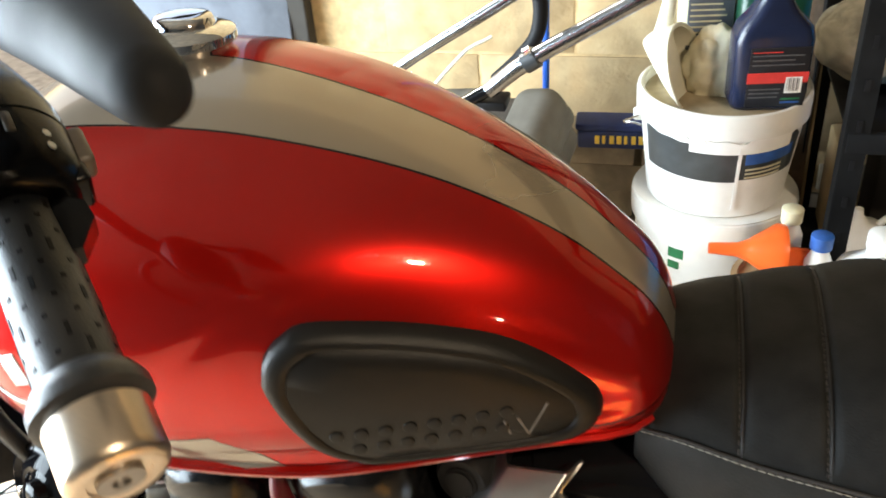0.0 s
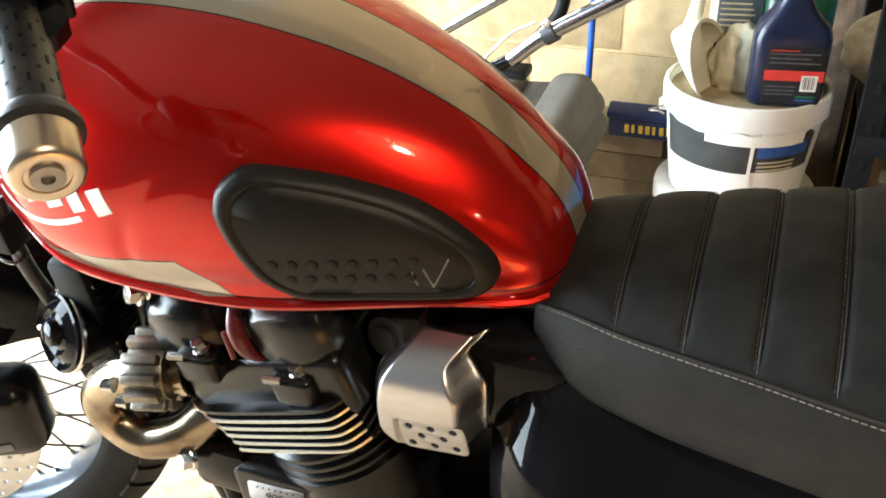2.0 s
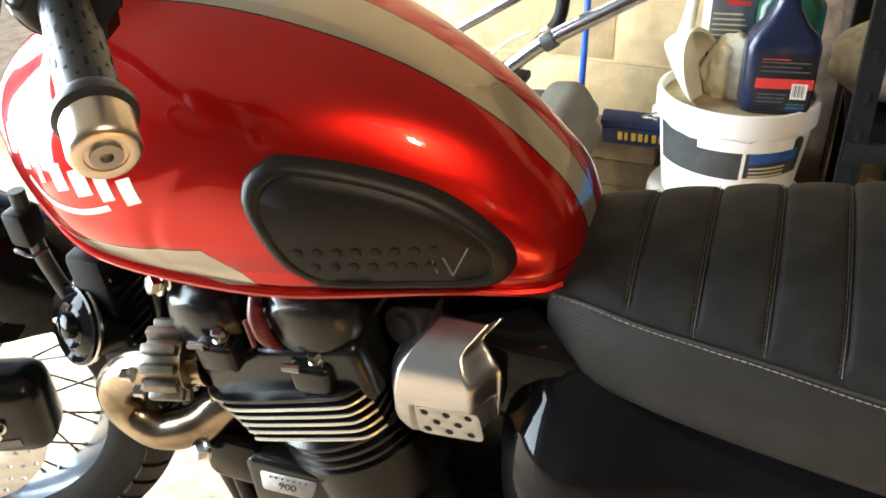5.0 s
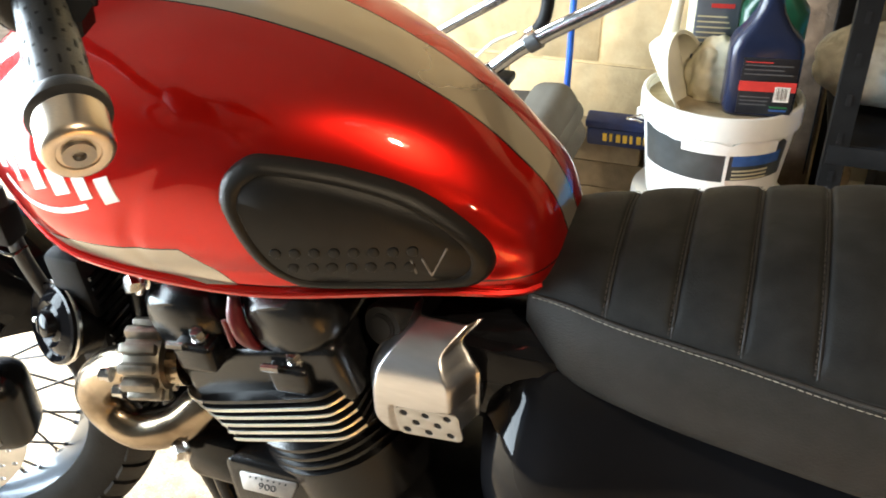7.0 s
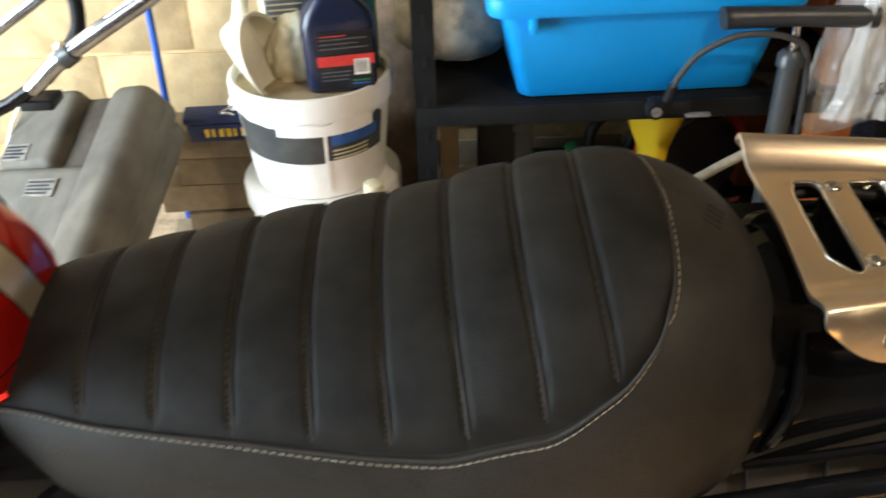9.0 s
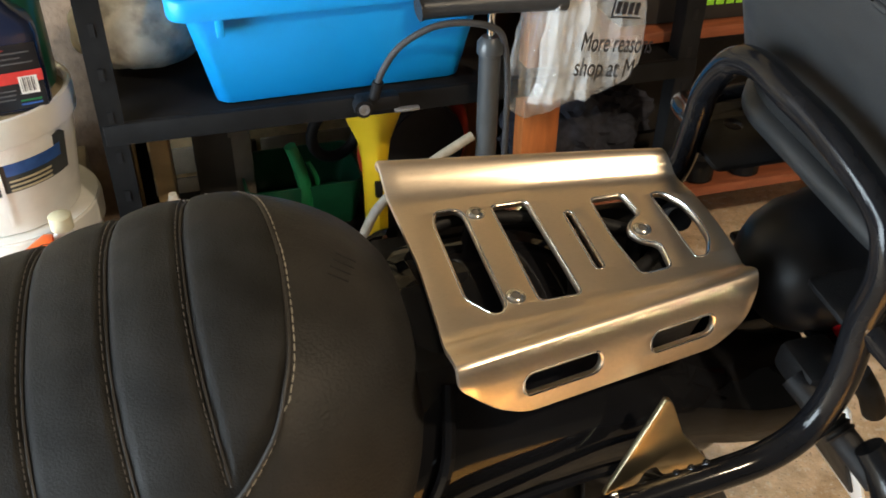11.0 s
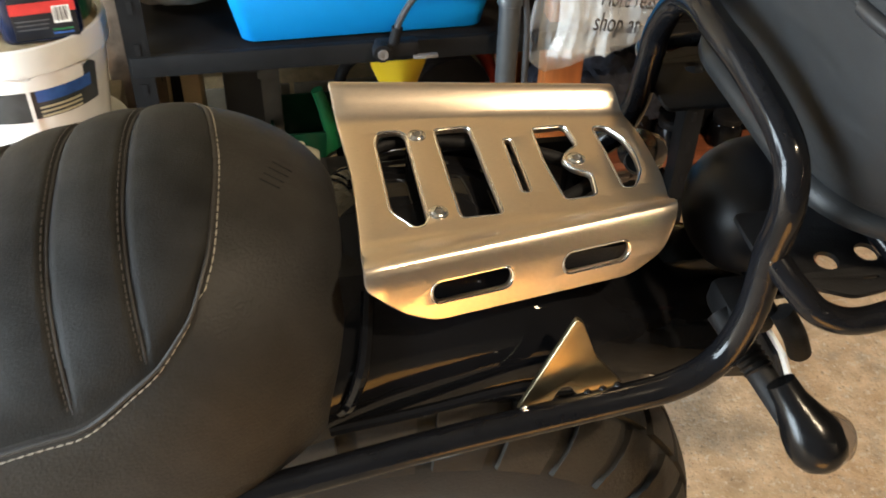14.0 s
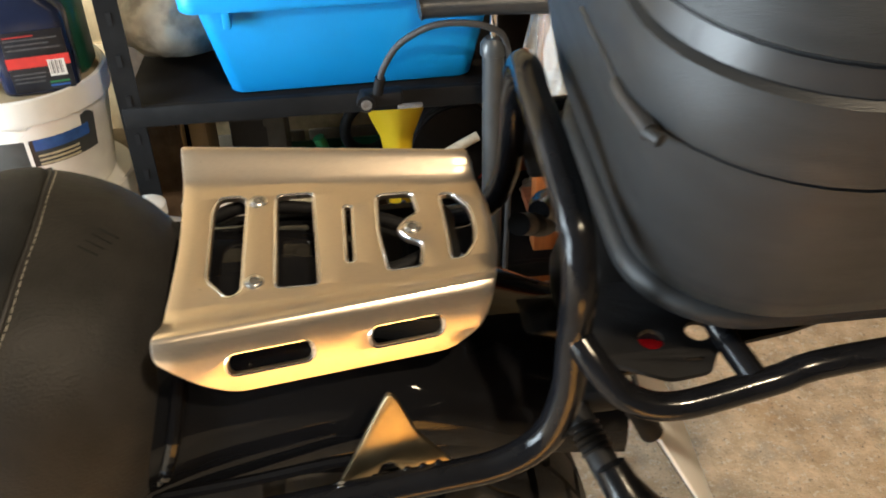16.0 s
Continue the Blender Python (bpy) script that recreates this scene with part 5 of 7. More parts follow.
lobe(-0.012, 0.072, 0.050, 0.136, "rocker_cover")
lobe(0.098, 0.192, 0.045, 0.124, "rocker_cover")
for k in range(6):
    w = 0.0050 - 0.0099 * k
    d = 0.004 * k
    plan = [(-0.040 + d, -0.060), (-0.034 + d, -0.100), (-0.018 + d, -0.135), (0.004 + d, -0.151), (0.03, -0.156), (0.09, -0.158), (0.148, -0.158), (0.165, -0.153), (0.176, -0.141)]
    outline = [(p.x, p.y) for p in spline([(x, y, 0) for x, y in plan], 4)]
    outline = outline + [(x, -y) for x, y in outline[::-1]]
    fin = part("fin", moved(flat(outline, (), 0.0040, 0.0004), FINS @ Matrix.Translation((0, 0, w))), M["engine"], engine)
    edge = spline([(x, y - 0.0008, w) for x, y in plan[1:]], 4)
    edge = edge[:] if k else edge[:11]
    bm = loft([[q + Vector((0, -0.0010, 0.0013)), q + Vector((0, -0.0010, -0.0013)), q + Vector((0.0, 0.004, -0.0013)), q + Vector((0.0, 0.004, 0.0013))] for q in edge])
    part("fin_edge", moved(bm, FINS), M["fin_edge"], fin, smooth=30)
# bosses and bolts
for x, y, z in ((-0.285, -0.147, 0.645), (-0.191, -0.142, 0.639)):
    boss = part("bolt_boss", moved(rbox(-0.026, 0.016, -0.020, 0.02, -0.032, 0.001, 0.007, 3), Matrix.Translation((x, y + 0.006, z)) @ Matrix.Rotation(radians(-TILT * 0.4), 4, "Y")), M["engine"], engine)
    bolt((x + 0.002, y, z + 0.002), (-0.15, -0.25, 0.95), 0.0068, 0.012, "head_bolt", M["dark_steel"], boss, "bright hexagon head bolt")
    part("stud", tube([(x - 0.028, y - 0.012, z - 0.004), (x - 0.010, y - 0.012, z - 0.001)], 0.004, 8, 1, curved=False), M["dark_steel"], boss)
plug = part("plug_cap", tube([(-0.243, -0.138, 0.700), (-0.241, -0.146, 0.684), (-0.237, -0.148, 0.668), (-0.233, -0.146, 0.656), (-0.229, -0.138, 0.645), (-0.225, -0.12, 0.635)], lambda t: 0.0055 + 0.0024 * math.sin(math.pi * min(t * 1.5, 1.0)), 14, 5), M["red_cap"], engine,
            "dark red rubber spark plug cap")
part("moulded_bar", tube([(-0.243, -0.159, 0.690), (-0.237, -0.1625, 0.664)], 0.0022, 8, 1, curved=False), M["red_cap"], plug)
barrel = part("cylinder_barrel", moved(turned([(0.078, -0.16), (0.078, -0.10), (0.083, -0.098), (0.083, -0.094), (0.078, -0.092), (0.083, -0.086), (0.083, -0.082), (0.078, -0.080), (0.083, -0.074), (0.083, -0.070), (0.078, -0.068), (0.083, -0.062), (0.083, -0.058),
                                               (0.076, -0.05)], 48, (0.09, -0.072, 0.0)), HEAD), M["engine"], bike, "black finned cylinder barrel")
case = part("crankcase", joined(rbox(-0.33, 0.08, -0.125, 0.125, 0.20, 0.435, 0.03, 3), turned([(0.115, 0.0), (0.115, 0.02), (0.10, 0.034), (0.05, 0.04), (0.0, 0.041)], 48, (-0.03, -0.12, 0.33), (0, -1, 0)), rbox(-0.31, -0.15, -0.145, -0.10, 0.36, 0.47, 0.014, 3)),
            M["engine"], bike, "black engine crankcase")
PLATE = Matrix.Translation((-0.252, -0.150, 0.448)) @ Matrix.Rotation(radians(-4), 4, "Y") @ Matrix.Rotation(radians(55), 4, "X")
badge = part("badge", moved(flat(round_poly([(-0.034, 0.009), (0.034, 0.009), (0.028, -0.009), (-0.028, -0.009)], 0.003, 2), (), 0.003, 0.0005), PLATE), M["cast"], case, "small metal capacity badge")
lettering("badge_number", "900", 0.0095, PLATE @ Matrix.Translation((0, -0.0022, 0.0016)), M["label_black"], badge, 0.0004, 1.5)
for k in range(7):
    part("badge_dot", moved(turned([(0.0011, 0.0), (0.0011, 0.0006)], 8), PLATE @ Matrix.Translation((-0.021 + 0.007 * k, 0.0052, 0.0014))), M["label_black"], badge)

# exhaust header and its finned clamp
pipe = part("exhaust_header", tube([(-0.325, -0.128, 0.585), (-0.37, -0.135, 0.578), (-0.415, -0.140, 0.560), (-0.443, -0.142, 0.526), (-0.437, -0.142, 0.494), (-0.404, -0.141, 0.475), (-0.360, -0.130, 0.488), (-0.325, -0.105, 0.514), (-0.28, -0.06, 0.51), (-0.2, -0.04, 0.40)],
                                    0.0230, 24, 8), M["header"], bike, "heat-tinted steel exhaust header bend", smooth=60)
clamp = part("exhaust_clamp", turned([(0.022, -0.018), (0.030, -0.018), (0.032, -0.010), (0.032, 0.012), (0.029, 0.018), (0.022, 0.018)], 40, (-0.358, -0.138, 0.590), (1, 0.25, 0.0)), M["clamp"], pipe, "cast grey finned exhaust clamp")
for k in range(12):
    a = 2 * math.pi * k / 12
    tooth = rbox(-0.018, 0.017, -0.0050, 0.0050, 0.029, 0.041, 0.0022, 2)
    moved(tooth, Matrix.Translation((-0.358, -0.138, 0.590)) @ Vector((1, 0, 0)).rotation_difference(Vector((1, 0.25, 0.0))).to_matrix().to_4x4() @ Matrix.Rotation(a, 4, "X"))
    part("clamp_tooth", tooth, M["clamp"], clamp)
for y, z in ((-0.174, 0.598), (-0.167, 0.568)):
    bolt((-0.378, y, z), (-1, -0.25, 0), 0.006, 0.012, "clamp_nut", M["steel"], clamp)
stay = part("tank_stay", tube([(-0.343, -0.126, 0.700), (-0.341, -0.127, 0.670), (-0.342, -0.128, 0.632)], 0.0055, 12, 3), M["steel"], bike)
bolt((-0.348, -0.133, 0.686), (-0.5, -0.8, 0.35), 0.0095, 0.012, "stay_bolt", M["steel"], stay)
bolt((-0.347, -0.148, 0.468), (-0.5, -0.8, 0.35), 0.0095, 0.014, "mount_bolt", M["steel"], bike)
part("engine_mount", rbox(-0.362, -0.29, -0.142, -0.10, 0.41, 0.478, 0.012), M["satin_black"], bike)
part("side_stand_tube", tube([(-0.36, -0.10, 0.42), (-0.31, -0.13, 0.30), (-0.22, -0.16, 0.18), (-0.17, -0.23, 0.03)], 0.012, 12, 5), M["satin_black"], bike)


def build_shield():
    """Brushed steel throttle cover: upright outer face with a sunk drilled pocket, rolled over at the top, and a waisted rear flank."""
    rise = smooth_curve([(0.0, 0.572), (0.22, 0.603), (0.42, 0.632), (0.58, 0.650), (0.72, 0.662), (0.86, 0.672), (1.0, 0.681)])
    inward = smooth_curve([(0.0, -0.1415), (0.2, -0.1450), (0.42, -0.1435), (0.58, -0.139), (0.72, -0.130), (0.86, -0.116), (1.0, -0.098)])
    front = smooth_curve([(0.0, -0.110), (0.08, -0.123), (0.2, -0.1290), (0.42, -0.1275), (0.58, -0.122), (0.72, -0.113), (0.86, -0.103), (1.0, -0.094)])
    back_edge = smooth_curve([(0.0, -0.034), (0.2, -0.030), (0.45, -0.029), (0.62, -0.040), (0.76, -0.047), (0.9, -0.041), (1.0, -0.034)])

    def pocket(x, z):
        """1 inside the sunk panel."""
        mid = 0.5955 + 0.10 * (x + 0.0675)
        return ease(0.037, 0.033, abs(x + 0.0675)) * ease(0.0215, 0.0175, abs(z - mid)) 

    rings = []
    for i in range(65):
        v = i / 64
        y, x0, x1 = inward(v), front(v), back_edge(v)
        ring = []
        for j in range(61):
            u = j / 60
            x = x0 + (x1 - x0) * u
            z = rise(v) + 0.010 * u * (1 - v)
            dy = 0.022 * (1 - ease(0.0, 0.13, u)) + 0.030 * ease(0.80, 1.0, u) * (1 - 0.6 * ease(0.6, 1.0, v))
            ring.append(Vector((x, y + dy + 0.0045 * pocket(x, z), z)))
        back = [p + Vector((0.0, 0.003, -0.0012)) for p in ring]
        rings.append(ring + back[::-1])
    shield = part("throttle_cover", loft(rings), M["shield"], bike, "brushed steel throttle cover with drilled panel", smooth=45)
    hole = lambda x, y, r: [(x + r * math.cos(2 * math.pi * k / 16), y + r * math.sin(2 * math.pi * k / 16)) for k in range(16)]
    spots = [(-0.0225, 0.0105), (-0.002, 0.0105), (0.0185, 0.0105), (-0.0125, 0.0), (0.008, 0.0), (-0.0225, -0.0105), (-0.002, -0.0105), (0.0185, -0.0105)]
    place = Matrix.Translation((-0.0675, -0.1412, 0.5965)) @ Matrix.Rotation(radians(-6), 4, "Y") @ Matrix.Rotation(radians(90), 4, "X")
    panel = part("drilled_panel", moved(flat(round_poly([(-0.030, -0.0165), (0.029, -0.0165), (0.029, 0.0165), (-0.030, 0.0165)], 0.006, 5), [hole(x, y, 0.0042) for x, y in spots], 0.0024, 0.0005), place), M["cast_light"], shield)
    # a black disc in each hole stands in for the dark behind it
    for x, y in spots:
        part("hole_lining", moved(turned([(0.0043, -0.0012), (0.0043, 0.0002)], 14), place @ Matrix.Translation((x, y, 0))), M["matt_black"], panel)


M["cast_light"] = material("satin_cast_panel", (0.45, 0.44, 0.43), 0.36, metal=1.0, vary=0.08, scale=90)
build_shield()
knob = part("frame_cap", turned([(0.022, -0.06), (0.022, 0.0), (0.019, 0.004), (0.013, 0.004), (0.0125, 0.0055), (0.009, 0.006), (0.0, 0.006)], 32, (-0.118, -0.104, 0.668), (-0.22, -0.93, 0.25)), M["matt_black"], bike, "round black frame end cap")
part("cap_centre", turned([(0.0105, 0.0), (0.0105, 0.0012), (0.0, 0.0014)], 24, (-0.1193, -0.1095, 0.6695), (-0.22, -0.93, 0.25)), M["matt_black"], knob)
part("throttle_body", joined(turned([(0.034, -0.05), (0.034, 0.05)], 28, (-0.02, -0.06, 0.635), (1, 0.1, 0.1)), rbox(-0.12, 0.04, -0.10, 0.10, 0.56, 0.66, 0.02)), M["gloss_black"], bike)
part("frame_spine", joined(rbox(-0.42, 0.04, -0.05, 0.05, 0.64, 0.70, 0.015), tube([(0.012, -0.060, 0.70), (0.03, -0.068, 0.655), (0.04, -0.075, 0.58), (0.03, -0.085, 0.40)], 0.010, 12, 5)), M["satin_black"], bike)
for s in (-1, 1):
    rings = []
    for k in range(25):
        t = k / 24
        x = -0.040 + 0.328 * t
        top = 0.648 - 0.012 * t - 0.075 * (1 - math.sqrt(1 - max(1 - t / 0.26, 0.0) ** 2))
        low = 0.43 + 0.03 * t
        bulge = 0.090 * math.sqrt(max(1 - max(1 - t / 0.28, 0.0) ** 2, 0.0)) - 0.030 * ease(0.15, 0.7, t)
        ring = []
        for j in range(17):
            a = j / 16
            y = 0.070 + (bulge + 0.012) * math.sin(math.pi * (0.06 + 0.88 * a)) ** 0.75
            ring.append(Vector((x, s * y, low + (top - low) * a)))
        ring += [Vector((p.x, s * 0.07, p.z)) for p in (ring[-1], ring[0])]
        rings.append(ring)
    part("side_panel", loft(rings), M["gloss_black"], bike, "gloss black side panel", smooth=60)
for s in (-1, 1):
    rings = []
    for k in range(1, 20):
        a = math.pi * k / 20
        ring = [Vector((0.118 - 0.128 * math.cos(a), s * (0.112 + 0.034 * math.sin(a) * math.sin(math.pi * j / 16)), 0.500 - 0.082 * math.sin(a) * math.cos(math.pi * j / 16))) for j in range(17)]
        rings.append(ring + [Vector((p.x, s * 0.09, p.z)) for p in (ring[-1], ring[0])])
    part("side_cover", loft(rings), M["gloss_black"], bike, "bulged gloss black side cover", smooth=50)
part("rear_subframe", rbox(0.02, 0.50, -0.09, 0.09, 0.46, 0.64, 0.03, 3), M["gloss_black"], bike)

# handlebar, near grip, switch housing, mirror
GRIP_OUT, GRIP_IN = Vector((-0.1795, -0.3065, 0.9735)), Vector((-0.257, -0.223, 1.008))
GRIP_D = (GRIP_OUT - GRIP_IN).normalized()
bar = part("handlebar", tube([GRIP_OUT, GRIP_IN, (-0.34, -0.17, 1.022), (-0.41, -0.11, 1.020), (-0.455, -0.06, 0.985), (-0.475, 0.0, 0.970), (-0.485, 0.06, 0.985), (-0.50, 0.13, 1.02), (-0.49, 0.22, 1.02), (-0.44, 0.35, 0.99)], 0.011, 14, 6), M["satin_black"], bike,
           "black handlebar with dimpled rubber grip")
turn = Vector((0, 0, 1)).rotation_difference(GRIP_D).to_matrix().to_4x4()
at = Matrix.Translation(GRIP_IN) @ turn
span = (GRIP_OUT - GRIP_IN).length
grip = part("grip", moved(turned([(0.015, -0.004), (0.021, -0.003), (0.0215, 0.002), (0.0165, 0.006), (0.0155, 0.02), (0.0165, span * 0.5), (0.0165, span - 0.022), (0.0195, span - 0.019), (0.0225, span - 0.013), (0.0225, span - 0.008), (0.018, span - 0.005)], 36), at), M["rubber"], bar,
            "black rubber grip with dimples")
for k in range(10):
    for j in range(9):
        a = 2 * math.pi * (j + 0.5 * (k % 2)) / 9
        if (k + j) % 3 == 2:
            pit = rbox(-0.0009, 0.0009, -0.0032, 0.0032, -0.001, 0.0002, 0)
        else:
            pit = rbox(-0.0010, 0.0010, -0.0010, 0.0010, -0.001, 0.0002, 0)
        moved(pit, at @ Matrix.Rotation(a, 4, "Z") @ Matrix.Translation((min(0.0155 + 0.001 * (k * 0.0082 - 0.002) / (span * 0.5 - 0.02), 0.0165), 0, 0.018 + k * 0.0082)) @ Matrix.Rotation(radians(90), 4, "Y") @ Matrix.Rotation(radians(90), 4, "Z"))
        part("grip_dimple", pit, M["matt_black"], grip, smooth=0)
end = part("bar_end", moved(turned([(0.0165, span - 0.006), (0.0195, span - 0.004), (0.0192, span - 0.001), (0.0192, span + 0.016), (0.0180, span + 0.0190), (0.0155, span + 0.0205), (0.0115, span + 0.0200), (0.0110, span + 0.0190), (0.0, span + 0.0190)], 40), at), M["alloy"], bar,
           "machined alloy bar end weight")
part("end_screw", moved(turned([(0.0085, span + 0.019), (0.0085, span + 0.0215), (0.0035, span + 0.0217), (0.003, span + 0.019), (0.0, span + 0.019)], 24), at), M["cast"], end)
sw = part("switch_housing", moved(turned([(0.012, -0.080), (0.017, -0.077), (0.0225, -0.066), (0.0285, -0.047), (0.0318, -0.032), (0.0322, -0.0205), (0.0316, -0.0200), (0.0316, -0.0190), (0.0322, -0.0185), (0.0318, 0.002), (0.0295, 0.0075), (0.0245, 0.0135), (0.0205, 0.0150), (0.0150, 0.0150)], 48), at), M["satin_black"], bar,
          "black switch housing")
side = Matrix.Rotation(radians(37), 4, "Z")
part("indicator_switch", moved(rbox(0.029, 0.0375, -0.0075, 0.0065, -0.024, -0.002, 0.003, 3), at @ side), M["switch_grey"], sw, "brown-grey indicator switch")
part("housing_lug", moved(rbox(0.012, 0.0325, -0.011, 0.009, -0.002, 0.0105, 0.003, 3), at @ side), M["satin_black"], sw)
part("housing_wing", moved(loft([[(0.010, -0.009, 0.010), (0.026, -0.007, 0.020), (0.026, 0.007, 0.020), (0.010, 0.009, 0.010)], [(0.010, -0.009, 0.026), (0.0272, -0.006, 0.029), (0.0272, 0.006, 0.029), (0.010, 0.009, 0.026)],
                               [(0.010, -0.008, 0.044), (0.0185, -0.005, 0.042), (0.0185, 0.005, 0.042), (0.010, 0.008, 0.044)]]), at @ side), M["satin_black"], sw, smooth=30)
for z in (-0.006, 0.0015):
    part("switch_symbol", moved(turned([(0.0013, 0.0), (0.0021, 0.0), (0.0021, 0.0006), (0.0013, 0.0006)], 6, (0.0034, 0.0313, z), (0.11, 0.99, 0)), at), M["white_print"], sw, smooth=0)
part("horn_button", moved(rbox(-0.0022, 0.0022, 0.030, 0.0332, -0.016, -0.004, 0.0015, 2), at @ Matrix.Rotation(radians(20), 4, "Z")), M["switch_grey"], sw, "small brown-grey push button")
part("clutch_lever", tube([(-0.315, -0.205, 1.005), (-0.330, -0.225, 0.995), (-0.315, -0.270, 0.985), (-0.262, -0.330, 0.965)], lambda t: 0.0075 - 0.002 * t, 10, 5), M["satin_black"], bar)
MIRROR_TIP, MIRROR_AXIS = Vector((-0.1032, -0.3152, 1.1195)), Vector((-0.72, 0.675, -0.15)).normalized()
stem = part("mirror_stem", tube([(-0.315, -0.180, 1.025), (-0.300, -0.185, 1.060), MIRROR_TIP + 0.175 * MIRROR_AXIS], 0.006, 12, 5), M["satin_black"], bar)
M["mirror_shell"] = material("dark_grey_mirror_shell", (0.018, 0.0185, 0.020), 0.55, vary=0.15, scale=40, specular=0.05)
mirror = part("mirror", turned([(0.0002, -0.0060), (0.0045, -0.0052), (0.0080, -0.0015), (0.0098, 0.006), (0.0120, 0.028), (0.0150, 0.060), (0.0190, 0.100), (0.0230, 0.135), (0.0220, 0.160), (0.0150, 0.178), (0.0004, 0.184)], 40, MIRROR_TIP, MIRROR_AXIS), M["mirror_shell"], bar,
              "black teardrop handlebar mirror", smooth=80)

# ---- top box on the carrier ----


def build_top_box():
    box = thing("top_box", "dark grey plastic luggage top box on the rear carrier", "luggage box", LEAN)
    cx, cy = 1.02, 0.0

    def ring(z, hx, hy, r, push=0.0, n=10):
        out = []
        for sx, sy, a0 in ((1, 1, 0), (-1, 1, 90), (-1, -1, 180), (1, -1, 270)):
            for k in range(n + 1):
                a = radians(a0 + 90 * k / n)
                out.append(Vector((cx + sx * (hx - r) + r * math.cos(a) + push, cy + sy * (hy - r) + r * math.sin(a), z)))
        return out

    low = [(0.798, 0.130, 0.088, 0.05), (0.800, 0.160, 0.108, 0.06), (0.807, 0.177, 0.125, 0.07), (0.823, 0.190, 0.143, 0.08), (0.846, 0.199, 0.156, 0.085), (0.880, 0.207, 0.168, 0.09), (0.915, 0.212, 0.180, 0.092), (0.9495, 0.2155, 0.1885, 0.095)]
    shell = part("shell", loft([ring(*r) for r in low]), M["luggage"], box, "textured dark grey lower shell", smooth=60)
    part("seam_band", loft([ring(0.9490, 0.2130, 0.1860, 0.09), ring(0.9525, 0.2130, 0.1860, 0.09)]), M["luggage_band"], box, smooth=60)
    top = [(0.9525, 0.2170, 0.1900, 0.095), (0.9560, 0.2180, 0.1910, 0.095), (0.978, 0.2168, 0.1898, 0.095), (0.989, 0.2155, 0.1885, 0.095), (0.992, 0.2110, 0.1840, 0.094), (1.005, 0.2090, 0.1820, 0.093), (1.008, 0.2118, 0.1848, 0.093), (1.045, 0.200, 0.174, 0.09),
           (1.080, 0.172, 0.148, 0.085), (1.098, 0.135, 0.115, 0.08), (1.105, 0.09, 0.08, 0.06)]
    lid = part("lid", loft([ring(*r) for r in top]), M["luggage"], box, "domed dark grey lid with a sunk dark band", smooth=30)
    part("lid_band", loft([ring(0.9925, 0.2122, 0.1852, 0.094), ring(1.0045, 0.2102, 0.1832, 0.093)]), M["luggage_band"], lid, smooth=60)
    # tray lip under the shell, and the hinge bar along the seam
    part("tray_lip", loft([ring(0.794, 0.160, 0.100, 0.06), ring(0.793, 0.170, 0.108, 0.065), ring(0.797, 0.186, 0.124, 0.07), ring(0.806, 0.196, 0.135, 0.072), ring(0.815, 0.196, 0.135, 0.072), ring(0.820, 0.190, 0.129, 0.07)]), M["luggage"], box, smooth=60)
    hinge = part("hinge", tube([(0.8035, -0.02, 0.951), (0.8035, -0.095, 0.951)], 0.0026, 10, 1, curved=False), M["luggage"], lid)
    part("hinge_bar", tube([(0.8025, -0.095, 0.951), (0.8030, -0.110, 0.951), (0.8065, -0.136, 0.951)], 0.0046, 12, 4), M["luggage_band"], hinge)
    part("hinge_pin", tube([(0.8045, -0.134, 0.951), (0.8090, -0.143, 0.951)], 0.0033, 10, 1, curved=False), M["luggage"], hinge)
    for x in (0.87, 1.15):
        for s in (-1, 1):
            part("mounting_foot", turned([(0.02, 0.0), (0.02, 0.008), (0.016, 0.010)], 16, (x + 0.02, s * 0.07, 0.787)), M["luggage_band"], box)


build_top_box()

# ---- tubs and bottles beside the shelf ----


def build_tub(name, at, r0, r1, h, label, group):
    tub = thing(name, label, "bucket", Matrix.Translation(at), group)
    t = 0.004
    body = part("body", turned([(r0 - 0.004, 0.0), (r0, 0.003), (r1 - 0.006, h - 0.045), (r1 - 0.006, h - 0.004), (r1 - 0.006 - t, h - 0.004), (r0 - t, 0.006), (0.01, 0.006)], 56), M["white_tub"], tub)
    part("rim", turned([(r1 - 0.007, h - 0.046), (r1 + 0.001, h - 0.044), (r1 + 0.002, h - 0.010), (r1, h - 0.002), (r1 - 0.004, h), (r1 - 0.008, h - 0.003)], 56, caps=False), M["white_tub"], tub, "thick white rolled rim")
    return tub, body


def wrap(name, tub_at, r0, r1, h, a0, a1, z0, z1, mat, parent, lift=0.0012, wave=0.0, taper=0.0):
    """A label that lies round a tub between two angles."""
    rows = []
    for k in range(31):
        t = k / 30
        a = radians(a0 + (a1 - a0) * t)
        col = []
        for m in range(5):
            s = m / 4
            z = z0 + (z1 - z0) * s + (wave * math.sin(t * 9 + 1) + wave * 0.7 * math.sin(t * 23)) * (1 if m == 4 else 0) + taper * (t - 0.5)
            r = r0 + (r1 - 0.006 - r0) * min(z / (h - 0.045), 1) + lift
            col.append((r * math.cos(a), r * math.sin(a), z))
        rows.append([Vector(p) for p in col] + [Vector((p[0] * 0.99, p[1] * 0.99, p[2])) for p in col[::-1]])
    return part(name, loft(rows), mat, parent, smooth=60)


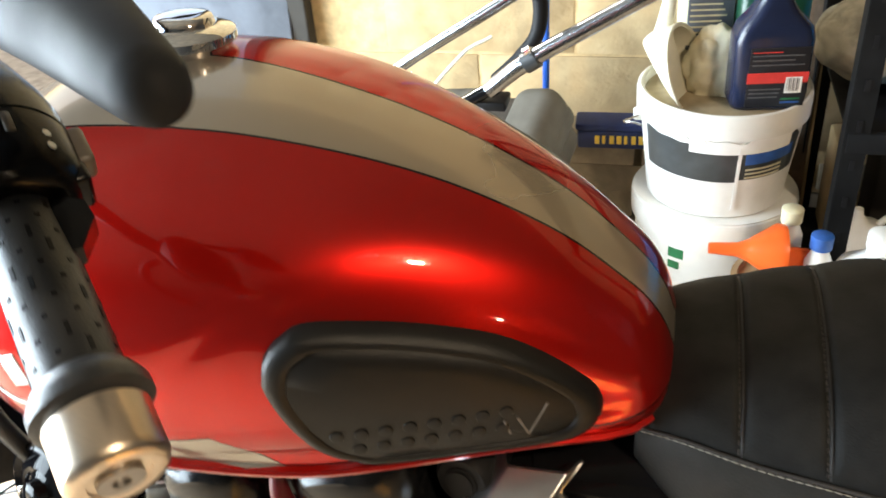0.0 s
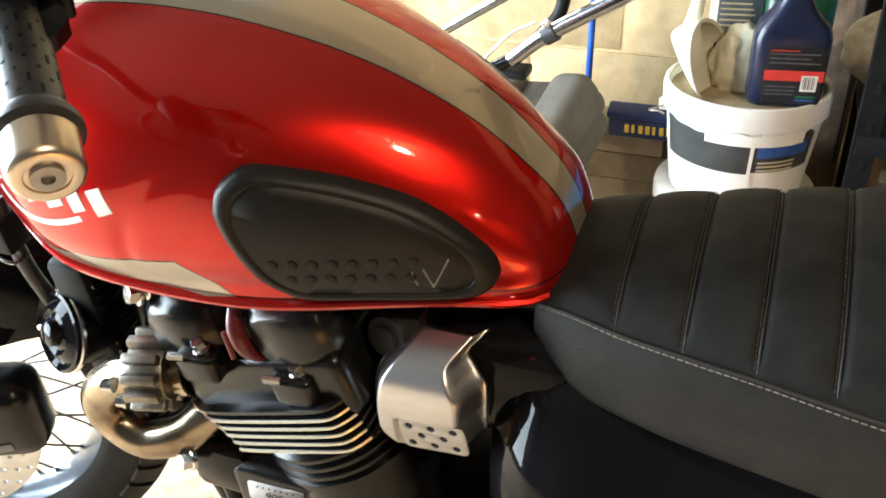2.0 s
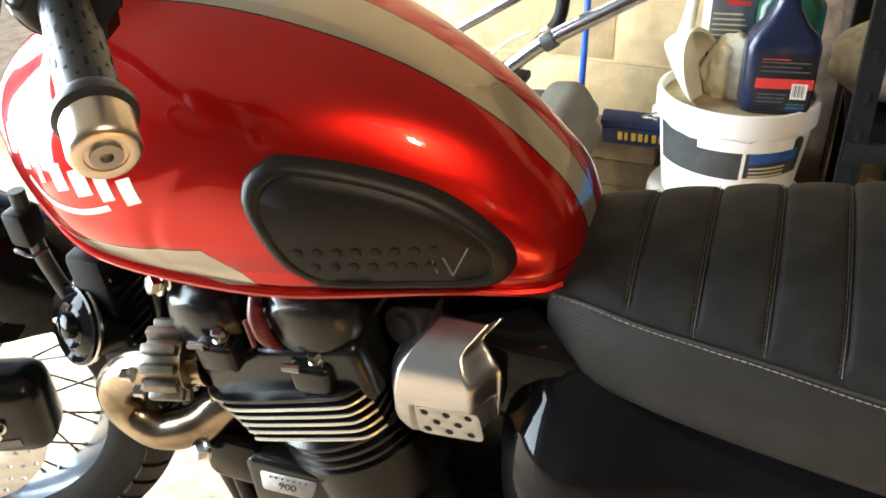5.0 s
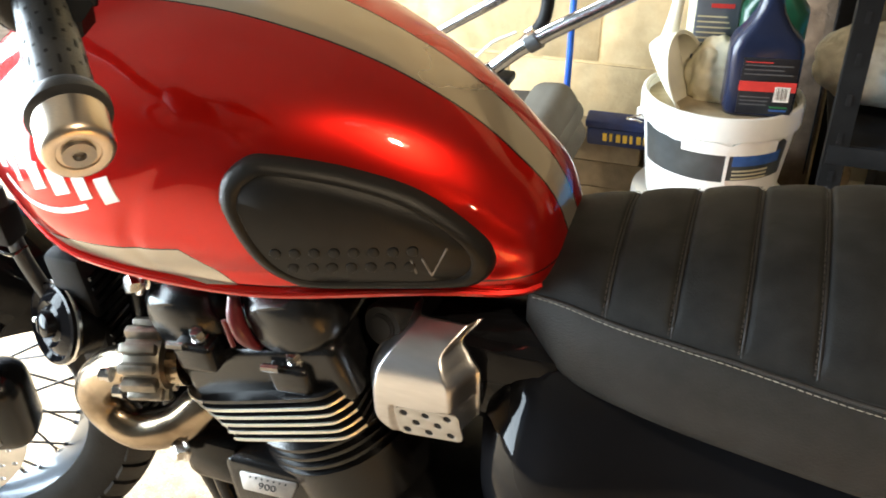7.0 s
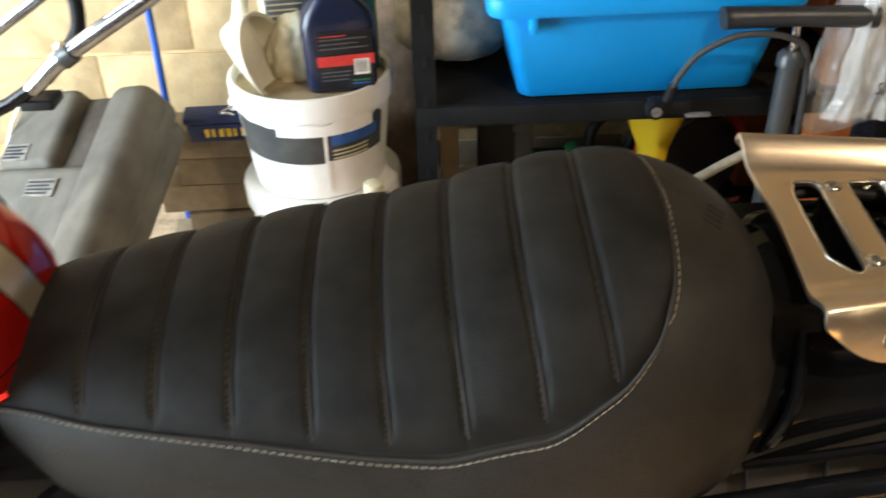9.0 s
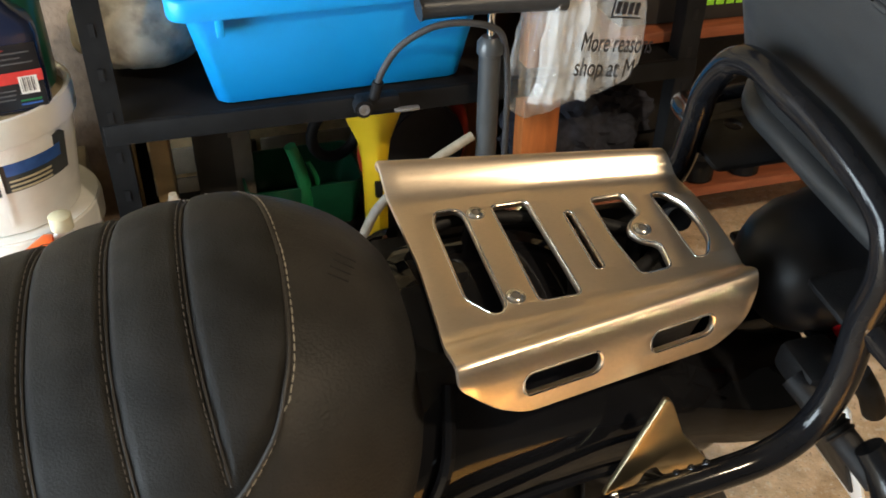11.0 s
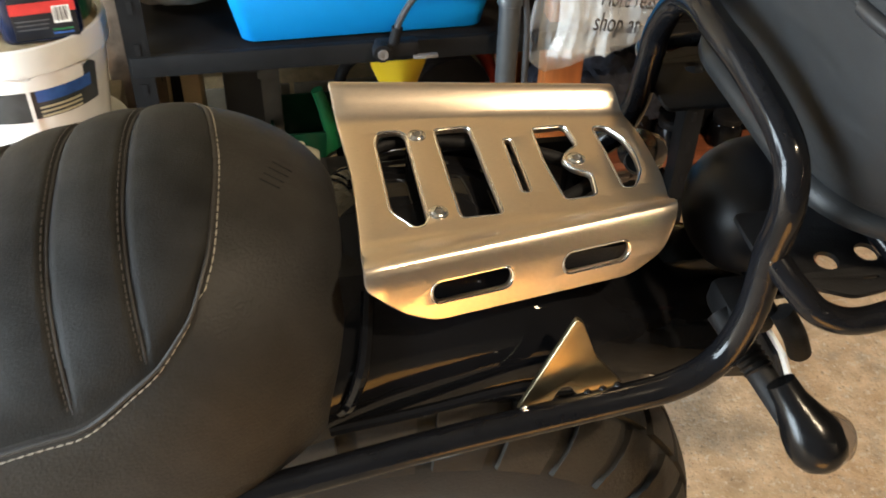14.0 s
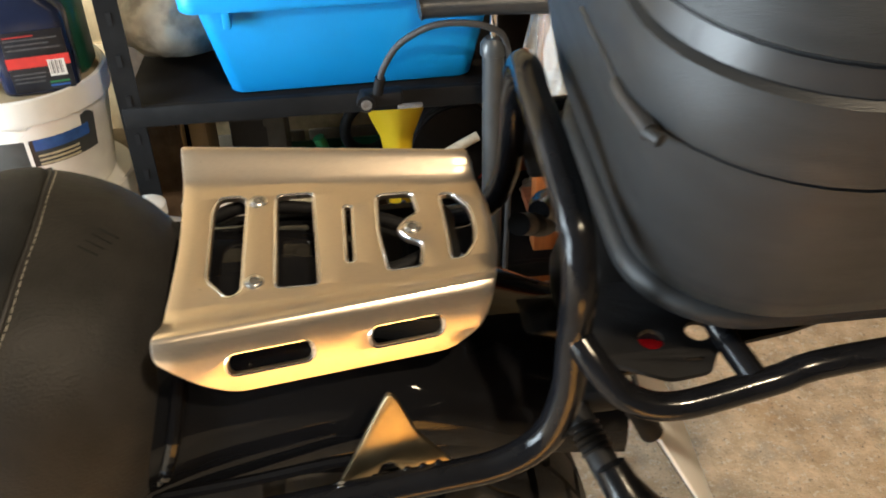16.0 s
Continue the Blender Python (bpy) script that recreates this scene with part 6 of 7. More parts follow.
lower_tub, _ = build_tub("bucket", (0.100, 1.565, 0.0), 0.128, 0.150, 0.290, "white plastic tub with green print, under another tub", "stacked tubs")
wrap("green_print", 0, 0.128, 0.150, 0.29, 238, 250, 0.205, 0.225, M["green_print"], lower_tub)
wrap("green_print", 0, 0.128, 0.150, 0.29, 238, 247, 0.180, 0.196, M["green_print"], lower_tub)
part("lid", turned([(0.142, 0.286), (0.147, 0.288), (0.147, 0.292), (0.01, 0.292)], 48), M["white_tub"], lower_tub)
upper_tub, tub_body = build_tub("bucket", (0.098, 1.56, 0.293), 0.122, 0.147, 0.207, "white plastic tub with torn charcoal label and paint drips", "stacked tubs")
U = (0.122, 0.147, 0.207)
wrap("label", 0, *U, 206, 282, 0.078, 0.150, M["dark_label"], upper_tub, wave=0.002)
wrap("label", 0, *U, 284, 335, 0.082, 0.150, M["dark_label"], upper_tub, wave=0.004)
wrap("blue_print", 0, *U, 287, 328, 0.112, 0.134, M["blue_print"], upper_tub, 0.002)
for k in range(3):
    wrap("label_line", 0, *U, 288, 318, 0.100 - 0.008 * k, 0.1035 - 0.008 * k, M["grey_can"], upper_tub, 0.002)
wrap("torn_paint", 0, *U, 248, 322, 0.134, 0.160, M["dried_paint"], upper_tub, 0.0026, 0.004)
wrap("paint_drip", 0, *U, 281.5, 284, 0.020, 0.145, M["dried_paint"], upper_tub, 0.003)
wrap("paint_drip", 0, *U, 244, 260, 0.150, 0.157, M["dried_paint"], upper_tub, 0.004, 0.003)
part("residue", turned([(0.136, 0.190), (0.10, 0.196), (0.05, 0.193), (0.01, 0.197)], 40), M["grime"], upper_tub, "dirty dried residue")
part("handle_lug", moved(rbox(-0.012, 0.012, -0.006, 0.006, -0.012, 0.012, 0.004), Matrix.Translation((-0.140, -0.02, 0.150))), M["white_tub"], upper_tub)
part("wire_handle", tube([(-0.142, -0.028, 0.150), (-0.168, -0.035, 0.140), (-0.150, -0.05, 0.146), (-0.135, -0.07, 0.150)], 0.002, 6, 4), M["steel"], upper_tub)


oil = thing("oil_bottle", "navy plastic oil bottle with black and red label", "bottle", pose(0.160, 1.498, 0.490, 2, 0, 10))
part("body", bottle_rings([(0.0, 0.050, 0.026, 0.012, 0), (0.004, 0.058, 0.032, 0.016, 0), (0.012, 0.061, 0.034, 0.018, 0), (0.10, 0.062, 0.035, 0.018, 0), (0.122, 0.062, 0.035, 0.018, 0), (0.140, 0.056, 0.033, 0.018, 0.0), (0.160, 0.038, 0.028, 0.018, -0.002),
                           (0.185, 0.024, 0.022, 0.016, -0.004), (0.205, 0.019, 0.019, 0.0185, -0.004), (0.245, 0.018, 0.018, 0.0175, -0.004)]), M["navy"], oil, smooth=50)
part("cap", turned([(0.021, 0.240), (0.021, 0.268), (0.018, 0.271)], 28, (-0.004, 0, 0)), M["label_black"], oil)
lab = part("label", rbox(-0.040, 0.054, -0.0368, -0.0345, 0.010, 0.112, 0.001), M["label_black"], oil, "black label with red stripe")
part("red_stripe", rbox(-0.041, 0.055, -0.0376, -0.036, 0.052, 0.070, 0), M["red_print"], lab, smooth=0)
part("bar_code", rbox(0.020, 0.046, -0.0382, -0.036, 0.034, 0.062, 0), M["white_print"], lab, smooth=0)
for k in range(7):
    part("code_bar", rbox(0.0225 + 0.003 * k, 0.0225 + 0.003 * k + (0.0016 if k % 2 else 0.0008), -0.0386, -0.037, 0.038, 0.060, 0), M["label_black"], lab, smooth=0)
for k, (x0, x1, z) in enumerate(((-0.036, 0.044, 0.098), (-0.036, 0.030, 0.090), (-0.036, 0.046, 0.082), (-0.036, 0.014, 0.040), (-0.036, 0.012, 0.033), (-0.036, 0.010, 0.026))):
    part("print_line", rbox(x0, x1, -0.0375, -0.036, z, z + 0.0022, 0), M["label_grey"], lab, smooth=0)
part("thin_red_line", rbox(-0.036, 0.010, -0.0375, -0.036, 0.104, 0.1055, 0), M["red_print"], lab, smooth=0)
for k, m in enumerate(("green_print", "blue_print")):
    part("print_line", rbox(0.016, 0.046, -0.0375, -0.036, 0.022 - 0.006 * k, 0.025 - 0.006 * k, 0), M[m], lab, smooth=0)

green = thing("bottle", "dark green plastic bottle standing behind the oil bottle", "bottle", pose(0.165, 1.585, 0.485))
part("body", bottle_rings([(0, 0.05, 0.035, 0.02, 0), (0.01, 0.058, 0.04, 0.022, 0), (0.17, 0.058, 0.04, 0.022, 0), (0.21, 0.03, 0.028, 0.02, 0), (0.26, 0.02, 0.02, 0.018, 0)]), M["dark_green"], green, smooth=50)
part("cap", turned([(0.023, 0.258), (0.023, 0.285), (0.02, 0.288)], 24), M["label_black"], green)
grey = thing("bottle", "cream plastic bottle with grey printed label", "bottle", pose(0.060, 1.625, 0.486, 0, 0, 8))
part("body", bottle_rings([(0, 0.04, 0.028, 0.018, 0), (0.01, 0.048, 0.033, 0.02, 0), (0.19, 0.05, 0.034, 0.02, 0), (0.225, 0.03, 0.026, 0.02, 0), (0.25, 0.018, 0.018, 0.017, 0)]), M["grey_can"], grey, smooth=50)
lab = part("label", rbox(-0.038, 0.040, -0.0358, -0.033, 0.06, 0.185, 0.001), M["board"], grey)
part("red_print", rbox(-0.012, 0.030, -0.0366, -0.035, 0.158, 0.166, 0), M["red_print"], lab, smooth=0)
for k in range(7):
    part("print_line", rbox(-0.034, 0.020 + 0.004 * (k % 3), -0.0366, -0.035, 0.140 - 0.010 * k, 0.143 - 0.010 * k, 0), M["grey_can"], lab, smooth=0)
part("cap", turned([(0.02, 0.249), (0.02, 0.27), (0.017, 0.273)], 20), M["label_black"], grey)



def build_milky_funnel():
    """An oblique cone: its wide mouth opens to the side, its spout stands up."""
    funnel = thing("funnel", "milky white plastic funnel resting in the tub, spout up", "funnel", pose(0.098, 1.56, 0.293))
    mouth = Vector((-0.066, -0.035, 0.242))
    spine = spline([(-0.098, -0.010, 0.395), (-0.104, -0.012, 0.340), (-0.110, -0.018, 0.290), (-0.104, -0.028, 0.255), mouth], 6)
    wide = smooth_curve([(0.0, 0.0095), (0.25, 0.0125), (0.5, 0.020), (0.68, 0.042), (0.85, 0.068), (1.0, 0.080)])
    along = Vector((-0.30, 0.0, 0.95)).normalized()
    deep = Vector((0.34, 0.94, 0.0)).normalized()
    rows = []
    for shrink in (1.0, 0.95):
        layer = []
        for k, mid in enumerate(spine):
            t = k / (len(spine) - 1)
            e = ease(0.30, 1.0, t)
            ring = []
            for j in range(36):
                a = 2 * math.pi * j / 36
                u = Vector((1, 0, 0.1)).lerp(along * -1.0, e).normalized() * math.cos(a) + Vector((0, 1, 0)).lerp(deep, e).normalized() * math.sin(a) * 0.9
                ring.append(mid + u * wide(t) * shrink)
            layer.append(ring)
        rows += layer if shrink == 1.0 else layer[::-1]
    part("cone", loft(rows, caps=False), M["milky"], funnel, smooth=60)
    lip = [mouth + (along * -math.cos(2 * math.pi * j / 36) + deep * math.sin(2 * math.pi * j / 36) * 0.9) * 0.081 for j in range(37)]
    part("rim", tube(lip, 0.0026, 8, 1), M["milky"], funnel)


build_milky_funnel()


def crumple(name, at, size, seed, mat, label, category, squash=(1, 1, 1), rough=0.25, detail=3):
    """A creased soft lump."""
    ob = thing(name, label, category, Matrix.Translation(at))
    bm = bmesh.new()
    bmesh.ops.create_icosphere(bm, subdivisions=5, radius=1.0)
    for v in bm.verts:
        p = v.co * 1.6 + Vector((seed * 7.1, seed * 3.3, seed))
        d = sum(abs(noise.noise(p * 2 ** k)) / 1.7 ** k for k in range(detail))
        v.co = v.co * (1 + rough * (d - 0.5))
        v.co = Vector((v.co.x * squash[0], v.co.y * squash[1], max(v.co.z, -0.75) * squash[2])) * size
    part("folds", bm, mat, ob, smooth=35)
    return ob


crumple("plastic_wrap", (0.088, 1.560, 0.525), 0.076, 3, M["film"], "crumpled yellowed clear plastic in the tub", "wrapping", (0.85, 0.6, 1.0), 0.22, 2)

# orange funnel, jug and caps on the ground beside the tubs
stool = thing("paint_tin", "dusty dark tin under the orange funnel", "tin", pose(0.215, 1.30, 0))
part("body", turned([(0.085, 0.0), (0.088, 0.004), (0.088, 0.262), (0.09, 0.265), (0.09, 0.270), (0.08, 0.270), (0.078, 0.264), (0.01, 0.264)], 40), M["cardboard"], stool)
spill = thing("funnel", "orange plastic funnel lying on its side", "funnel", pose(0.165, 1.30, 0.318, 0, 0, 0))
part("cone", turned([(0.045, 0.0), (0.046, 0.012), (0.018, 0.055), (0.012, 0.070), (0.009, 0.115), (0.007, 0.115), (0.014, 0.055), (0.04, 0.012), (0.042, 0.0)], 32, (0.035, 0, 0.003), (-1, -0.1, 0.05), caps=False), M["orange"], spill, smooth=50)
part("grip_tab", rbox(0.028, 0.075, -0.006, 0.006, -0.042, 0.012, 0.004), M["orange"], spill)
for x, y, m, r, h, lab_ in ((0.252, 1.285, "blue_print", 0.017, 0.09, "small clear bottle with blue cap"), (0.212, 1.345, "grey_can", 0.017, 0.10, "small clear bottle with grey cap")):
    small = thing("bottle", lab_, "bottle", pose(x, y, 0.268), "small bottles")
    part("body", turned([(r, 0), (r + 0.004, 0.004), (r + 0.004, h - 0.04), (r - 0.004, h - 0.02), (r - 0.006, h - 0.012)], 24), M["white_plastic"], small, smooth=50)
    part("cap", turned([(r, h - 0.014), (r, h + 0.008), (r - 0.003, h + 0.010)], 24), M[m], small)
can = thing("plastic_can", "white plastic can with pointed spout under the shelf", "can", pose(0.375, 1.60, 0.081, 0, 0, 15) @ Matrix.Diagonal((0.72, 0.72, 0.57, 1)))
part("body", bottle_rings([(0, 0.075, 0.06, 0.03, 0), (0.01, 0.085, 0.07, 0.035, 0), (0.15, 0.085, 0.07, 0.035, 0), (0.205, 0.060, 0.05, 0.035, 0), (0.225, 0.03, 0.03, 0.025, -0.01), (0.255, 0.014, 0.014, 0.012, -0.012), (0.278, 0.010, 0.010, 0.009, -0.012)]), M["white_plastic"], can, smooth=50)
part("handle", tube([(0.04, 0, 0.20), (0.075, 0, 0.235), (0.08, 0, 0.20), (0.075, 0, 0.15)], 0.010, 10, 5), M["white_plastic"], can)
jerry = thing("plastic_can", "off-white plastic jerry can under the shelf", "can", pose(0.535, 1.62, 0.081, 0, 0, -10) @ Matrix.Diagonal((0.80, 0.80, 0.52, 1)))
part("body", bottle_rings([(0, 0.06, 0.05, 0.02, 0), (0.01, 0.066, 0.056, 0.025, 0), (0.12, 0.066, 0.056, 0.025, 0), (0.15, 0.04, 0.035, 0.02, 0.01), (0.165, 0.02, 0.02, 0.018, 0.015), (0.185, 0.02, 0.02, 0.018, 0.015)]), M["milky"], jerry, smooth=50)
part("handle", tube([(0.0, 0, 0.15), (-0.04, 0, 0.17), (-0.055, 0, 0.14)], 0.009, 10, 5), M["milky"], jerry)
big = thing("plastic_can", "large white plastic container on the floor", "can", pose(0.34, 1.27, 0, 0, 0, 10))
part("body", bottle_rings([(0, 0.06, 0.06, 0.03, 0), (0.01, 0.07, 0.07, 0.035, 0), (0.27, 0.07, 0.07, 0.035, 0), (0.32, 0.055, 0.055, 0.035, 0), (0.345, 0.025, 0.025, 0.022, 0), (0.365, 0.025, 0.025, 0.022, 0)]), M["white_plastic"], big, smooth=50)
part("cap", turned([(0.028, 0.362), (0.028, 0.382), (0.024, 0.385)], 24), M["white_tub"], big)

# ---- tool case, folded bag, brick stack, pole and folded trolley by the wall ----
# the case is tipped back against the wall; its lid has two broad ridges with a deep channel between, closed below
CASE_L = 0.460
tool_case = thing("tool_case", "dusty grey ribbed plastic tool case tipped back by the wall", "tool case", pose(-0.188, 1.554, 0.495, -54.8, -13.4, -27.0))
part("shell", rbox(-0.356, -0.012, 0.075, 0.150, -CASE_L, -0.020, 0.035, 5), M["case_grey"], tool_case, smooth=50)
lid = part("lid", rbox(-0.356, -0.004, 0.040, 0.100, -CASE_L + 0.004, -0.006, 0.026, 5), M["case_grey"], tool_case, smooth=50)
part("ridge", rbox(-0.104, -0.002, -0.004, 0.080, -CASE_L + 0.010, -0.002, 0.034, 6), M["case_grey"], lid, smooth=50)
part("ridge", rbox(-0.345, -0.190, -0.002, 0.080, -0.176, -0.004, 0.020, 5), M["case_grey"], lid, smooth=50)
part("lower_panel", rbox(-0.352, -0.050, 0.000, 0.080, -CASE_L + 0.010, -0.172, 0.022, 5), M["case_grey"], lid, smooth=50)
# the channel's floor is dark brown, with its shade put into the colour
part("recess", rbox(-0.192, -0.102, 0.032, 0.050, -0.170, -0.012, 0.004), M["case_recess"], lid, "dark brown sunk recess between the ridges, shade in its colour")
for x0, x1, z in ((-0.325, -0.255, -0.128), (-0.215, -0.135, -0.205)):
    lab = part("printed_label", rbox(x0, x1, -0.0045, 0.004, z - 0.036, z, 0.001), M["case_label"], lid, "worn grey printed label")
    for k in range(4):
        part("print_line", rbox(x0 + 0.005, x1 - 0.006 - 0.010 * (k % 2), -0.0056, -0.004, z - 0.010 - 0.0075 * k, z - 0.006 - 0.0075 * k, 0), M["label_black"], lab, smooth=0)

stack = thing("brick_stack", "low dusty stack of pale bricks and offcuts", "bricks", pose(-0.05, 1.73, 0, 0, 0, 2))
brick_mesh = rbox(-0.105, 0.105, -0.05, 0.05, -0.0315, 0.0315, 0.004)
first = part("brick", brick_mesh, M["brick"], stack)
rng = random.Random(5)
for row in range(5):
    for col in range(2):
        ob = first if row == col == 0 else new("brick", first.data)
        ob.parent = stack
        ob.matrix_basis = pose(-0.11 + 0.222 * col + 0.05 * (row % 2), rng.uniform(-0.008, 0.008), 0.034 + 0.066 * row, 0, 0, rng.uniform(-3, 3))
bag = thing("folded_bag", "folded blue woven bag with yellow lettering strip", "bag", pose(-0.085, 1.685, 0.340, 16, 0, 2))
for k, (dx, z0, z1) in enumerate(((0.0, 0.0, 0.046), (-0.004, 0.046, 0.064))):
    part("fold", rbox(-0.080 + dx, 0.075 + dx, -0.060 - 0.002 * k, -0.02, z0, z1, 0.006), M["blue_bag"], bag)
for k in range(7):
    part("yellow_bar", rbox(-0.046 + 0.014 * k, -0.037 + 0.014 * k - 0.003 * (k % 3 == 1), -0.0625, -0.059, 0.016, 0.036, 0.001), M["yellow_print"], bag, smooth=0)

pole = thing("pole", "thin blue painted pole leaning by the wall", "pole", pose(-0.252, 1.80, 0, 0, 0, 0))
part("shaft", tube([(0, 0, 0), (0, 0.03, 0.7), (0.0, 0.06, 1.3)], 0.0075, 12, 2), M["blue_pole"], pole)

trolley = thing("folded_trolley", "folded black tubular frame with clamp and strap", "trolley", pose(0, 0, 0))
part("main_tube", tube([(-0.42, 1.22, 0.0), (-0.40, 1.22, 0.49), (-0.246, 1.22, 0.621)], 0.010, 12, 4), M["tube_black"], trolley)
part("push_tube", tube([(-0.250, 1.22, 0.617), (-0.187, 1.22, 0.667), (-0.045, 1.22, 0.751), (0.12, 1.22, 0.85), (0.16, 1.24, 0.87)], 0.0125, 14, 4), M["satin_tube"], trolley)
part("push_tube", tube([(-0.50, 1.30, 0.0), (-0.47, 1.30, 0.55), (-0.416, 1.30, 0.612), (-0.257, 1.30, 0.712), (-0.05, 1.31, 0.84), (0.12, 1.30, 0.93)], 0.0095, 12, 4), M["satin_tube"], trolley)
part("strap", tube([(-0.25, 1.27, 0.612), (-0.21, 1.275, 0.650), (-0.185, 1.28, 0.69), (-0.19, 1.285, 0.75), (-0.25, 1.285, 0.80)], 0.011, 10, 5), M["matt_black"], trolley)
clampring = part("clamp", tube([(-0.196, 1.22, 0.660), (-0.178, 1.22, 0.6715)], 0.0155, 14, 1, curved=False), M["grey_tube"], trolley)
part("clamp_bolt", tube([(-0.195, 1.205, 0.682), (-0.186, 1.205, 0.688)], 0.005, 8, 1, curved=False), M["steel"], clampring)
part("foot_knob", rbox(-0.275, -0.225, 1.215, 1.262, 0.585, 0.60, 0.004), M["matt_black"], trolley)
panel = thing("leaning_panel", "pale blue-grey painted panel leaning by the open corner", "panel", pose(-0.99, 1.86, 0.0, -5, 0, 0))
part("board", rbox(-0.30, 0.135, -0.012, 0.012, 0.03, 1.0, 0.004), M["board"], panel)
part("foot_batten", rbox(-0.30, 0.135, -0.018, 0.014, 0, 0.045, 0.003), M["sack"], panel)
twig = thing("stick", "thin pale stick lying across the trolley", "stick", pose(0, 0, 0))
part("shaft", tube([(-0.58, 1.60, 0.0), (-0.52, 1.62, 0.33), (-0.40, 1.63, 0.50), (-0.33, 1.64, 0.545)], 0.0035, 8, 4), M["milky"], twig)

# ---- shelf unit with its load ----
shelf = thing("shelf_unit", "black metal shelf unit with bolted posts", "shelf", pose(0, 0, 0))
for x in (0.305, 1.30):
    for y in (1.44, 1.86):
        s = 1 if y < 1.6 else -1
        post = part("post", joined(rbox(x - 0.018, x + 0.018, y - 0.0015, y + 0.0015, 0, 1.6, 0), rbox(x - 0.0195, x - 0.0165, y, y + s * 0.036, 0, 1.6, 0)), M["shelf"], shelf, smooth=0)
        for k in range(20):
            part("slot_hole", rbox(x - 0.004, x + 0.004, y - s * 0.0022 - 0.0008, y - s * 0.0022 + 0.0008, 0.05 + 0.07 * k, 0.07 + 0.07 * k, 0), M["matt_black"], post, smooth=0)
for z in (0.08, 0.465, 0.95, 1.5):
    board = part("shelf_board", rbox(0.29, 1.32, 1.45, 1.87, z - 0.006, z, 0.002), M["shelf"], shelf)
    part("front_lip", rbox(0.29, 1.32, 1.436, 1.451, z - 0.034, z + 0.002, 0.003), M["shelf"], board)

crate = thing("storage_box", "bright blue plastic storage box on the shelf", "box", pose(0.670, 1.625, 0.467, 0, 0, 1.5))


def crate_rings(rows):
    return bottle_rings([(z, hx, hy, r, 0) for z, hx, hy, r in rows], 5)


body = part("body", crate_rings([(0.0, 0.200, 0.150, 0.02), (0.004, 0.206, 0.156, 0.024), (0.155, 0.240, 0.180, 0.026), (0.165, 0.242, 0.182, 0.026), (0.160, 0.236, 0.176, 0.024), (0.01, 0.203, 0.152, 0.02)]), M["crate"], crate, smooth=50)
part("rim", crate_rings([(0.158, 0.242, 0.182, 0.026), (0.158, 0.262, 0.202, 0.032), (0.162, 0.264, 0.204, 0.033), (0.188, 0.265, 0.205, 0.033), (0.192, 0.262, 0.202, 0.032), (0.192, 0.245, 0.185, 0.026)]), M["crate"], crate, "thick folded box rim", smooth=50)
for x in (-0.19, 0.19):
    for s in (-1, 1):
        part("rib", rbox(x - 0.006, x + 0.006, s * 0.176, s * 0.202, 0.130, 0.168, 0.002), M["crate"], body)
part("dark_load", crate_rings([(0.12, 0.22, 0.16, 0.02), (0.175, 0.235, 0.175, 0.02), (0.185, 0.22, 0.16, 0.05)]), M["dark_box"], crate)
crumple("cement_sack", (0.365, 1.66, 0.545), 0.088, 2, M["sack"], "stained pale sack slumped on the shelf", "sack", (1.35, 1.1, 0.90), 0.12, 2)
offcut = thing("board_offcut", "dirty brown board leaning behind the tubs", "board", pose(0.245, 1.80, 0.0, -8, 0, 0))
part("board", rbox(-0.06, 0.05, -0.009, 0.009, 0, 0.66, 0.003), M["carpet"], offcut)
part("edge_strip", rbox(0.0505, 0.056, -0.011, 0.011, 0, 0.66, 0.002), M["cardboard"], offcut)

# ---- floor pump, spade handle, hoops and odd things under the shelf ----
pump = thing("floor_pump", "grey bicycle floor pump with black handle and hose", "pump", pose(0.905, 1.40, 0.0))
part("barrel", turned([(0.018, 0.02), (0.018, 0.535), (0.022, 0.537), (0.022, 0.555), (0.014, 0.565)], 24), M["grey_tube"], pump)
part("base_plate", rbox(-0.09, 0.09, -0.05, 0.05, 0, 0.02, 0.008), M["matt_black"], pump)
part("rod", turned([(0.006, 0.56), (0.006, 0.61)], 12), M["steel"], pump)
part("handle", tube([(-0.118, 0.01, 0.617), (-0.10, 0.01, 0.618), (0.0, 0, 0.62), (0.10, -0.01, 0.620), (0.118, -0.01, 0.62)], lambda t: 0.0165 + 0.003 * abs(2 * t - 1), 18, 4), M["rubber"], pump, "black ribbed T handle")
hose = part("hose", tube([(0.024, -0.01, 0.06), (0.030, -0.012, 0.40), (0.022, -0.012, 0.545), (-0.01, -0.02, 0.590), (-0.09, -0.02, 0.600), (-0.150, -0.01, 0.570), (-0.180, 0.0, 0.525), (-0.190, 0.01, 0.488)], 0.0055, 12, 7), M["hose"], pump, "thin grey braided hose")
part("hose_ferrule", tube([(-0.186, 0.006, 0.505), (-0.192, 0.012, 0.475)], 0.009, 12, 1, curved=False), M["matt_black"], hose)
head = part("valve_head", joined(rbox(-0.222, -0.150, 0.005, 0.035, 0.452, 0.478, 0.006), turned([(0.015, -0.012), (0.016, 0.0), (0.015, 0.012)], 20, (-0.212, 0.010, 0.463), (0, 1, 0))), M["matt_black"], pump)
part("valve_ring", turned([(0.009, 0.0), (0.009, 0.002), (0.005, 0.002), (0.0045, -0.002), (0.0, -0.002)], 20, (-0.212, -0.0035, 0.463), (0, -1, 0)), M["pad_edge"], head)
part("lever", rbox(-0.160, -0.118, 0.000, 0.012, 0.449, 0.455, 0.002), M["pad_edge"], head)

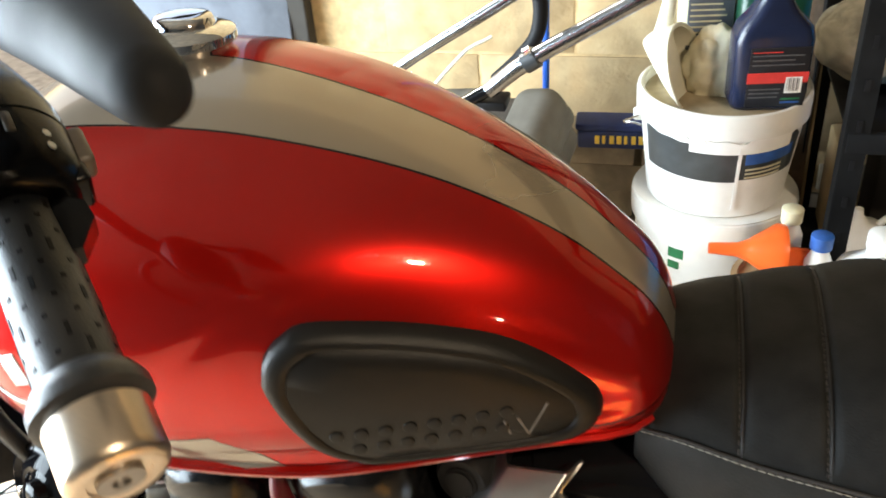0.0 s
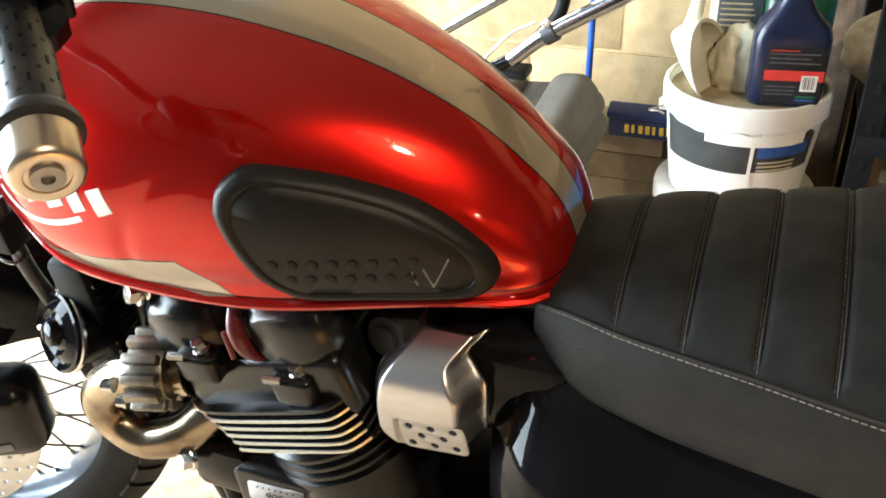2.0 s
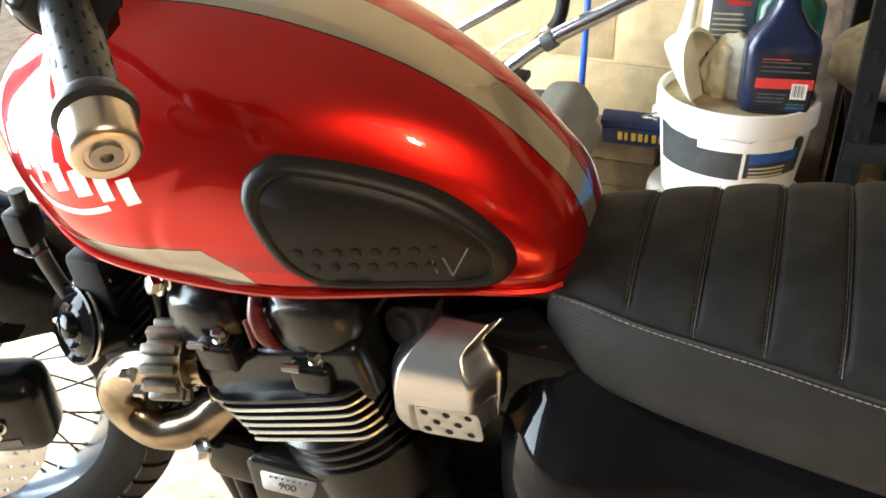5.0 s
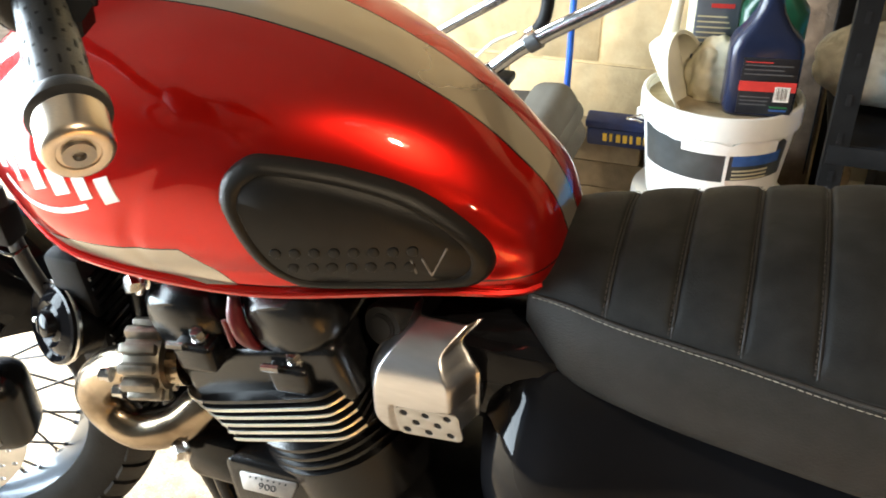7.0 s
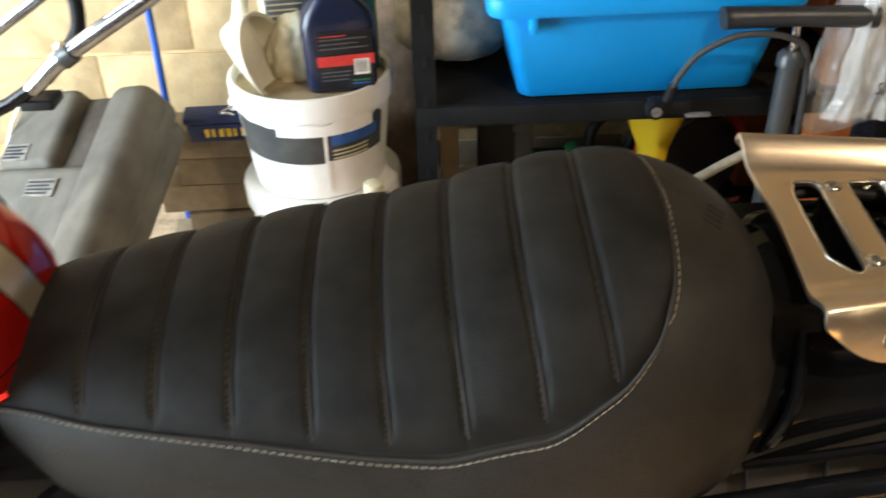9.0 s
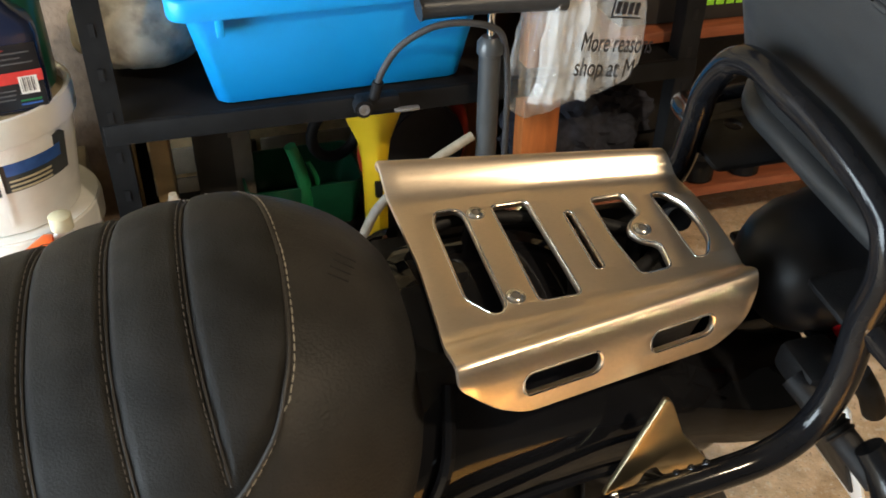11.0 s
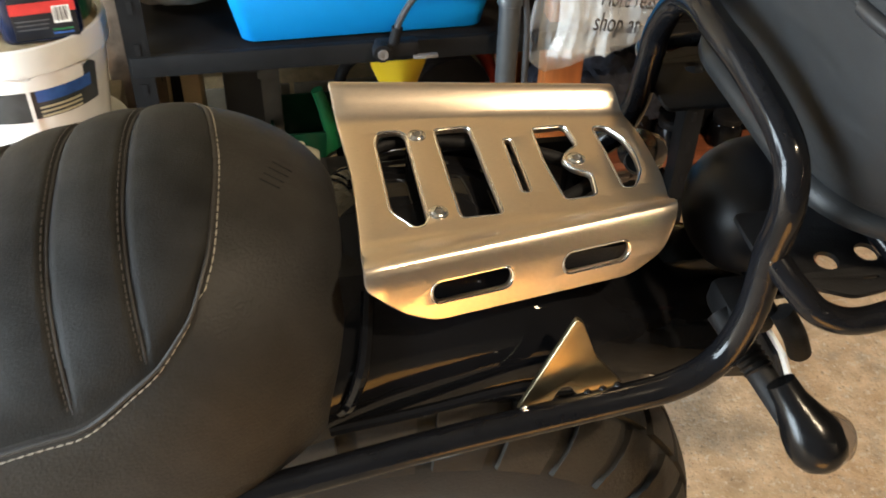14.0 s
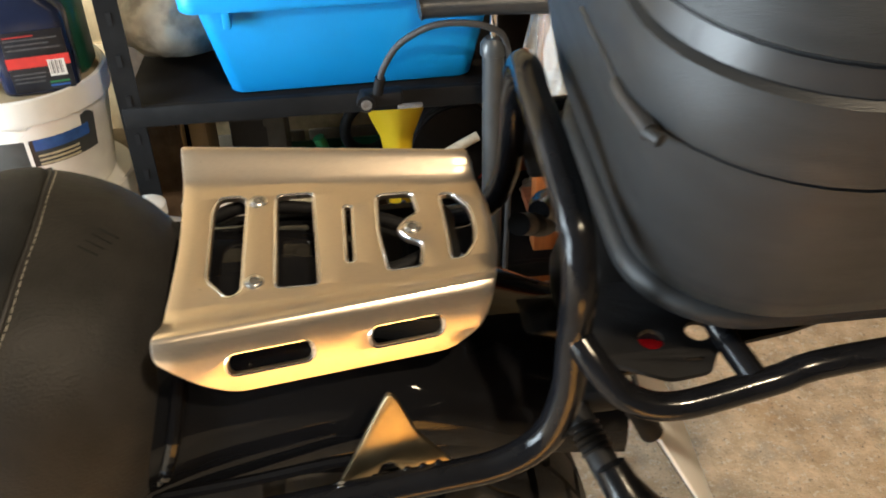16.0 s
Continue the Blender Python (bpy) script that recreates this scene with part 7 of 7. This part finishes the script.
spade = thing("garden_tool", "yellow and black plastic handled tool hanging under the shelf", "garden tool", pose(0.750, 1.60, 0.0) @ Matrix.Diagonal((1.05, 1, 1.10, 1)))
rows = []
for z, hx, d in ((0.340, 0.062, 0.016), (0.328, 0.059, 0.018), (0.305, 0.046, 0.018), (0.270, 0.031, 0.016), (0.230, 0.025, 0.015), (0.16, 0.023, 0.014), (0.10, 0.022, 0.014), (0.0745, 0.022, 0.014)):
    rows.append([Vector((hx * math.cos(2 * math.pi * k / 24), d * math.sin(2 * math.pi * k / 24) - 0.012 * (1 - abs(math.cos(2 * math.pi * k / 24))), z + (0.010 * math.cos(2 * math.pi * k / 24) ** 2 if z > 0.31 else 0))) for k in range(24)])
blade = part("shank", loft(rows), M["yellow"], spade, "flared yellow plastic shank", smooth=50)
part("finger_hole", rbox(-0.007, 0.007, -0.034, -0.02, 0.168, 0.200, 0.004), M["matt_black"], blade)
part("head", bottle_rings([(0.338, 0.060, 0.020, 0.015, 0), (0.352, 0.085, 0.026, 0.02, 0), (0.375, 0.092, 0.028, 0.02, 0), (0.40, 0.08, 0.024, 0.02, 0)]), M["matt_black"], spade, "black tool head", smooth=50)


def hoop_thing(name, at, r, thick, mat, label, category, tilt):
    ob = thing(name, label, category, Matrix.Translation(at) @ Euler([radians(a) for a in tilt]).to_matrix().to_4x4())
    part("ring", tube([(r * math.cos(2 * math.pi * k / 24), 0, r * math.sin(2 * math.pi * k / 24)) for k in range(25)], thick, 12, 2), M[mat], ob, smooth=60)
    return ob


reel = hoop_thing("cable_reel", (0.862, 1.72, 0.215), 0.118, 0.014, "red_plastic", "red rimmed cable reel with black cable", "cable reel", (0, 0, 14))
part("drum", turned([(0.05, -0.05), (0.095, -0.045), (0.09, 0.0), (0.095, 0.045), (0.05, 0.05)], 32, (0, 0.0, 0), (0, 1, 0)), M["matt_black"], reel)
for k in range(8):
    part("cable_turn", tube([(0.094 * math.cos(2 * math.pi * j / 20), -0.035 + 0.01 * k, 0.094 * math.sin(2 * math.pi * j / 20)) for j in range(21)], 0.005, 8, 1), M["rubber"], reel)
part("stand", rbox(-0.07, 0.07, -0.05, 0.05, -0.133, -0.10, 0.006), M["matt_black"], reel)
spray = thing("spray_gun", "green plastic hose gun under the shelf", "hose gun", pose(0.615, 1.66, 0.086, 0, 0, 10))
part("grip", tube([(0.0, 0, 0.0), (0.004, 0, 0.08), (-0.008, 0, 0.15), (-0.02, 0, 0.19)], lambda t: 0.015 - 0.003 * t, 12, 5), M["green_plastic"], spray)
part("trigger", tube([(0.012, 0, 0.15), (0.03, 0, 0.10), (0.02, 0, 0.06)], 0.005, 8, 4), M["green_plastic"], spray)
tubgreen = thing("tray", "dark green plastic tray under the shelf", "tray", pose(0.62, 1.74, 0.081))
part("body", crate_rings([(0, 0.10, 0.08, 0.02), (0.10, 0.12, 0.09, 0.02), (0.10, 0.115, 0.085, 0.02), (0.01, 0.095, 0.075, 0.02)]), M["dark_green"], tubgreen)
hoop_thing("hose_coil", (0.700, 1.75, 0.245), 0.055, 0.012, "matt_black", "coil of black hose hanging under the shelf", "hose", (0, 0, 20))
for x, w, h, m, lab_ in ((0.455, 0.040, 0.30, "dark_box", "dark upright carton under the shelf"), (0.505, 0.022, 0.28, "case_grey", "grey upright tool box under the shelf"), (0.352, 0.018, 0.22, "cardboard", "brown cardboard offcut under the shelf")):
    bx = thing("carton", lab_, "box", pose(x, 1.78, 0.081))
    part("body", rbox(-w, w, -0.06, 0.06, 0, h, 0.006), M[m], bx)
    part("flap", rbox(-w * 0.96, w * 0.96, -0.063, -0.058, h * 0.7, h * 0.98, 0.002), M[m], bx)
rope = thing("rope", "stiff dirty rope end standing beside the pump", "rope", pose(0, 0, 0))
part("strand", tube([(0.610, 1.30, 0.008), (0.640, 1.32, 0.18), (0.685, 1.345, 0.285), (0.735, 1.362, 0.327), (0.80, 1.385, 0.355), (0.880, 1.402, 0.388)], 0.0085, 12, 6), M["rope"], rope, smooth=60)

# ---- workbench, bag and boxes at the far end ----
bench = thing("workbench", "orange-brown timber bench with a low shelf plank", "workbench", pose(0, 0, 0))
for x, y in ((1.040, 1.500), (1.885, 1.615), (1.040, 1.82), (1.90, 1.82)):
    part("leg", rbox(x - 0.036, x + 0.036, y - 0.022, y + 0.022, 0, 0.90, 0.003), M["wood"], bench)
part("brace", moved(rbox(-0.025, 0.025, -0.012, 0.012, -0.13, 0.13, 0.003), pose(1.815, 1.500, 0.76, 0, 40, 0)), M["wood"], bench)
part("low_plank", rbox(1.00, 2.2, 1.475, 1.60, 0.135, 0.157, 0.003), M["plank"], bench)
part("mid_plank", rbox(1.076, 2.2, 1.50, 1.86, 0.475, 0.497, 0.003), M["plank"], bench)
part("top", rbox(1.00, 2.2, 1.42, 1.88, 0.90, 0.935, 0.004), M["plank"], bench)
# added dark sheet that stands in for the gloom at the bench's back
part("back_panel", rbox(1.08, 2.2, 1.868, 1.882, 0.02, 0.90, 0.002), M["dark_box"], bench, "dark sheet added to darken the space behind the bench")
boxm = thing("carton", "dark carton with yellow and white stickers on the bench shelf", "box", pose(1.41, 1.62, 0.498, 0, 0, -2))
part("body", rbox(-0.20, 0.22, -0.09, 0.09, 0, 0.22, 0.004), M["dark_box"], boxm)
st = part("sticker", rbox(-0.10, 0.16, -0.0925, -0.0895, 0.062, 0.13, 0.001), M["yellow_print"], boxm, "yellow and cream sticker")
part("red_print", rbox(-0.07, -0.02, -0.0935, -0.092, 0.10, 0.115, 0), M["red_print"], st, smooth=0)
part("cream_print", rbox(0.03, 0.12, -0.0935, -0.092, 0.075, 0.12, 0), M["milky"], st, smooth=0)
for k in range(5):
    part("green_bar", rbox(-0.03 + 0.021 * k, -0.014 + 0.021 * k, -0.0925, -0.0895, 0.030, 0.042, 0), M["lime"], boxm, smooth=0)
for k, (x, y) in enumerate(((1.30, 1.515), (1.42, 1.515), (1.53, 1.515))):
    jar = thing("jar", "small dark glass jar on the low plank", "jar", pose(x, y, 0.158), "jars on the low plank")
    part("body", turned([(0.030, 0), (0.034, 0.004), (0.034, 0.045), (0.028, 0.055)], 24), M["gloss_black"], jar)
    part("lid", turned([(0.030, 0.053), (0.031, 0.056), (0.031, 0.066), (0.028, 0.068)], 24), M["matt_black"], jar)
tray = thing("drilled_rail", "black drilled metal rail on the low plank", "rail", pose(1.45, 1.56, 0.158))
part("bar", rbox(-0.22, 0.28, -0.006, 0.006, 0, 0.10, 0.002), M["satin_black"], tray)
for k in range(6):
    part("hole_rim", turned([(0.012, 0), (0.012, 0.002), (0.007, 0.002)], 16, (-0.17 + 0.08 * k, -0.006, 0.06), (0, -1, 0)), M["matt_black"], tray)
fleece = crumple("fleece", (1.20, 1.66, 0.23), 0.13, 6, M["fluff"], "dark blue fleece bundled on brown sacking", "fleece", (1.2, 0.9, 0.85), 0.35, 5)
crumple("sacking", (1.20, 1.64, 0.075), 0.10, 8, M["carpet"], "rolled brown sacking on the floor", "sacking", (1.7, 1.3, 1.0), 0.3, 4)


def build_carrier_bag():
    bag = thing("carrier_bag", "crumpled clear carrier bag with black print, hanging from the bench", "bag", pose(1.070, 1.425, 0.0))
    bm = bmesh.new()
    rings = []
    # wide and flat-bottomed below, gathered above; folds run down from the gathering
    for k in range(65):
        t = k / 64
        z = 0.432 + 0.50 * t
        w = smooth_curve([(0, 0.092), (0.03, 0.112), (0.12, 0.118), (0.4, 0.098), (0.7, 0.070), (0.9, 0.044), (1, 0.02)])(t)
        d = smooth_curve([(0, 0.025), (0.05, 0.045), (0.2, 0.050), (0.6, 0.040), (1, 0.012)])(t)
        ring = []
        for j in range(96):
            a = 2 * math.pi * j / 96
            c, s = math.cos(a), math.sin(a)
            n = noise.noise(Vector((c * 6, s * 6, z * 3))) + 0.8 * noise.noise(Vector((c * 13, s * 13, z * 7 + 4))) + 0.5 * noise.noise(Vector((c * 9, s * 9, z * 45)))
            f = 1 + (0.20 - 0.10 * t) * n
            ring.append(Vector((0.014 * t + w * math.copysign(abs(c) ** 0.8, c) * (1 + 0.25 * (f - 1)), d * f * math.copysign(abs(s) ** 0.8, s), z + 0.03 * c * (1 - t) + 0.010 * noise.noise(Vector((c * 3, s * 3, 7))) * (1 - t))))
        rings.append(ring)
    film = part("film", loft(rings), M["bag"], bag, smooth=18)
    # loose gathers of film down one edge
    for k in range(5):
        x0 = -0.085 + 0.020 * k
        strip = []
        for i in range(25):
            t = i / 24
            z = 0.446 + 0.40 * t
            cx = x0 * (1 - 0.62 * t) + 0.005 * math.sin(9 * t + k * 1.7) + 0.014 * t + 0.012 * noise.noise(Vector((k * 1.3, t * 9, 8)))
            y = -0.046 - 0.008 * math.sin(5 * t + 2 * k) + 0.012 * t
            wide = 0.016 + 0.010 * noise.noise(Vector((k * 3.1, t * 6, 2)))
            strip.append([Vector((cx - wide, y + 0.008, z)), Vector((cx, y - 0.006, z)), Vector((cx + wide, y + 0.008, z)), Vector((cx, y + 0.004, z))])
        part("gather", loft(strip), M["bag"], film, smooth=25)
    turn = Matrix.Rotation(radians(90), 4, "X") @ Matrix.Rotation(radians(-8), 4, "Z")
    lettering("bag_lettering", "More reasons", 0.046, Matrix.Translation((0.040, -0.070, 0.548)) @ turn @ Matrix.Diagonal((0.60, 1, 1, 1)), M["label_black"], bag, 0.0004, 0.85)
    lettering("bag_lettering", "shop at M", 0.046, Matrix.Translation((0.020, -0.072, 0.508)) @ turn @ Matrix.Diagonal((0.70, 1, 1, 1)), M["label_black"], bag, 0.0004, 0.85)
    mark = part("print_frame", moved(joined(rbox(-0.035, 0.035, -0.001, 0.001, -0.017, -0.0145, 0), rbox(-0.035, 0.035, -0.001, 0.001, 0.0145, 0.017, 0), rbox(-0.035, -0.032, -0.001, 0.001, -0.017, 0.017, 0)), pose(0.052, -0.066, 0.606, 0, 8, 0) @ Matrix.Diagonal((0.75, 1, 1, 1))), M["label_black"], bag, smooth=0)
    for k in range(4):
        part("print_bar", moved(rbox(-0.027 + 0.015 * k, -0.017 + 0.015 * k, -0.001, 0.001, -0.010, 0.010, 0), pose(0.052, -0.066, 0.606, 0, 8, 0) @ Matrix.Diagonal((0.75, 1, 1, 1))), M["label_black"], mark, smooth=0)
    part("yellow_shape", turned([(0.0, 0.0), (0.016, 0.0), (0.016, 0.001), (0.0, 0.001)], 20, (0.060, -0.058, 0.655), (0, -1, 0)), M["lime"], bag)
    part("tool_inside", rbox(0.02, 0.075, -0.02, 0.02, 0.60, 0.72, 0.01), M["dark_box"], bag)


build_carrier_bag()

# ---- wall pieces, last ----
block = part("block", rbox(-0.2165, 0.2165, -0.0105, 0.010, -0.1045, 0.1045, 0.003), M["block"], wall_back)
course = part("brick", rbox(-0.1035, 0.1035, -0.012, 0.010, -0.0325, 0.0325, 0.004), M["brick"], wall_back)
rng = random.Random(9)
n = 0
for row in range(10):
    z = 0.185 + 0.1025 + 0.2155 * row
    for col in range(11):
        x = -0.86 + 0.217 + 0.44 * col - (0.22 if row % 2 else 0)
        if x - 0.215 < -0.861 or x > 3.2 or z > 2.3:
            continue
        ob = block if n == 0 else new("block", block.data)
        n += 1
        ob.parent = wall_back
        ob.matrix_basis = pose(x, WALL_Y + 0.020 + rng.uniform(-0.002, 0.002), z, 0, 0, 0)
n = 0
for row in range(2):
    for col in range(19):
        x = -0.86 + 0.105 + 0.217 * col - (0.1 if row % 2 else 0)
        if x - 0.1 < -0.861:
            continue
        ob = course if n == 0 else new("brick", course.data)
        n += 1
        ob.parent = wall_back
        ob.matrix_basis = pose(x, WALL_Y + 0.018 + rng.uniform(-0.0015, 0.0015), 0.045 + 0.075 * row, 0, 0, 0)
